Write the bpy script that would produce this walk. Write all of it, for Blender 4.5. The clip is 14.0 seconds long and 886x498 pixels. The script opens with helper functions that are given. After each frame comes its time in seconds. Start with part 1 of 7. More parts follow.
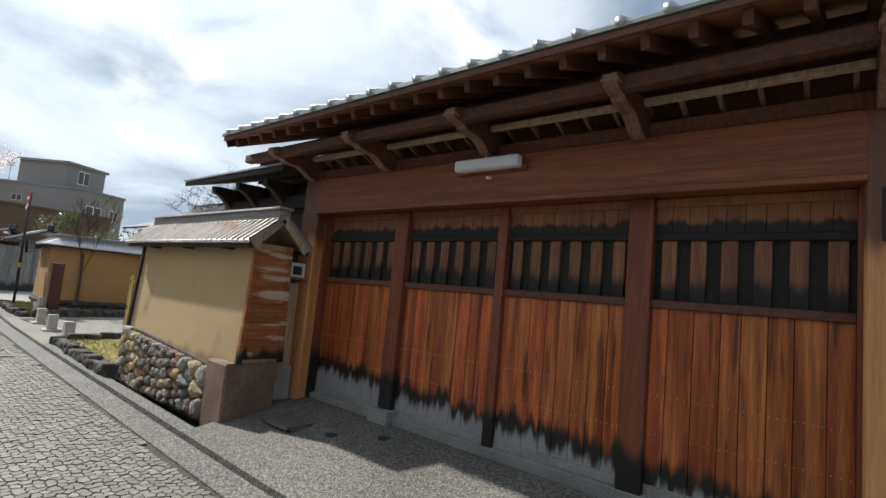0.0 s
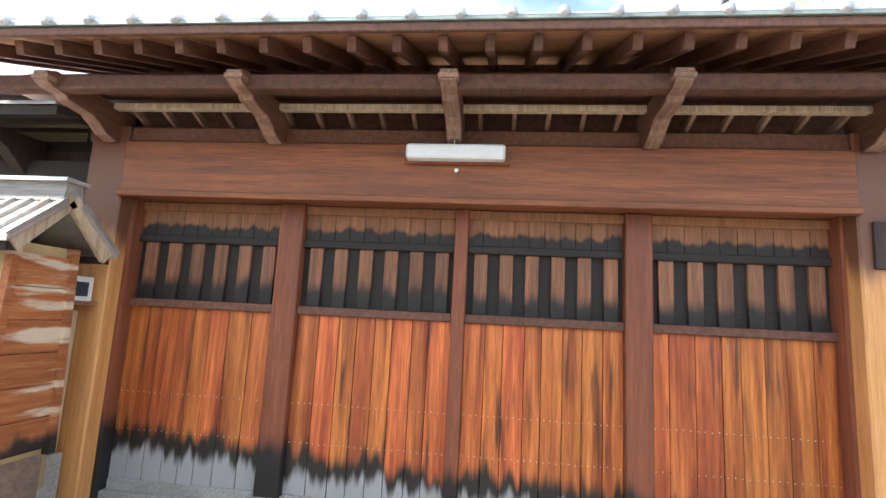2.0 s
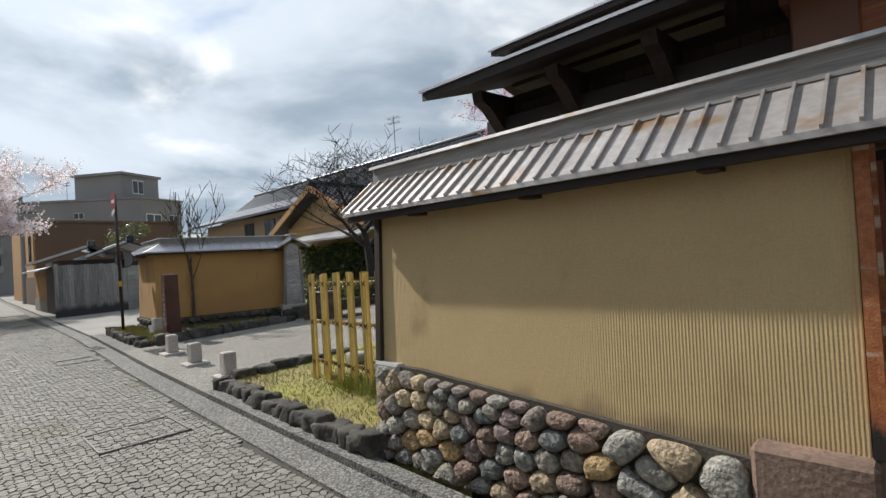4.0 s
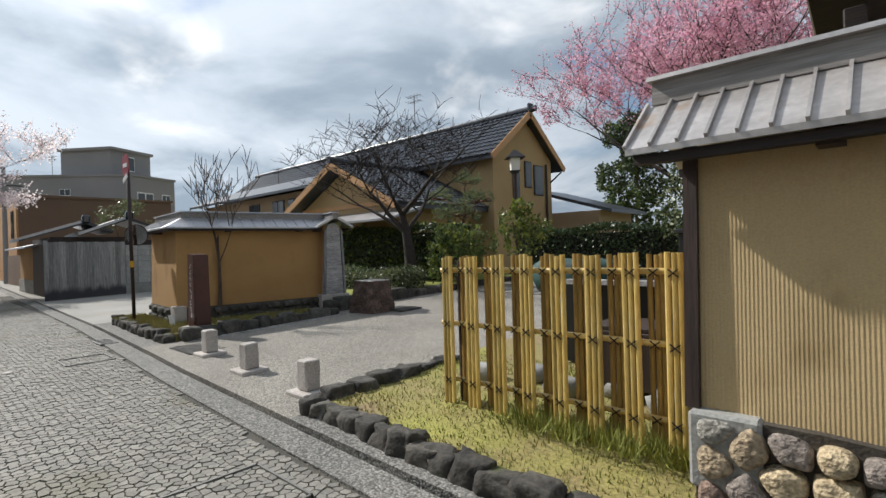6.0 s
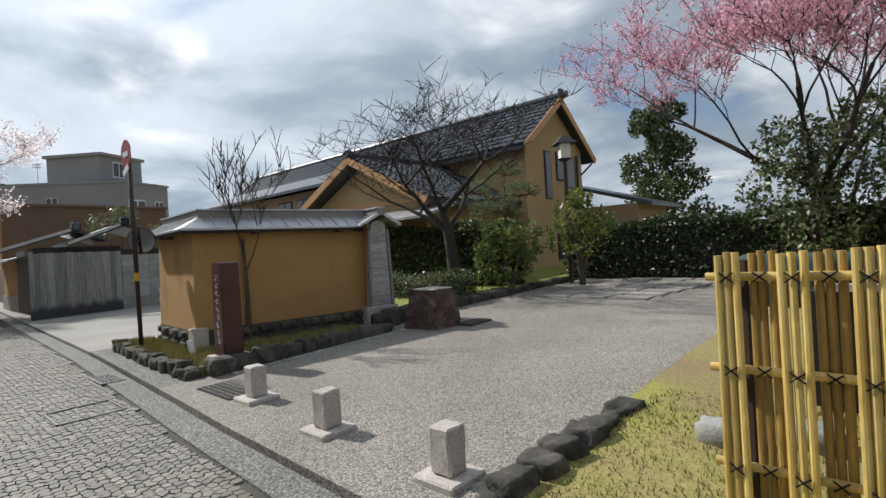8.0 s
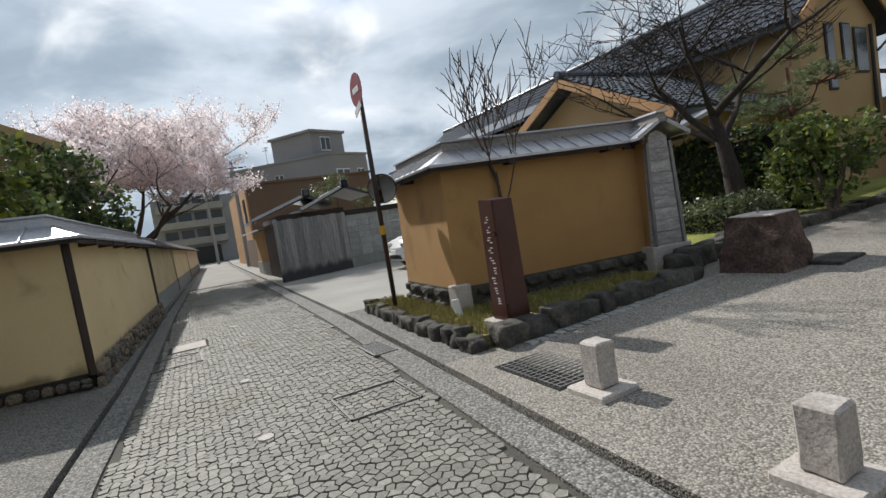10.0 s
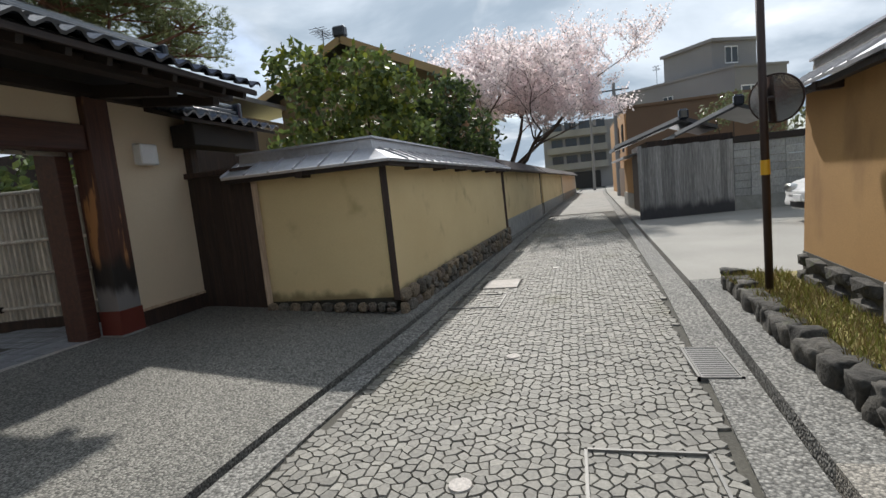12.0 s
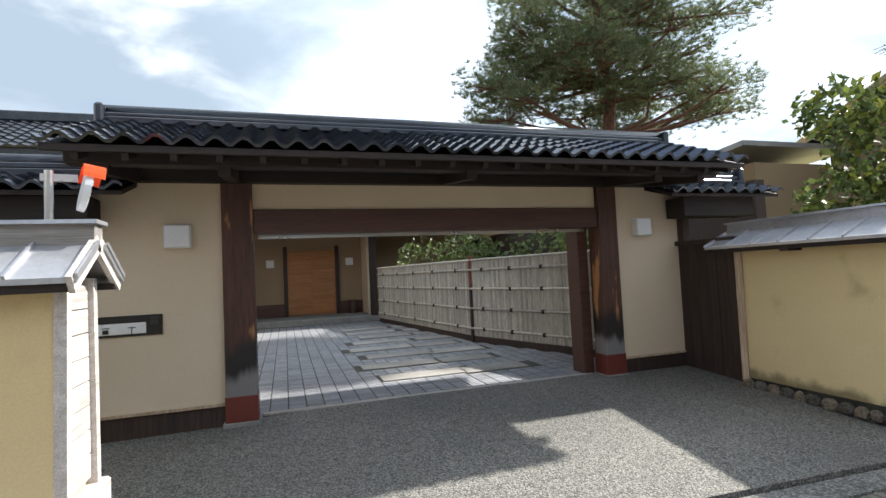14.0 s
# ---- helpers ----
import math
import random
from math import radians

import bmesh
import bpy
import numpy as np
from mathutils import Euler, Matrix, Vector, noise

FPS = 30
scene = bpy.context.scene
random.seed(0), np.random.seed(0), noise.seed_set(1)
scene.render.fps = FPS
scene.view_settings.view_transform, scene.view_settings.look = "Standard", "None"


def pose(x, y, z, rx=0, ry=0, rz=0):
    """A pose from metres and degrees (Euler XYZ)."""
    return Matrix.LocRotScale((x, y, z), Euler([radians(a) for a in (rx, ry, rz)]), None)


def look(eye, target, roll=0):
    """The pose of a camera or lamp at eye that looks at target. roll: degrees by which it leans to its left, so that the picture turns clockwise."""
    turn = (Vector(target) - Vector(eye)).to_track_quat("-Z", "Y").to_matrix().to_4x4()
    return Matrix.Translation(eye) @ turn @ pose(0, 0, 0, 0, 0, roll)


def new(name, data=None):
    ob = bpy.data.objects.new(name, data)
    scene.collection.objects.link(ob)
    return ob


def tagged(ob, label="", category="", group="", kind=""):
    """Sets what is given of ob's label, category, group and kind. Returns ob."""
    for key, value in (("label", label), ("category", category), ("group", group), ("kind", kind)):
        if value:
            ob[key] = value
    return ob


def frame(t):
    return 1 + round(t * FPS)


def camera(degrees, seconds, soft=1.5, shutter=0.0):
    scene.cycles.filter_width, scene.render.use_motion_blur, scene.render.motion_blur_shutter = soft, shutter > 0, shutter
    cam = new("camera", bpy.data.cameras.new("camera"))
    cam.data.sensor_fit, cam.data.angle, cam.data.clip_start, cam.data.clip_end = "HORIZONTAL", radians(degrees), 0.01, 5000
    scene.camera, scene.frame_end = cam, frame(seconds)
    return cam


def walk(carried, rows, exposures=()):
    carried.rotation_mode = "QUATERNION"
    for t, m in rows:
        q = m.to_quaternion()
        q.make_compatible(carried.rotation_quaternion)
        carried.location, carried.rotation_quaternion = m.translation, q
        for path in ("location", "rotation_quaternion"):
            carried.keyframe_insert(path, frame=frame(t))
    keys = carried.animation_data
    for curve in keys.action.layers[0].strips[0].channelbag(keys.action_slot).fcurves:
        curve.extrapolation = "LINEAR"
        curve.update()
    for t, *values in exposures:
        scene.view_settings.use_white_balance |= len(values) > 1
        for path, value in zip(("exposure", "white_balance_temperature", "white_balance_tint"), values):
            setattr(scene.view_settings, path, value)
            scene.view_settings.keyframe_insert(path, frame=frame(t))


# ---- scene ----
cam = camera(83.6, 14.0)
PATH = [
    (0, (0.055, -0.012, 1.586), (-1.211, 1.523, 1.79), 5.4),
    (0.5, (-0.467, 0.077, 1.59), (-1.301, 1.88, 1.822), 7.5),
    (1, (-1.017, 0.055, 1.631), (-1.504, 1.973, 1.922), 6.9),
    (1.5, (-1.548, 0.143, 1.633), (-1.767, 2.105, 1.954), 4.7),
    (2, (-2.113, 0.272, 1.677), (-2.332, 2.239, 1.966), 3.0),
    (2.5, (-2.712, 0.318, 1.701), (-3.21, 2.241, 1.93), 2.1),
    (3, (-3.4, 0.382, 1.697), (-4.24, 2.191, 1.847), 0.6),
    (3.5, (-4.084, 0.282, 1.674), (-5.229, 1.92, 1.76), -1.1),
    (4, (-4.744, 0.247, 1.613), (-6.133, 1.686, 1.645), -3.5),
    (6.3, (-7.607, 0.33, 1.574), (-8.95, 1.811, 1.568), -1.4),
    (6.5, (-7.834, 0.39, 1.602), (-9.16, 1.888, 1.605), -1.5),
    (7, (-8.415, 0.504, 1.592), (-9.695, 2.04, 1.608), -1.6),
    (7.2, (-8.64, 0.568, 1.613), (-9.908, 2.115, 1.633), -1.8),
    (9.3, (-11.13, 0.805, 1.565), (-12.707, 2.032, 1.477), -6.9),
    (9.5, (-11.381, 0.827, 1.566), (-13.001, 1.996, 1.458), -7.1),
    (10, (-11.934, 0.875, 1.507), (-13.708, 1.789, 1.376), -9.0),
    (10.5, (-12.41, 0.855, 1.544), (-14.314, 1.454, 1.419), -10.1),
    (11, (-12.939, 1.148, 1.554), (-14.908, 1.469, 1.412), -9.9),
    (11.5, (-13.263, 1.432, 1.539), (-15.255, 1.393, 1.36), -7.1),
    (12, (-13.577, 1.759, 1.502), (-15.493, 1.233, 1.278), -5.7),
    (12.5, (-13.664, 1.976, 1.526), (-15.255, 0.768, 1.432), -5.5),
    (13, (-13.659, 2.166, 1.671), (-14.697, 0.456, 1.683), -4.5),
    (13.2, (-13.565, 2.219, 1.646), (-14.357, 0.383, 1.706), -2.8),
    (13.5, (-13.561, 2.427, 1.712), (-14.184, 0.529, 1.809), -2.8),
    (14, (-13.661, 2.616, 1.774), (-14.272, 0.714, 1.869), -2.7),
]
EXPOSURES = [(0, 0.75), (0.15, 1.2), (0.4, 2.25), (1.0, 2.95), (2.0, 2.85), (2.6, 3.3), (3.0, 2.1), (3.4, 0.95), (4.0, 0.5), (6.5, 0.55),
             (9.5, 0.45), (11.0, 0.5), (12.0, 0.6), (12.5, 0.95), (13.0, 1.55), (14.0, 1.5)]
walk(cam, [(t, look(eye, target, roll)) for t, eye, target, roll in PATH], EXPOSURES)

# ---- world, sun ----
SUN_FROM = Vector((-1.08, -0.22, 1.0)).normalized()
world = bpy.data.worlds.new("sky")
scene.world = world
world.use_nodes = True
wn, wl = world.node_tree.nodes, world.node_tree.links
wn.clear()
w_out = wn.new("ShaderNodeOutputWorld")
w_bg = wn.new("ShaderNodeBackground")
w_sky = wn.new("ShaderNodeTexSky")
w_sky.sky_type = "NISHITA"
w_sky.sun_disc = False
w_sky.sun_elevation = math.asin(SUN_FROM.z)
w_sky.sun_rotation = math.atan2(SUN_FROM.x, SUN_FROM.y)
w_co = wn.new("ShaderNodeTexCoord")
w_sep = wn.new("ShaderNodeSeparateXYZ")
wl.new(w_co.outputs["Generated"], w_sep.inputs[0])
w_z = wn.new("ShaderNodeMath")
w_z.operation = "ADD"
w_z.inputs[1].default_value = 0.22
w_zc = wn.new("ShaderNodeMath")
w_zc.operation = "MAXIMUM"
w_zc.inputs[1].default_value = 0.05
wl.new(w_sep.outputs[2], w_z.inputs[0])
wl.new(w_z.outputs[0], w_zc.inputs[0])
w_div = wn.new("ShaderNodeVectorMath")
w_div.operation = "DIVIDE"
w_cmb = wn.new("ShaderNodeCombineXYZ")
for k in range(3):
    wl.new(w_zc.outputs[0], w_cmb.inputs[k])
wl.new(w_co.outputs["Generated"], w_div.inputs[0])
wl.new(w_cmb.outputs[0], w_div.inputs[1])


def sky_noise(scale, detail, lo, hi, off):
    mp = wn.new("ShaderNodeMapping")
    mp.inputs["Location"].default_value = (off, off * 0.7, 0)
    no = wn.new("ShaderNodeTexNoise")
    no.inputs["Scale"].default_value = scale
    no.inputs["Detail"].default_value = detail
    no.inputs["Roughness"].default_value = 0.52
    no.inputs["Distortion"].default_value = 0.35
    mr = wn.new("ShaderNodeMapRange")
    mr.interpolation_type = "SMOOTHSTEP"
    mr.inputs["From Min"].default_value, mr.inputs["From Max"].default_value = lo, hi
    wl.new(w_div.outputs[0], mp.inputs[0])
    wl.new(mp.outputs[0], no.inputs["Vector"])
    wl.new(no.outputs[0], mr.inputs["Value"])
    return mr.outputs[0]


def sky_mix(fac, a, b):
    m = wn.new("ShaderNodeMix")
    m.data_type = "RGBA"
    for sock, v in ((m.inputs[0], fac), (m.inputs[6], a), (m.inputs[7], b)):
        if isinstance(v, tuple):
            sock.default_value = (*v, 1)
        elif isinstance(v, (int, float)):
            sock.default_value = v
        else:
            wl.new(v, sock)
    return m.outputs[2]


w_gain = wn.new("ShaderNodeVectorMath")
w_gain.operation = "SCALE"
w_gain.inputs["Scale"].default_value = 0.10
wl.new(w_sky.outputs[0], w_gain.inputs[0])
cloud = sky_mix(sky_noise(1.15, 8, 0.38, 0.66, 3.3), (0.29, 0.36, 0.44), (0.62, 0.69, 0.77))
cloud = sky_mix(sky_noise(1.7, 5, 0.54, 0.82, 7.1), cloud, (1.1, 1.1, 1.1))
sky = sky_mix(sky_noise(0.9, 7, 0.33, 0.45, 11.7), w_gain.outputs[0], cloud)
# thin cloud is brighter round the sun and greyer away from it
w_dot = wn.new("ShaderNodeVectorMath")
w_dot.operation = "DOT_PRODUCT"
w_dot.inputs[1].default_value = SUN_FROM
wl.new(w_co.outputs["Generated"], w_dot.inputs[0])
w_near = wn.new("ShaderNodeMapRange")
w_near.inputs["From Min"].default_value, w_near.inputs["From Max"].default_value = 0.25, 1.0
w_near.inputs["To Min"].default_value, w_near.inputs["To Max"].default_value = 0.82, 1.2
wl.new(w_dot.outputs["Value"], w_near.inputs["Value"])
w_lit = wn.new("ShaderNodeVectorMath")
w_lit.operation = "SCALE"
wl.new(sky, w_lit.inputs[0])
wl.new(w_near.outputs[0], w_lit.inputs["Scale"])
wl.new(w_lit.outputs[0], w_bg.inputs[0])
w_bg.inputs[1].default_value = 0.82
wl.new(w_bg.outputs[0], w_out.inputs[0])

sun = new("sun", bpy.data.lights.new("sun", "SUN"))
sun.data.energy, sun.data.angle, sun.data.color = 3.2, radians(1.2), (1.0, 0.965, 0.91)
sun.matrix_world = look(SUN_FROM * 60, (0, 0, 0))


# ---- materials ----
def mat(name, a, b, rough=0.75, scale=3.0, stretch=(1, 1, 1), fine=60.0, grain=0.25, bump=0.3, metal=0.0, rnd=0.0, coat=0.0, dist=0.01, rough_var=0.1, hue=0.0):
    """Two colours mixed by a broad noise, a fine grain, a shift per object or island, and a bump from the grain."""
    m = bpy.data.materials.new(name)
    m.use_nodes = True
    n, l = m.node_tree.nodes, m.node_tree.links
    p = n["Principled BSDF"]
    geo = n.new("ShaderNodeNewGeometry")
    mp = n.new("ShaderNodeMapping")
    mp.inputs["Scale"].default_value = stretch
    l.new(geo.outputs["Position"], mp.inputs[0])
    n1 = n.new("ShaderNodeTexNoise")
    n1.inputs["Scale"].default_value, n1.inputs["Detail"].default_value = scale, 5
    n2 = n.new("ShaderNodeTexNoise")
    n2.inputs["Scale"].default_value, n2.inputs["Detail"].default_value = fine, 4
    info = n.new("ShaderNodeObjectInfo")
    add = n.new("ShaderNodeMath")
    l.new(info.outputs["Random"], add.inputs[0])
    l.new(geo.outputs["Random Per Island"], add.inputs[1])
    fr = n.new("ShaderNodeMath")
    fr.operation = "FRACT"
    l.new(add.outputs[0], fr.inputs[0])
    if rnd:
        off = n.new("ShaderNodeVectorMath")
        off.operation = "ADD"
        sc = n.new("ShaderNodeMath")
        sc.operation = "MULTIPLY"
        sc.inputs[1].default_value = 37.0
        l.new(fr.outputs[0], sc.inputs[0])
        cb = n.new("ShaderNodeCombineXYZ")
        l.new(sc.outputs[0], cb.inputs[0])
        l.new(sc.outputs[0], cb.inputs[1])
        l.new(mp.outputs[0], off.inputs[0])
        l.new(cb.outputs[0], off.inputs[1])
        vec = off.outputs[0]
    else:
        vec = mp.outputs[0]
    l.new(vec, n1.inputs["Vector"])
    l.new(vec, n2.inputs["Vector"])
    ramp = n.new("ShaderNodeMapRange")
    ramp.inputs["From Min"].default_value, ramp.inputs["From Max"].default_value = 0.3, 0.7
    l.new(n1.outputs[0], ramp.inputs["Value"])
    mix = n.new("ShaderNodeMix")
    mix.data_type = "RGBA"
    mix.inputs[6].default_value, mix.inputs[7].default_value = (*a, 1), (*b, 1)
    l.new(ramp.outputs[0], mix.inputs[0])
    hsv = n.new("ShaderNodeHueSaturation")
    l.new(mix.outputs[2], hsv.inputs["Color"])
    val = n.new("ShaderNodeMapRange")
    val.inputs["To Min"].default_value, val.inputs["To Max"].default_value = 1 - grain, 1 + grain
    val.inputs["From Min"].default_value, val.inputs["From Max"].default_value = 0.25, 0.75
    l.new(n2.outputs[0], val.inputs["Value"])
    rv = n.new("ShaderNodeMapRange")
    rv.inputs["To Min"].default_value, rv.inputs["To Max"].default_value = 1 - rnd, 1 + rnd
    l.new(fr.outputs[0], rv.inputs["Value"])
    mul = n.new("ShaderNodeMath")
    mul.operation = "MULTIPLY"
    l.new(val.outputs[0], mul.inputs[0])
    l.new(rv.outputs[0], mul.inputs[1])
    l.new(mul.outputs[0], hsv.inputs["Value"])
    if hue:
        h1 = n.new("ShaderNodeMath")
        h1.operation = "MULTIPLY"
        h1.inputs[1].default_value = 7.31
        h2 = n.new("ShaderNodeMath")
        h2.operation = "FRACT"
        hm = n.new("ShaderNodeMapRange")
        hm.inputs["To Min"].default_value, hm.inputs["To Max"].default_value = 0.5 - hue, 0.5 + hue
        l.new(fr.outputs[0], h1.inputs[0])
        l.new(h1.outputs[0], h2.inputs[0])
        l.new(h2.outputs[0], hm.inputs["Value"])
        l.new(hm.outputs[0], hsv.inputs["Hue"])
    l.new(hsv.outputs[0], p.inputs["Base Color"])
    rr = n.new("ShaderNodeMapRange")
    rr.inputs["To Min"].default_value, rr.inputs["To Max"].default_value = max(0.03, rough - rough_var), min(1, rough + rough_var)
    l.new(n1.outputs[0], rr.inputs["Value"])
    l.new(rr.outputs[0], p.inputs["Roughness"])
    p.inputs["Metallic"].default_value = metal
    p.inputs["Coat Weight"].default_value = coat
    if bump:
        bp = n.new("ShaderNodeBump")
        bp.inputs["Strength"].default_value, bp.inputs["Distance"].default_value = bump, dist
        l.new(n2.outputs[0], bp.inputs["Height"])
        l.new(bp.outputs[0], p.inputs["Normal"])
    m["hsv"], m["mp"], m["bump"] = hsv.name, mp.name, bp.name if bump else ""
    return m


def overlay(m, color, source, lo, hi, rough=None):
    """Lay a second colour over a material where a mask socket built by source(nodes, links, geometry) runs from lo to hi."""
    n, l = m.node_tree.nodes, m.node_tree.links
    p = n["Principled BSDF"]
    old = p.inputs["Base Color"].links[0].from_socket
    mr = n.new("ShaderNodeMapRange")
    mr.interpolation_type = "SMOOTHSTEP"
    mr.inputs["From Min"].default_value, mr.inputs["From Max"].default_value = lo, hi
    l.new(source(n, l), mr.inputs["Value"])
    mx = n.new("ShaderNodeMix")
    mx.data_type = "RGBA"
    l.new(mr.outputs[0], mx.inputs[0])
    l.new(old, mx.inputs[6])
    mx.inputs[7].default_value = (*color, 1)
    l.new(mx.outputs[2], p.inputs["Base Color"])
    return m


def height_mask(amp, scale, stretch, slope_x=0.0):
    """World height plus a ragged noise, for stains and tones that change with height."""
    def source(n, l):
        geo = n.new("ShaderNodeNewGeometry")
        sep = n.new("ShaderNodeSeparateXYZ")
        l.new(geo.outputs["Position"], sep.inputs[0])
        mp = n.new("ShaderNodeMapping")
        mp.inputs["Scale"].default_value = stretch
        l.new(geo.outputs["Position"], mp.inputs[0])
        no = n.new("ShaderNodeTexNoise")
        no.inputs["Scale"].default_value, no.inputs["Detail"].default_value = scale, 4
        l.new(mp.outputs[0], no.inputs["Vector"])
        a = n.new("ShaderNodeMath")
        a.operation = "MULTIPLY_ADD"
        a.inputs[1].default_value = amp
        l.new(no.outputs[0], a.inputs[0])
        l.new(sep.outputs[2], a.inputs[2])
        b = n.new("ShaderNodeMath")
        b.operation = "MULTIPLY_ADD"
        b.inputs[1].default_value = slope_x
        l.new(sep.outputs[0], b.inputs[0])
        l.new(a.outputs[0], b.inputs[2])
        return b.outputs[0]
    return source


def noise_mask(scale, stretch=(1, 1, 1), detail=5):
    def source(n, l):
        geo = n.new("ShaderNodeNewGeometry")
        mp = n.new("ShaderNodeMapping")
        mp.inputs["Scale"].default_value = stretch
        l.new(geo.outputs["Position"], mp.inputs[0])
        no = n.new("ShaderNodeTexNoise")
        no.inputs["Scale"].default_value, no.inputs["Detail"].default_value = scale, detail
        l.new(mp.outputs[0], no.inputs["Vector"])
        return no.outputs[0]
    return source


def pebbled(m, size, dark, light):
    """Exposed aggregate: small round stones of mixed greys set in mortar."""
    n, l = m.node_tree.nodes, m.node_tree.links
    p = n["Principled BSDF"]
    geo = n.new("ShaderNodeNewGeometry")
    vo = n.new("ShaderNodeTexVoronoi")
    vo.inputs["Scale"].default_value = 1 / size
    l.new(geo.outputs["Position"], vo.inputs["Vector"])
    bw = n.new("ShaderNodeSeparateColor")
    l.new(vo.outputs["Color"], bw.inputs[0])
    mr = n.new("ShaderNodeMapRange")
    mr.inputs["To Min"].default_value, mr.inputs["To Max"].default_value = dark, light
    l.new(bw.outputs[0], mr.inputs["Value"])
    edge = n.new("ShaderNodeMapRange")
    edge.inputs["From Min"].default_value, edge.inputs["From Max"].default_value = 0.35, 0.75
    edge.inputs["To Min"].default_value, edge.inputs["To Max"].default_value = 1.0, 0.45
    l.new(vo.outputs["Distance"], edge.inputs["Value"])
    ml = n.new("ShaderNodeMath")
    ml.operation = "MULTIPLY"
    l.new(mr.outputs[0], ml.inputs[0])
    l.new(edge.outputs[0], ml.inputs[1])
    old = p.inputs["Base Color"].links[0].from_socket
    sc = n.new("ShaderNodeVectorMath")
    sc.operation = "SCALE"
    l.new(old, sc.inputs[0])
    l.new(ml.outputs[0], sc.inputs["Scale"])
    l.new(sc.outputs[0], p.inputs["Base Color"])
    bp = n.new("ShaderNodeBump")
    bp.invert = True
    bp.inputs["Strength"].default_value, bp.inputs["Distance"].default_value = 0.7, size * 0.6
    l.new(vo.outputs["Distance"], bp.inputs["Height"])
    l.new(bp.outputs[0], p.inputs["Normal"])
    return m


def combed(m, pitch, depth, strength=0.5):
    """Vertical comb lines drawn into plaster, broken by noise."""
    n, l = m.node_tree.nodes, m.node_tree.links
    p = n["Principled BSDF"]
    geo = n.new("ShaderNodeNewGeometry")
    wv = n.new("ShaderNodeTexWave")
    wv.inputs["Scale"].default_value = 0.3142 / pitch
    wv.inputs["Distortion"].default_value, wv.inputs["Detail"].default_value, wv.inputs["Detail Scale"].default_value = 0.6, 2, 1.5
    l.new(geo.outputs["Position"], wv.inputs["Vector"])
    bp = n.new("ShaderNodeBump")
    bp.inputs["Strength"].default_value, bp.inputs["Distance"].default_value = strength, depth
    l.new(wv.outputs["Fac"], bp.inputs["Height"])
    l.new(p.inputs["Normal"].links[0].from_socket, bp.inputs["Normal"])
    l.new(bp.outputs[0], p.inputs["Normal"])
    return m


UP = (14, 14, 0.7)     # grain that runs up
ALONG = (0.7, 14, 14)  # grain that runs along x
CROSS = (14, 0.7, 14)  # grain that runs along y
M = {}
M["plank"] = mat("cedar_boards", (0.22, 0.037, 0.012), (0.63, 0.188, 0.047), 0.45, 1.3, UP, 7, 0.35, 0.25, rnd=0.2, hue=0.008)
overlay(M["plank"], (0.10, 0.03, 0.015), noise_mask(2.2, (9, 9, 0.6)), 0.56, 0.72)
overlay(M["plank"], (0.018, 0.014, 0.013), height_mask(0.5, 1.0, (12, 12, 0.7), 0.05), 0.86, 0.74)
overlay(M["plank"], (0.33, 0.33, 0.34), height_mask(0.4, 1.0, (14, 14, 1.0), 0.05), 0.66, 0.56)
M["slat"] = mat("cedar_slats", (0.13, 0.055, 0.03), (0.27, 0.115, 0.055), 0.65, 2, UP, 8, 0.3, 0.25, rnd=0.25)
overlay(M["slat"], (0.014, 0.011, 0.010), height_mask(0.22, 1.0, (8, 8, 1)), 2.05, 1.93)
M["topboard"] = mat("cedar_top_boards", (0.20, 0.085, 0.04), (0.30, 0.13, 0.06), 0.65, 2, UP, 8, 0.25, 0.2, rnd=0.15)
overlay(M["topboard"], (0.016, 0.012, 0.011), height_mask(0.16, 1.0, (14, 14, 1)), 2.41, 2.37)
# near-black wood; on backings it stands in for shade between boards and slats
M["near_black"] = mat("blackened_wood", (0.010, 0.008, 0.007), (0.026, 0.019, 0.016), 0.75, 4, ALONG, 10, 0.3, 0.2)
M["redwood"] = mat("red_brown_timber", (0.15, 0.042, 0.020), (0.24, 0.072, 0.032), 0.6, 1.3, UP, 8, 0.3, 0.25, rnd=0.1)
overlay(M["redwood"], (0.015, 0.012, 0.011), height_mask(0.4, 1.0, (9, 9, 0.8), 0.05), 0.86, 0.70)
M["beam"] = mat("brown_beam", (0.14, 0.040, 0.016), (0.27, 0.088, 0.032), 0.55, 1.6, ALONG, 9, 0.35, 0.25, rnd=0.1)
M["rafter"] = mat("brown_rafters", (0.085, 0.036, 0.024), (0.17, 0.072, 0.046), 0.7, 2, CROSS, 9, 0.3, 0.25, rnd=0.2)
M["soffit"] = mat("soffit_boards", (0.36, 0.165, 0.085), (0.52, 0.27, 0.15), 0.75, 2, ALONG, 9, 0.3, 0.25, rnd=0.2)
M["bracket"] = mat("weathered_bracket", (0.17, 0.09, 0.06), (0.33, 0.20, 0.145), 0.75, 3, CROSS, 10, 0.3, 0.3, rnd=0.1)
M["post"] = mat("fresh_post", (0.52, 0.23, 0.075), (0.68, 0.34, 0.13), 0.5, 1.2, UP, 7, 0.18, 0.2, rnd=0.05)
# darker towards the top, with a ragged lower edge
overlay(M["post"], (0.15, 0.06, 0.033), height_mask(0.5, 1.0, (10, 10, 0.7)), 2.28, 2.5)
M["lightwood"] = mat("bleached_boards", (0.36, 0.25, 0.16), (0.55, 0.42, 0.30), 0.7, 2, UP, 8, 0.25, 0.25, rnd=0.15)
M["endboard"] = mat("end_boards", (0.30, 0.085, 0.03), (0.44, 0.17, 0.06), 0.6, 2, CROSS, 9, 0.3, 0.25, rnd=0.15)
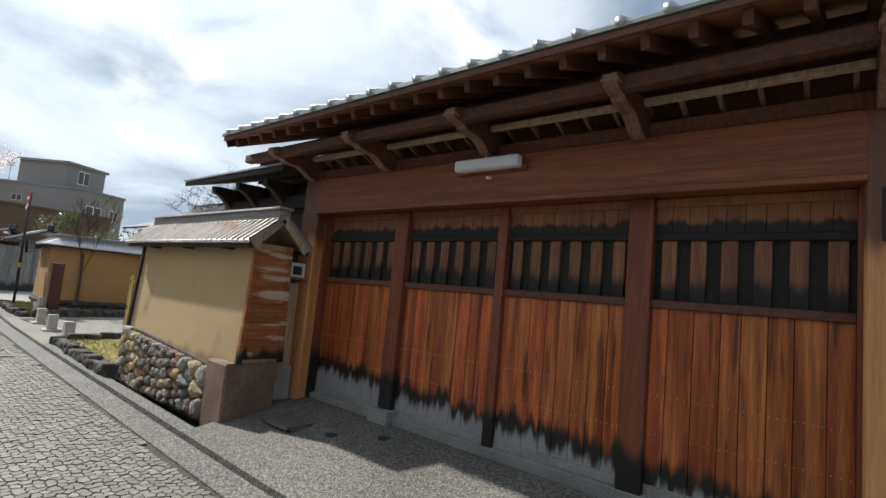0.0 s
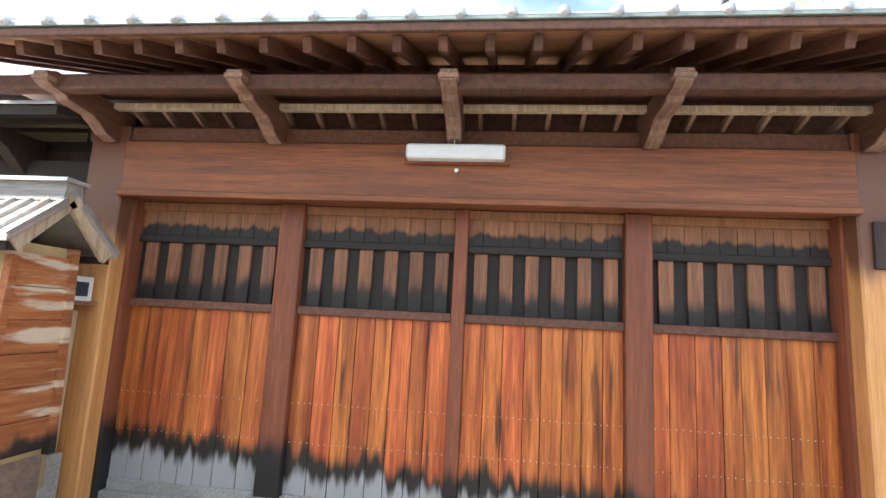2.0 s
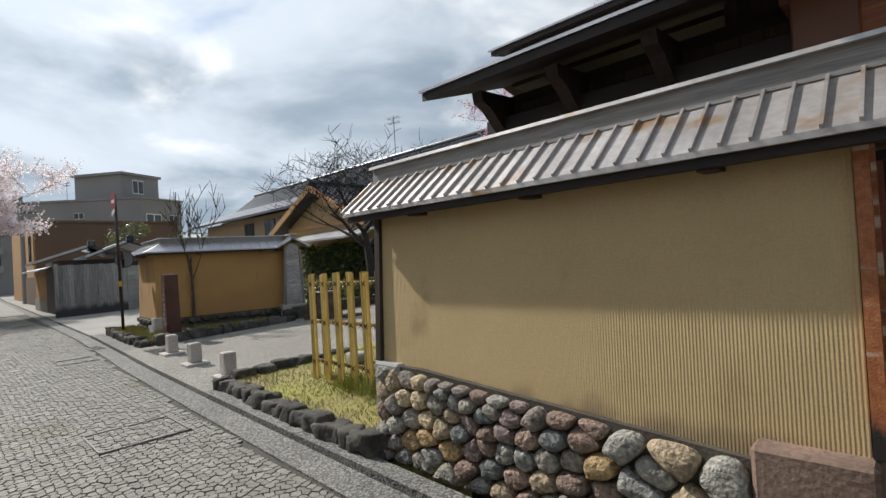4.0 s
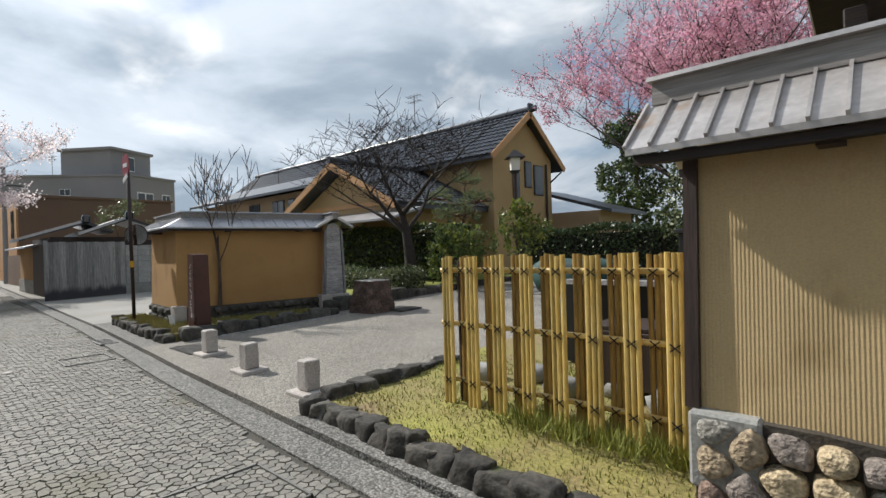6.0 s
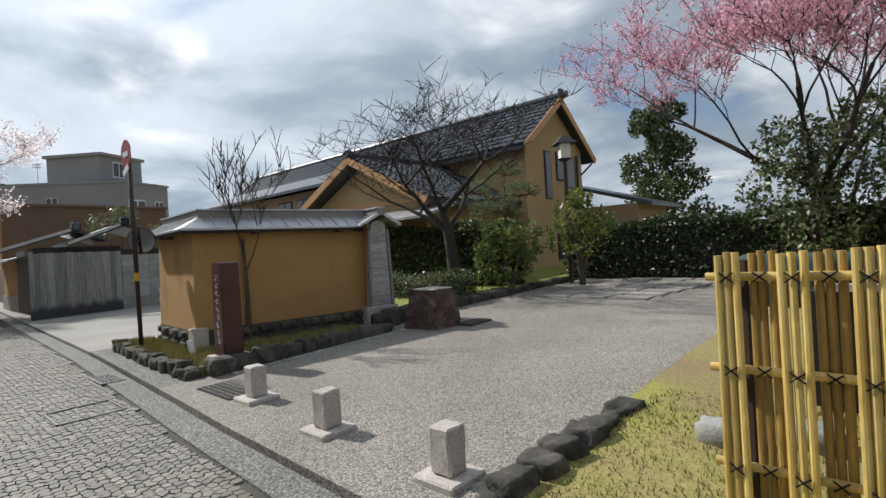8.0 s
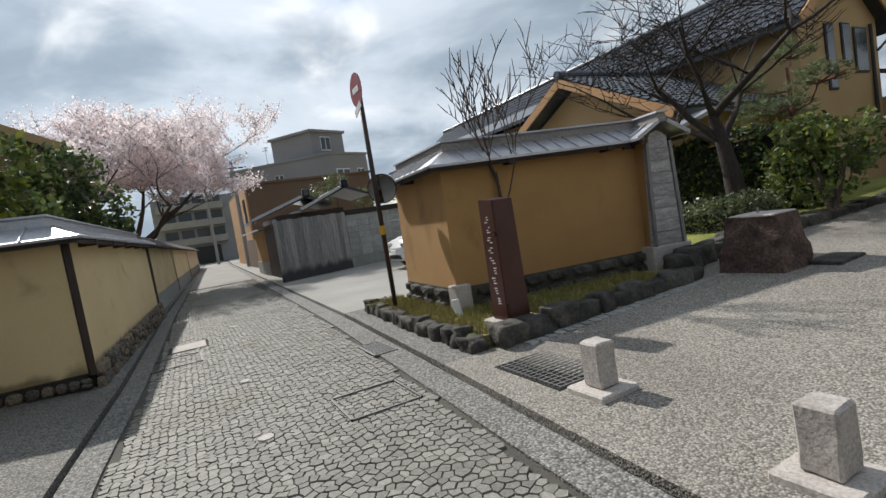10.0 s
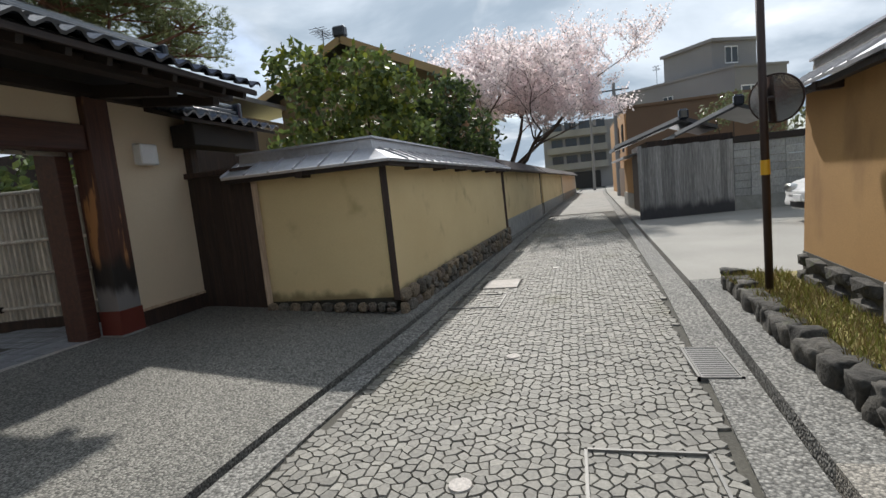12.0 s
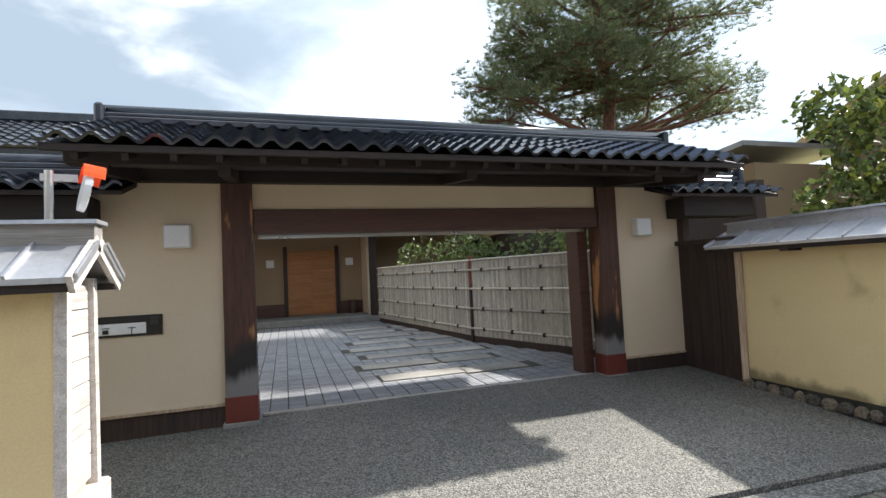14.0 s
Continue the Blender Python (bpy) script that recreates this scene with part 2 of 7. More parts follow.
overlay(M["endboard"], (0.62, 0.50, 0.38), noise_mask(1.3, (1, 1.4, 9)), 0.55, 0.66)
overlay(M["endboard"], (0.02, 0.016, 0.014), height_mask(0.3, 3.0, (3, 3, 1)), 1.05, 0.95)
M["dark"] = mat("dark_stained_wood", (0.022, 0.014, 0.011), (0.055, 0.032, 0.024), 0.65, 2, UP, 9, 0.35, 0.25, rnd=0.2)
M["darkx"] = mat("dark_stained_beam", (0.011, 0.0075, 0.0065), (0.03, 0.018, 0.014), 0.65, 2, ALONG, 9, 0.35, 0.25, rnd=0.2)
M["maroon"] = mat("dark_maroon_beam", (0.055, 0.022, 0.016), (0.10, 0.042, 0.028), 0.5, 1.5, ALONG, 9, 0.3, 0.2)
M["greywood"] = mat("silvered_boards", (0.17, 0.165, 0.16), (0.33, 0.32, 0.31), 0.85, 2, UP, 8, 0.35, 0.3, rnd=0.3)
overlay(M["greywood"], (0.05, 0.05, 0.055), height_mask(0.4, 1, (5, 5, 1)), 0.85, 0.6)
M["greywoodx"] = mat("silvered_cross_boards", (0.26, 0.25, 0.25), (0.48, 0.46, 0.45), 0.85, 2, CROSS, 8, 0.3, 0.3, rnd=0.15)
M["palewood"] = mat("pale_end_boards", (0.42, 0.38, 0.35), (0.62, 0.57, 0.53), 0.8, 2, CROSS, 8, 0.2, 0.25, rnd=0.1)
M["plaster"] = combed(mat("yellow_plaster", (0.49, 0.355, 0.18), (0.58, 0.43, 0.225), 0.95, 0.9, (1, 1, 1.4), 90, 0.10, 0.35, dist=0.004), 0.016, 0.0055, 0.34)
overlay(M["plaster"], (0.38, 0.27, 0.13), noise_mask(2.2, (1, 1, 0.8)), 0.56, 0.78)
overlay(M["plaster"], (0.30, 0.22, 0.12), height_mask(0.35, 4, (1, 1, 1)), 0.95, 0.80)
M["plaster_l"] = mat("pale_yellow_plaster", (0.66, 0.51, 0.27), (0.74, 0.59, 0.33), 0.95, 0.7, (1, 1, 1.3), 80, 0.07, 0.3, dist=0.003)
overlay(M["plaster_l"], (0.40, 0.29, 0.14), noise_mask(1.7), 0.58, 0.8)
overlay(M["plaster_l"], (0.27, 0.21, 0.11), height_mask(0.3, 4, (1, 1, 1)), 0.66, 0.54)
M["ochre"] = mat("ochre_plaster", (0.36, 0.20, 0.075), (0.44, 0.26, 0.10), 0.95, 0.8, (1, 1, 1.5), 70, 0.10, 0.3, dist=0.003)
overlay(M["ochre"], (0.28, 0.155, 0.06), noise_mask(1.9, (1, 1, 0.6)), 0.55, 0.78)
M["beige"] = mat("beige_render", (0.62, 0.51, 0.37), (0.70, 0.585, 0.44), 0.9, 0.8, (1, 1, 1), 120, 0.06, 0.25, dist=0.002)
M["housewall"] = mat("tan_house_wall", (0.40, 0.27, 0.13), (0.47, 0.33, 0.17), 0.9, 0.5, (1, 1, 1), 40, 0.06, 0.15)
M["housewall_d"] = mat("brown_house_wall", (0.30, 0.215, 0.13), (0.36, 0.26, 0.16), 0.9, 0.5, (1, 1, 1), 40, 0.06, 0.15)
M["timber_trim"] = mat("orange_trim", (0.45, 0.24, 0.10), (0.58, 0.33, 0.15), 0.6, 2, ALONG, 9, 0.2, 0.2)
M["zinc"] = mat("weathered_metal_sheet", (0.40, 0.37, 0.35), (0.54, 0.51, 0.49), 0.42, 3, (1, 1, 1), 25, 0.15, 0.1, metal=0.55, rnd=0.14)
overlay(M["zinc"], (0.42, 0.27, 0.15), noise_mask(3.3, (1, 1, 1)), 0.58, 0.74)
M["zinc_l"] = mat("grey_metal_sheet", (0.40, 0.40, 0.42), (0.52, 0.52, 0.54), 0.38, 2, (1, 1, 1), 25, 0.12, 0.1, metal=0.6, rnd=0.08)
M["ridgeboard"] = mat("weathered_ridge_board", (0.20, 0.18, 0.165), (0.32, 0.30, 0.28), 0.8, 2, ALONG, 9, 0.3, 0.25)
M["copper"] = mat("green_grey_sheet", (0.17, 0.21, 0.20), (0.27, 0.31, 0.29), 0.5, 3, (1, 1, 1), 25, 0.15, 0.1, metal=0.4, rnd=0.1)
M["tile"] = mat("glazed_black_tile", (0.014, 0.017, 0.024), (0.032, 0.038, 0.05), 0.09, 3, (1, 1, 1), 30, 0.2, 0.08, rnd=0.25, rough_var=0.08)
M["tile_far"] = mat("black_roof_tile", (0.03, 0.034, 0.042), (0.06, 0.066, 0.08), 0.35, 2, (1, 1, 1), 12, 0.3, 0.1, rnd=0.25)
M["paving"] = mat("irregular_paving", (0.155, 0.146, 0.125), (0.25, 0.237, 0.206), 0.7, 1.1, (1, 1, 1), 50, 0.25, 0.6, rnd=0.2, dist=0.008)
overlay(M["paving"], (0.14, 0.13, 0.085), noise_mask(0.55, (1, 1, 1)), 0.56, 0.72)
M["joint"] = mat("dark_joint", (0.05, 0.046, 0.038), (0.09, 0.084, 0.068), 0.95, 2, (1, 1, 1), 60, 0.3, 0.4)
M["farroad"] = mat("far_paving", (0.20, 0.19, 0.17), (0.28, 0.265, 0.24), 0.85, 1.0, (1, 1, 1), 9, 0.25, 0.3)
M["gravel"] = pebbled(mat("exposed_aggregate", (0.27, 0.245, 0.21), (0.36, 0.335, 0.29), 0.85, 0.7, (1, 1, 1), 30, 0.1, 0.2), 0.014, 0.6, 1.45)
M["gravel_d"] = pebbled(mat("grey_aggregate", (0.165, 0.16, 0.142), (0.24, 0.228, 0.20), 0.85, 0.7, (1, 1, 1), 30, 0.1, 0.2), 0.013, 0.5, 1.6)
M["pebble_strip"] = pebbled(mat("pebble_strip", (0.20, 0.195, 0.18), (0.27, 0.26, 0.235), 0.85, 0.9, (1, 1, 1), 30, 0.1, 0.2), 0.017, 0.5, 1.5)
M["concrete"] = mat("pale_concrete", (0.25, 0.24, 0.215), (0.34, 0.325, 0.295), 0.9, 0.6, (1, 1, 1), 60, 0.12, 0.3)
M["kerb"] = mat("kerb_concrete", (0.20, 0.19, 0.17), (0.32, 0.30, 0.27), 0.9, 2, (1, 1, 1), 40, 0.3, 0.4)
M["granite"] = mat("pink_granite", (0.40, 0.36, 0.33), (0.53, 0.49, 0.45), 0.85, 5, (1, 1, 1), 60, 0.3, 0.5, rnd=0.1)
M["brownstone"] = mat("red_brown_stone_block", (0.16, 0.105, 0.08), (0.25, 0.17, 0.13), 0.9, 4, (1, 1, 1), 40, 0.3, 0.6, rnd=0.1)
M["greyblock"] = mat("grey_stone_block", (0.24, 0.24, 0.225), (0.34, 0.34, 0.32), 0.9, 4, (1, 1, 1), 50, 0.25, 0.5, rnd=0.15)
M["boulder"] = mat("field_stone", (0.24, 0.205, 0.165), (0.46, 0.39, 0.295), 0.9, 5, (1, 1, 1), 28, 0.35, 0.7, rnd=0.5, hue=0.022, dist=0.02)


def mixed_stone(name, tones, **kw):
    """Stones of several colours, one for each piece, with speckle and pits."""
    m = mat(name, (0.3, 0.3, 0.3), (0.5, 0.5, 0.5), 0.9, 14, (1, 1, 1), 42, 0.55, 1.0, rnd=0.2, dist=0.03, **kw)
    n, l = m.node_tree.nodes, m.node_tree.links
    info = next(k for k in n if k.bl_idname == "ShaderNodeObjectInfo")
    mix = next(k for k in n if k.bl_idname == "ShaderNodeMix")
    ramp = n.new("ShaderNodeValToRGB")
    ramp.color_ramp.interpolation = "CONSTANT"
    while len(ramp.color_ramp.elements) < len(tones):
        ramp.color_ramp.elements.new(1.0)
    for k, c in enumerate(tones):
        ramp.color_ramp.elements[k].position = k / len(tones)
        ramp.color_ramp.elements[k].color = (*c, 1)
    l.new(info.outputs["Random"], ramp.inputs[0])
    dim = n.new("ShaderNodeVectorMath")
    dim.operation = "SCALE"
    dim.inputs["Scale"].default_value = 0.62
    l.new(ramp.outputs[0], dim.inputs[0])
    l.new(dim.outputs[0], mix.inputs[6])
    l.new(ramp.outputs[0], mix.inputs[7])
    return m


M["cobble"] = mixed_stone("mixed_river_cobble", [(0.46, 0.36, 0.24), (0.34, 0.33, 0.30), (0.55, 0.44, 0.28), (0.27, 0.23, 0.20), (0.38, 0.27, 0.21), (0.47, 0.43, 0.36), (0.24, 0.25, 0.24), (0.58, 0.40, 0.20), (0.33, 0.25, 0.23), (0.42, 0.40, 0.35)])
M["cobble_d"] = mixed_stone("dark_foot_stone", [(0.24, 0.19, 0.135), (0.17, 0.155, 0.13), (0.28, 0.22, 0.15), (0.13, 0.115, 0.095), (0.21, 0.17, 0.135)])
M["mortar"] = mat("dark_earth_mortar", (0.05, 0.042, 0.033), (0.10, 0.085, 0.065), 0.95, 6, (1, 1, 1), 60, 0.3, 0.6)
M["darkrock"] = mat("dark_edging_rock", (0.028, 0.026, 0.023), (0.10, 0.092, 0.078), 0.9, 5, (1, 1, 1), 25, 0.4, 0.7, rnd=0.35, dist=0.02)
overlay(M["darkrock"], (0.06, 0.075, 0.025), noise_mask(3.5), 0.64, 0.76)
M["lava"] = mat("rough_lava_stone", (0.055, 0.035, 0.028), (0.15, 0.10, 0.08), 0.95, 6, (1, 1, 1), 30, 0.5, 1.0, dist=0.03)
M["earth"] = mat("mossy_earth", (0.25, 0.185, 0.095), (0.29, 0.28, 0.07), 0.95, 1.6, (1, 1, 1), 40, 0.35, 0.6)
M["moss"] = mat("moss", (0.13, 0.15, 0.025), (0.25, 0.26, 0.045), 0.95, 2.5, (1, 1, 1), 50, 0.35, 0.6)
M["grass"] = mat("grass_blades", (0.16, 0.18, 0.03), (0.32, 0.33, 0.08), 0.8, 2, (1, 1, 1), 12, 0.2, 0, rnd=0.35)
M["straw"] = mat("dry_grass", (0.20, 0.15, 0.06), (0.33, 0.26, 0.11), 0.85, 2, (1, 1, 1), 12, 0.2, 0, rnd=0.35)
M["bamboo"] = mat("yellow_bamboo", (0.55, 0.37, 0.10), (0.70, 0.53, 0.20), 0.38, 2, (6, 6, 1.2), 9, 0.2, 0.1, rnd=0.22)
# darker copy of the yellow bamboo: shade painted into the back canes
M["bamboo_d"] = mat("aged_bamboo", (0.30, 0.19, 0.05), (0.42, 0.28, 0.09), 0.5, 2, (6, 6, 1.2), 9, 0.25, 0.1, rnd=0.22)
M["bamboo_g"] = mat("grey_bamboo_strips", (0.36, 0.33, 0.28), (0.55, 0.51, 0.44), 0.7, 2, (8, 8, 1), 10, 0.3, 0.2, rnd=0.25)
# ties, and the near-black shade painted inside the hedges
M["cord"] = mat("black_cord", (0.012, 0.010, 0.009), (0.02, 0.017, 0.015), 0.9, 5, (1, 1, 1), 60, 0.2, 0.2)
M["bark"] = mat("dark_bark", (0.055, 0.038, 0.030), (0.12, 0.09, 0.07), 0.95, 6, (3, 3, 1), 18, 0.4, 0.7, dist=0.02)
M["bark_k"] = mat("blackish_bark", (0.022, 0.017, 0.015), (0.055, 0.042, 0.036), 0.95, 6, (3, 3, 1), 18, 0.4, 0.7, dist=0.02)
M["bark_l"] = mat("grey_bark", (0.15, 0.125, 0.10), (0.27, 0.235, 0.195), 0.95, 5, (3, 3, 1), 18, 0.35, 0.6, dist=0.02)
M["bark_r"] = mat("red_pine_bark", (0.13, 0.06, 0.04), (0.24, 0.125, 0.085), 0.95, 6, (3, 3, 1), 18, 0.4, 0.7, dist=0.02)


def leaf_mat(name, a, b, rough=0.5, trans=0.25, rnd=0.4):
    m = mat(name, a, b, rough, 0.8, (1, 1, 1), 6, 0.2, 0, rnd=rnd, hue=0.012)
    n, l = m.node_tree.nodes, m.node_tree.links
    p, out = n["Principled BSDF"], n["Material Output"]
    t = n.new("ShaderNodeBsdfTranslucent")
    l.new(p.inputs["Base Color"].links[0].from_socket, t.inputs[0])
    mx = n.new("ShaderNodeMixShader")
    mx.inputs[0].default_value = trans
    l.new(p.outputs[0], mx.inputs[1])
    l.new(t.outputs[0], mx.inputs[2])
    l.new(mx.outputs[0], out.inputs[0])
    return m


M["leaf"] = leaf_mat("evergreen_leaf", (0.065, 0.105, 0.03), (0.16, 0.20, 0.06), 0.55, 0.35)
M["leaf_y"] = leaf_mat("young_leaf", (0.16, 0.20, 0.03), (0.28, 0.30, 0.055), 0.45)
M["leaf_d"] = leaf_mat("dark_hedge_leaf", (0.022, 0.042, 0.014), (0.06, 0.09, 0.03), 0.4)
M["leaf_g"] = leaf_mat("olive_leaf", (0.12, 0.145, 0.065), (0.22, 0.24, 0.12), 0.45)
M["needle"] = leaf_mat("pine_needles", (0.12, 0.16, 0.075), (0.26, 0.29, 0.14), 0.6, 0.4)
M["pink"] = leaf_mat("plum_blossom", (0.62, 0.26, 0.37), (0.86, 0.58, 0.66), 0.7, 0.5, 0.25)
M["sakura"] = leaf_mat("cherry_blossom", (0.84, 0.73, 0.73), (0.93, 0.86, 0.85), 0.7, 0.6, 0.18)


def plain(name, c, rough=0.5, metal=0.0, trans=0.0, emit=0.0):
    m = mat(name, tuple(v * 0.93 for v in c), tuple(min(1, v * 1.05) for v in c), rough, 3, (1, 1, 1), 40, 0.05, 0.05, metal=metal)
    p = m.node_tree.nodes["Principled BSDF"]
    p.inputs["Transmission Weight"].default_value = trans
    if emit:
        p.inputs["Emission Color"].default_value = (*c, 1)
        p.inputs["Emission Strength"].default_value = emit
    return m


M["white"] = plain("white_plastic", (0.78, 0.79, 0.80), 0.4)
M["whitepaint"] = plain("white_paint", (0.80, 0.80, 0.79), 0.6)
M["redpaint"] = plain("maroon_sheet", (0.15, 0.028, 0.022), 0.45)
M["orange"] = plain("orange_plastic", (0.85, 0.13, 0.02), 0.4)
M["steel"] = plain("brushed_steel", (0.62, 0.61, 0.58), 0.3, 1.0)
M["iron"] = plain("dark_iron", (0.06, 0.06, 0.062), 0.55, 0.7)
M["ironplate"] = plain("worn_iron_cover", (0.20, 0.195, 0.185), 0.6, 0.5)
M["black"] = plain("black_panel", (0.016, 0.016, 0.017), 0.45)
M["yellow"] = plain("yellow_band", (0.75, 0.42, 0.03), 0.5)
M["signred"] = plain("maroon_plate", (0.28, 0.035, 0.05), 0.5)
M["polebrown"] = plain("dark_brown_pole", (0.045, 0.028, 0.024), 0.45, 0.3)
M["pillar"] = mat("polished_maroon_stone", (0.048, 0.015, 0.013), (0.075, 0.024, 0.02), 0.3, 3, (1, 1, 1), 60, 0.15, 0.05)
M["glass"] = plain("window_glass", (0.05, 0.06, 0.07), 0.06)
M["mirror"] = plain("mirror_face", (0.85, 0.86, 0.87), 0.04, 1.0)
M["paper"] = plain("paper_screen", (0.80, 0.79, 0.72), 0.7)
M["carpaint"] = plain("white_car_paint", (0.78, 0.78, 0.78), 0.2)
M["rubber"] = plain("tyre_rubber", (0.02, 0.02, 0.02), 0.8)
M["concrete_g"] = mat("grey_render", (0.235, 0.23, 0.23), (0.29, 0.285, 0.285), 0.9, 0.3, (1, 1, 1), 20, 0.06, 0.1)
M["brown_b"] = mat("brown_cladding", (0.15, 0.095, 0.06), (0.20, 0.13, 0.085), 0.85, 0.3, (1, 1, 1), 20, 0.08, 0.1)
M["metalwall"] = mat("cream_metal_cladding", (0.55, 0.53, 0.44), (0.63, 0.61, 0.52), 0.5, 0.5, (1, 1, 1), 20, 0.05, 0.05)
M["blockwall"] = mat("stained_block_wall", (0.26, 0.265, 0.26), (0.40, 0.40, 0.39), 0.9, 1.2, (1, 1, 0.5), 30, 0.25, 0.3, rnd=0.12)
M["brickpaver"] = mat("grey_paver", (0.22, 0.225, 0.24), (0.32, 0.325, 0.34), 0.8, 2, (1, 1, 1), 60, 0.2, 0.4, rnd=0.16)
M["slab"] = mat("flat_stone_slab", (0.26, 0.245, 0.22), (0.37, 0.35, 0.315), 0.85, 2, (1, 1, 1), 30, 0.2, 0.4, rnd=0.15)
M["doorwood"] = mat("amber_door", (0.34, 0.14, 0.045), (0.46, 0.21, 0.07), 0.5, 2, ALONG, 9, 0.2, 0.15, rnd=0.1)
M["redcap"] = plain("dark_red_metal_cap", (0.16, 0.035, 0.025), 0.5, 0.2)
M["net"] = mat("green_cover_sheet", (0.012, 0.045, 0.04), (0.025, 0.075, 0.065), 0.7, 5, (1, 1, 1), 25, 0.3, 0.5)
M["burn"] = mat("worn_gate_post", (0.055, 0.022, 0.016), (0.10, 0.042, 0.028), 0.6, 1.5, UP, 8, 0.3, 0.25)


# ---- mesh tools ----
ORIGIN = {}


def thing(name, at, label, category, group="", kind=""):
    """A thing of several parts: an empty at its base."""
    ob = new(name)
    ob.empty_display_size = 0.2
    ob.location = at
    ORIGIN[ob] = Vector(at)
    return tagged(ob, label, category, group, kind)


def link(name, me, material, parent=None, label=""):
    ob = new(name, me)
    if material and not me.materials:
        me.materials.append(material)
    if parent is not None:
        ob.parent = parent
        ORIGIN[ob] = ORIGIN.get(parent, Vector())
    if label:
        ob["label"] = label
    return ob


def part(name, bm, material, parent=None, label="", smooth=False):
    """Link a bmesh, drawn in world coordinates, as one mesh object under a thing or a part."""
    o = ORIGIN.get(parent, Vector()) if parent is not None else Vector()
    if o.length:
        bmesh.ops.translate(bm, verts=bm.verts, vec=-o)
    me = bpy.data.meshes.new(name)
    bm.to_mesh(me)
    bm.free()
    if smooth:
        me.shade_smooth()
    return link(name, me, material, parent, label)


def solo(name, bm, material, label, category, kind="", group="", smooth=False):
    return tagged(part(name, bm, material, None, "", smooth), label, category, group, kind)


def raw(name, verts, faces, material, parent=None, label="", smooth=False):
    o = np.array(ORIGIN.get(parent, Vector())) if parent is not None else np.zeros(3)
    me = bpy.data.meshes.new(name)
    me.from_pydata([tuple(np.array(v) - o) for v in verts], [], faces)
    me.update()
    if smooth:
        me.shade_smooth()
    return link(name, me, material, parent, label)


def box(x0, x1, y0, y1, z0, z1, bevel=0.0, bm=None):
    bm = bm or bmesh.new()
    r = bmesh.ops.create_cube(bm, size=1, matrix=Matrix.LocRotScale(((x0 + x1) / 2, (y0 + y1) / 2, (z0 + z1) / 2), None, (abs(x1 - x0), abs(y1 - y0), abs(z1 - z0))))
    if bevel:
        es = list({e for v in r["verts"] for e in v.link_edges})
        bmesh.ops.bevel(bm, geom=es, offset=bevel, segments=1, affect="EDGES")
    return bm


def beam(p, q, w, h, bm=None, up=(0, 0, 1), bevel=0.0):
    """A bar from p to q, w wide and h high."""
    bm = bm or bmesh.new()
    p, q = Vector(p), Vector(q)
    d = (q - p).normalized()
    s = d.cross(Vector(up))
    s = s.normalized() if s.length > 1e-4 else Vector((1, 0, 0))
    u = s.cross(d)
    m = Matrix((s, d, u)).transposed().to_4x4()
    r = bmesh.ops.create_cube(bm, size=1, matrix=Matrix.Translation((p + q) / 2) @ m @ Matrix.Diagonal((w, (q - p).length, h, 1)))
    if bevel:
        es = list({e for v in r["verts"] for e in v.link_edges})
        bmesh.ops.bevel(bm, geom=es, offset=bevel, segments=1, affect="EDGES")
    return bm


def rod(p, q, r0, r1=None, n=10, bm=None):
    bm = bm or bmesh.new()
    p, q = Vector(p), Vector(q)
    m = (q - p).to_track_quat("Z", "Y").to_matrix().to_4x4()
    bmesh.ops.create_cone(bm, cap_ends=True, segments=n, radius1=r0, radius2=r0 if r1 is None else r1, depth=(q - p).length, matrix=Matrix.Translation((p + q) / 2) @ m)
    return bm


def rock(c, size, seed, sub=2, rough=0.22, bm=None, flat=0.0):
    """A rough stone."""
    bm = bm or bmesh.new()
    r = bmesh.ops.create_icosphere(bm, subdivisions=sub, radius=1)
    off = Vector((seed * 7.3, seed * 3.1, seed * 5.7))
    for v in r["verts"]:
        d = v.co.normalized()
        k = 1 + rough * noise.noise(d * 1.3 + off) * 1.6 + rough * 0.45 * noise.noise(d * 3.7 + off)
        d = Vector([math.copysign(abs(a) ** 0.62, a) for a in d])
        v.co = Vector((d.x * size[0], d.y * size[1], d.z * size[2])) * k
        if flat and v.co.z > size[2] * flat:
            v.co.z = size[2] * flat + (v.co.z - size[2] * flat) * 0.15
        v.co += Vector(c)
    return bm


def prism(outline, axis, a, b, bm=None):
    """A flat outline pushed along x, y or z from a to b."""
    bm = bm or bmesh.new()
    put = {"x": lambda u, v, w: (w, u, v), "y": lambda u, v, w: (u, w, v), "z": lambda u, v, w: (u, v, w)}[axis]
    lo, hi = ([bm.verts.new(put(u, v, w)) for u, v in outline] for w in (a, b))
    bm.faces.new(lo[::-1])
    bm.faces.new(hi)
    k = len(outline)
    for i in range(k):
        bm.faces.new((lo[i], lo[(i + 1) % k], hi[(i + 1) % k], hi[i]))
    bmesh.ops.recalc_face_normals(bm, faces=bm.faces)
    return bm


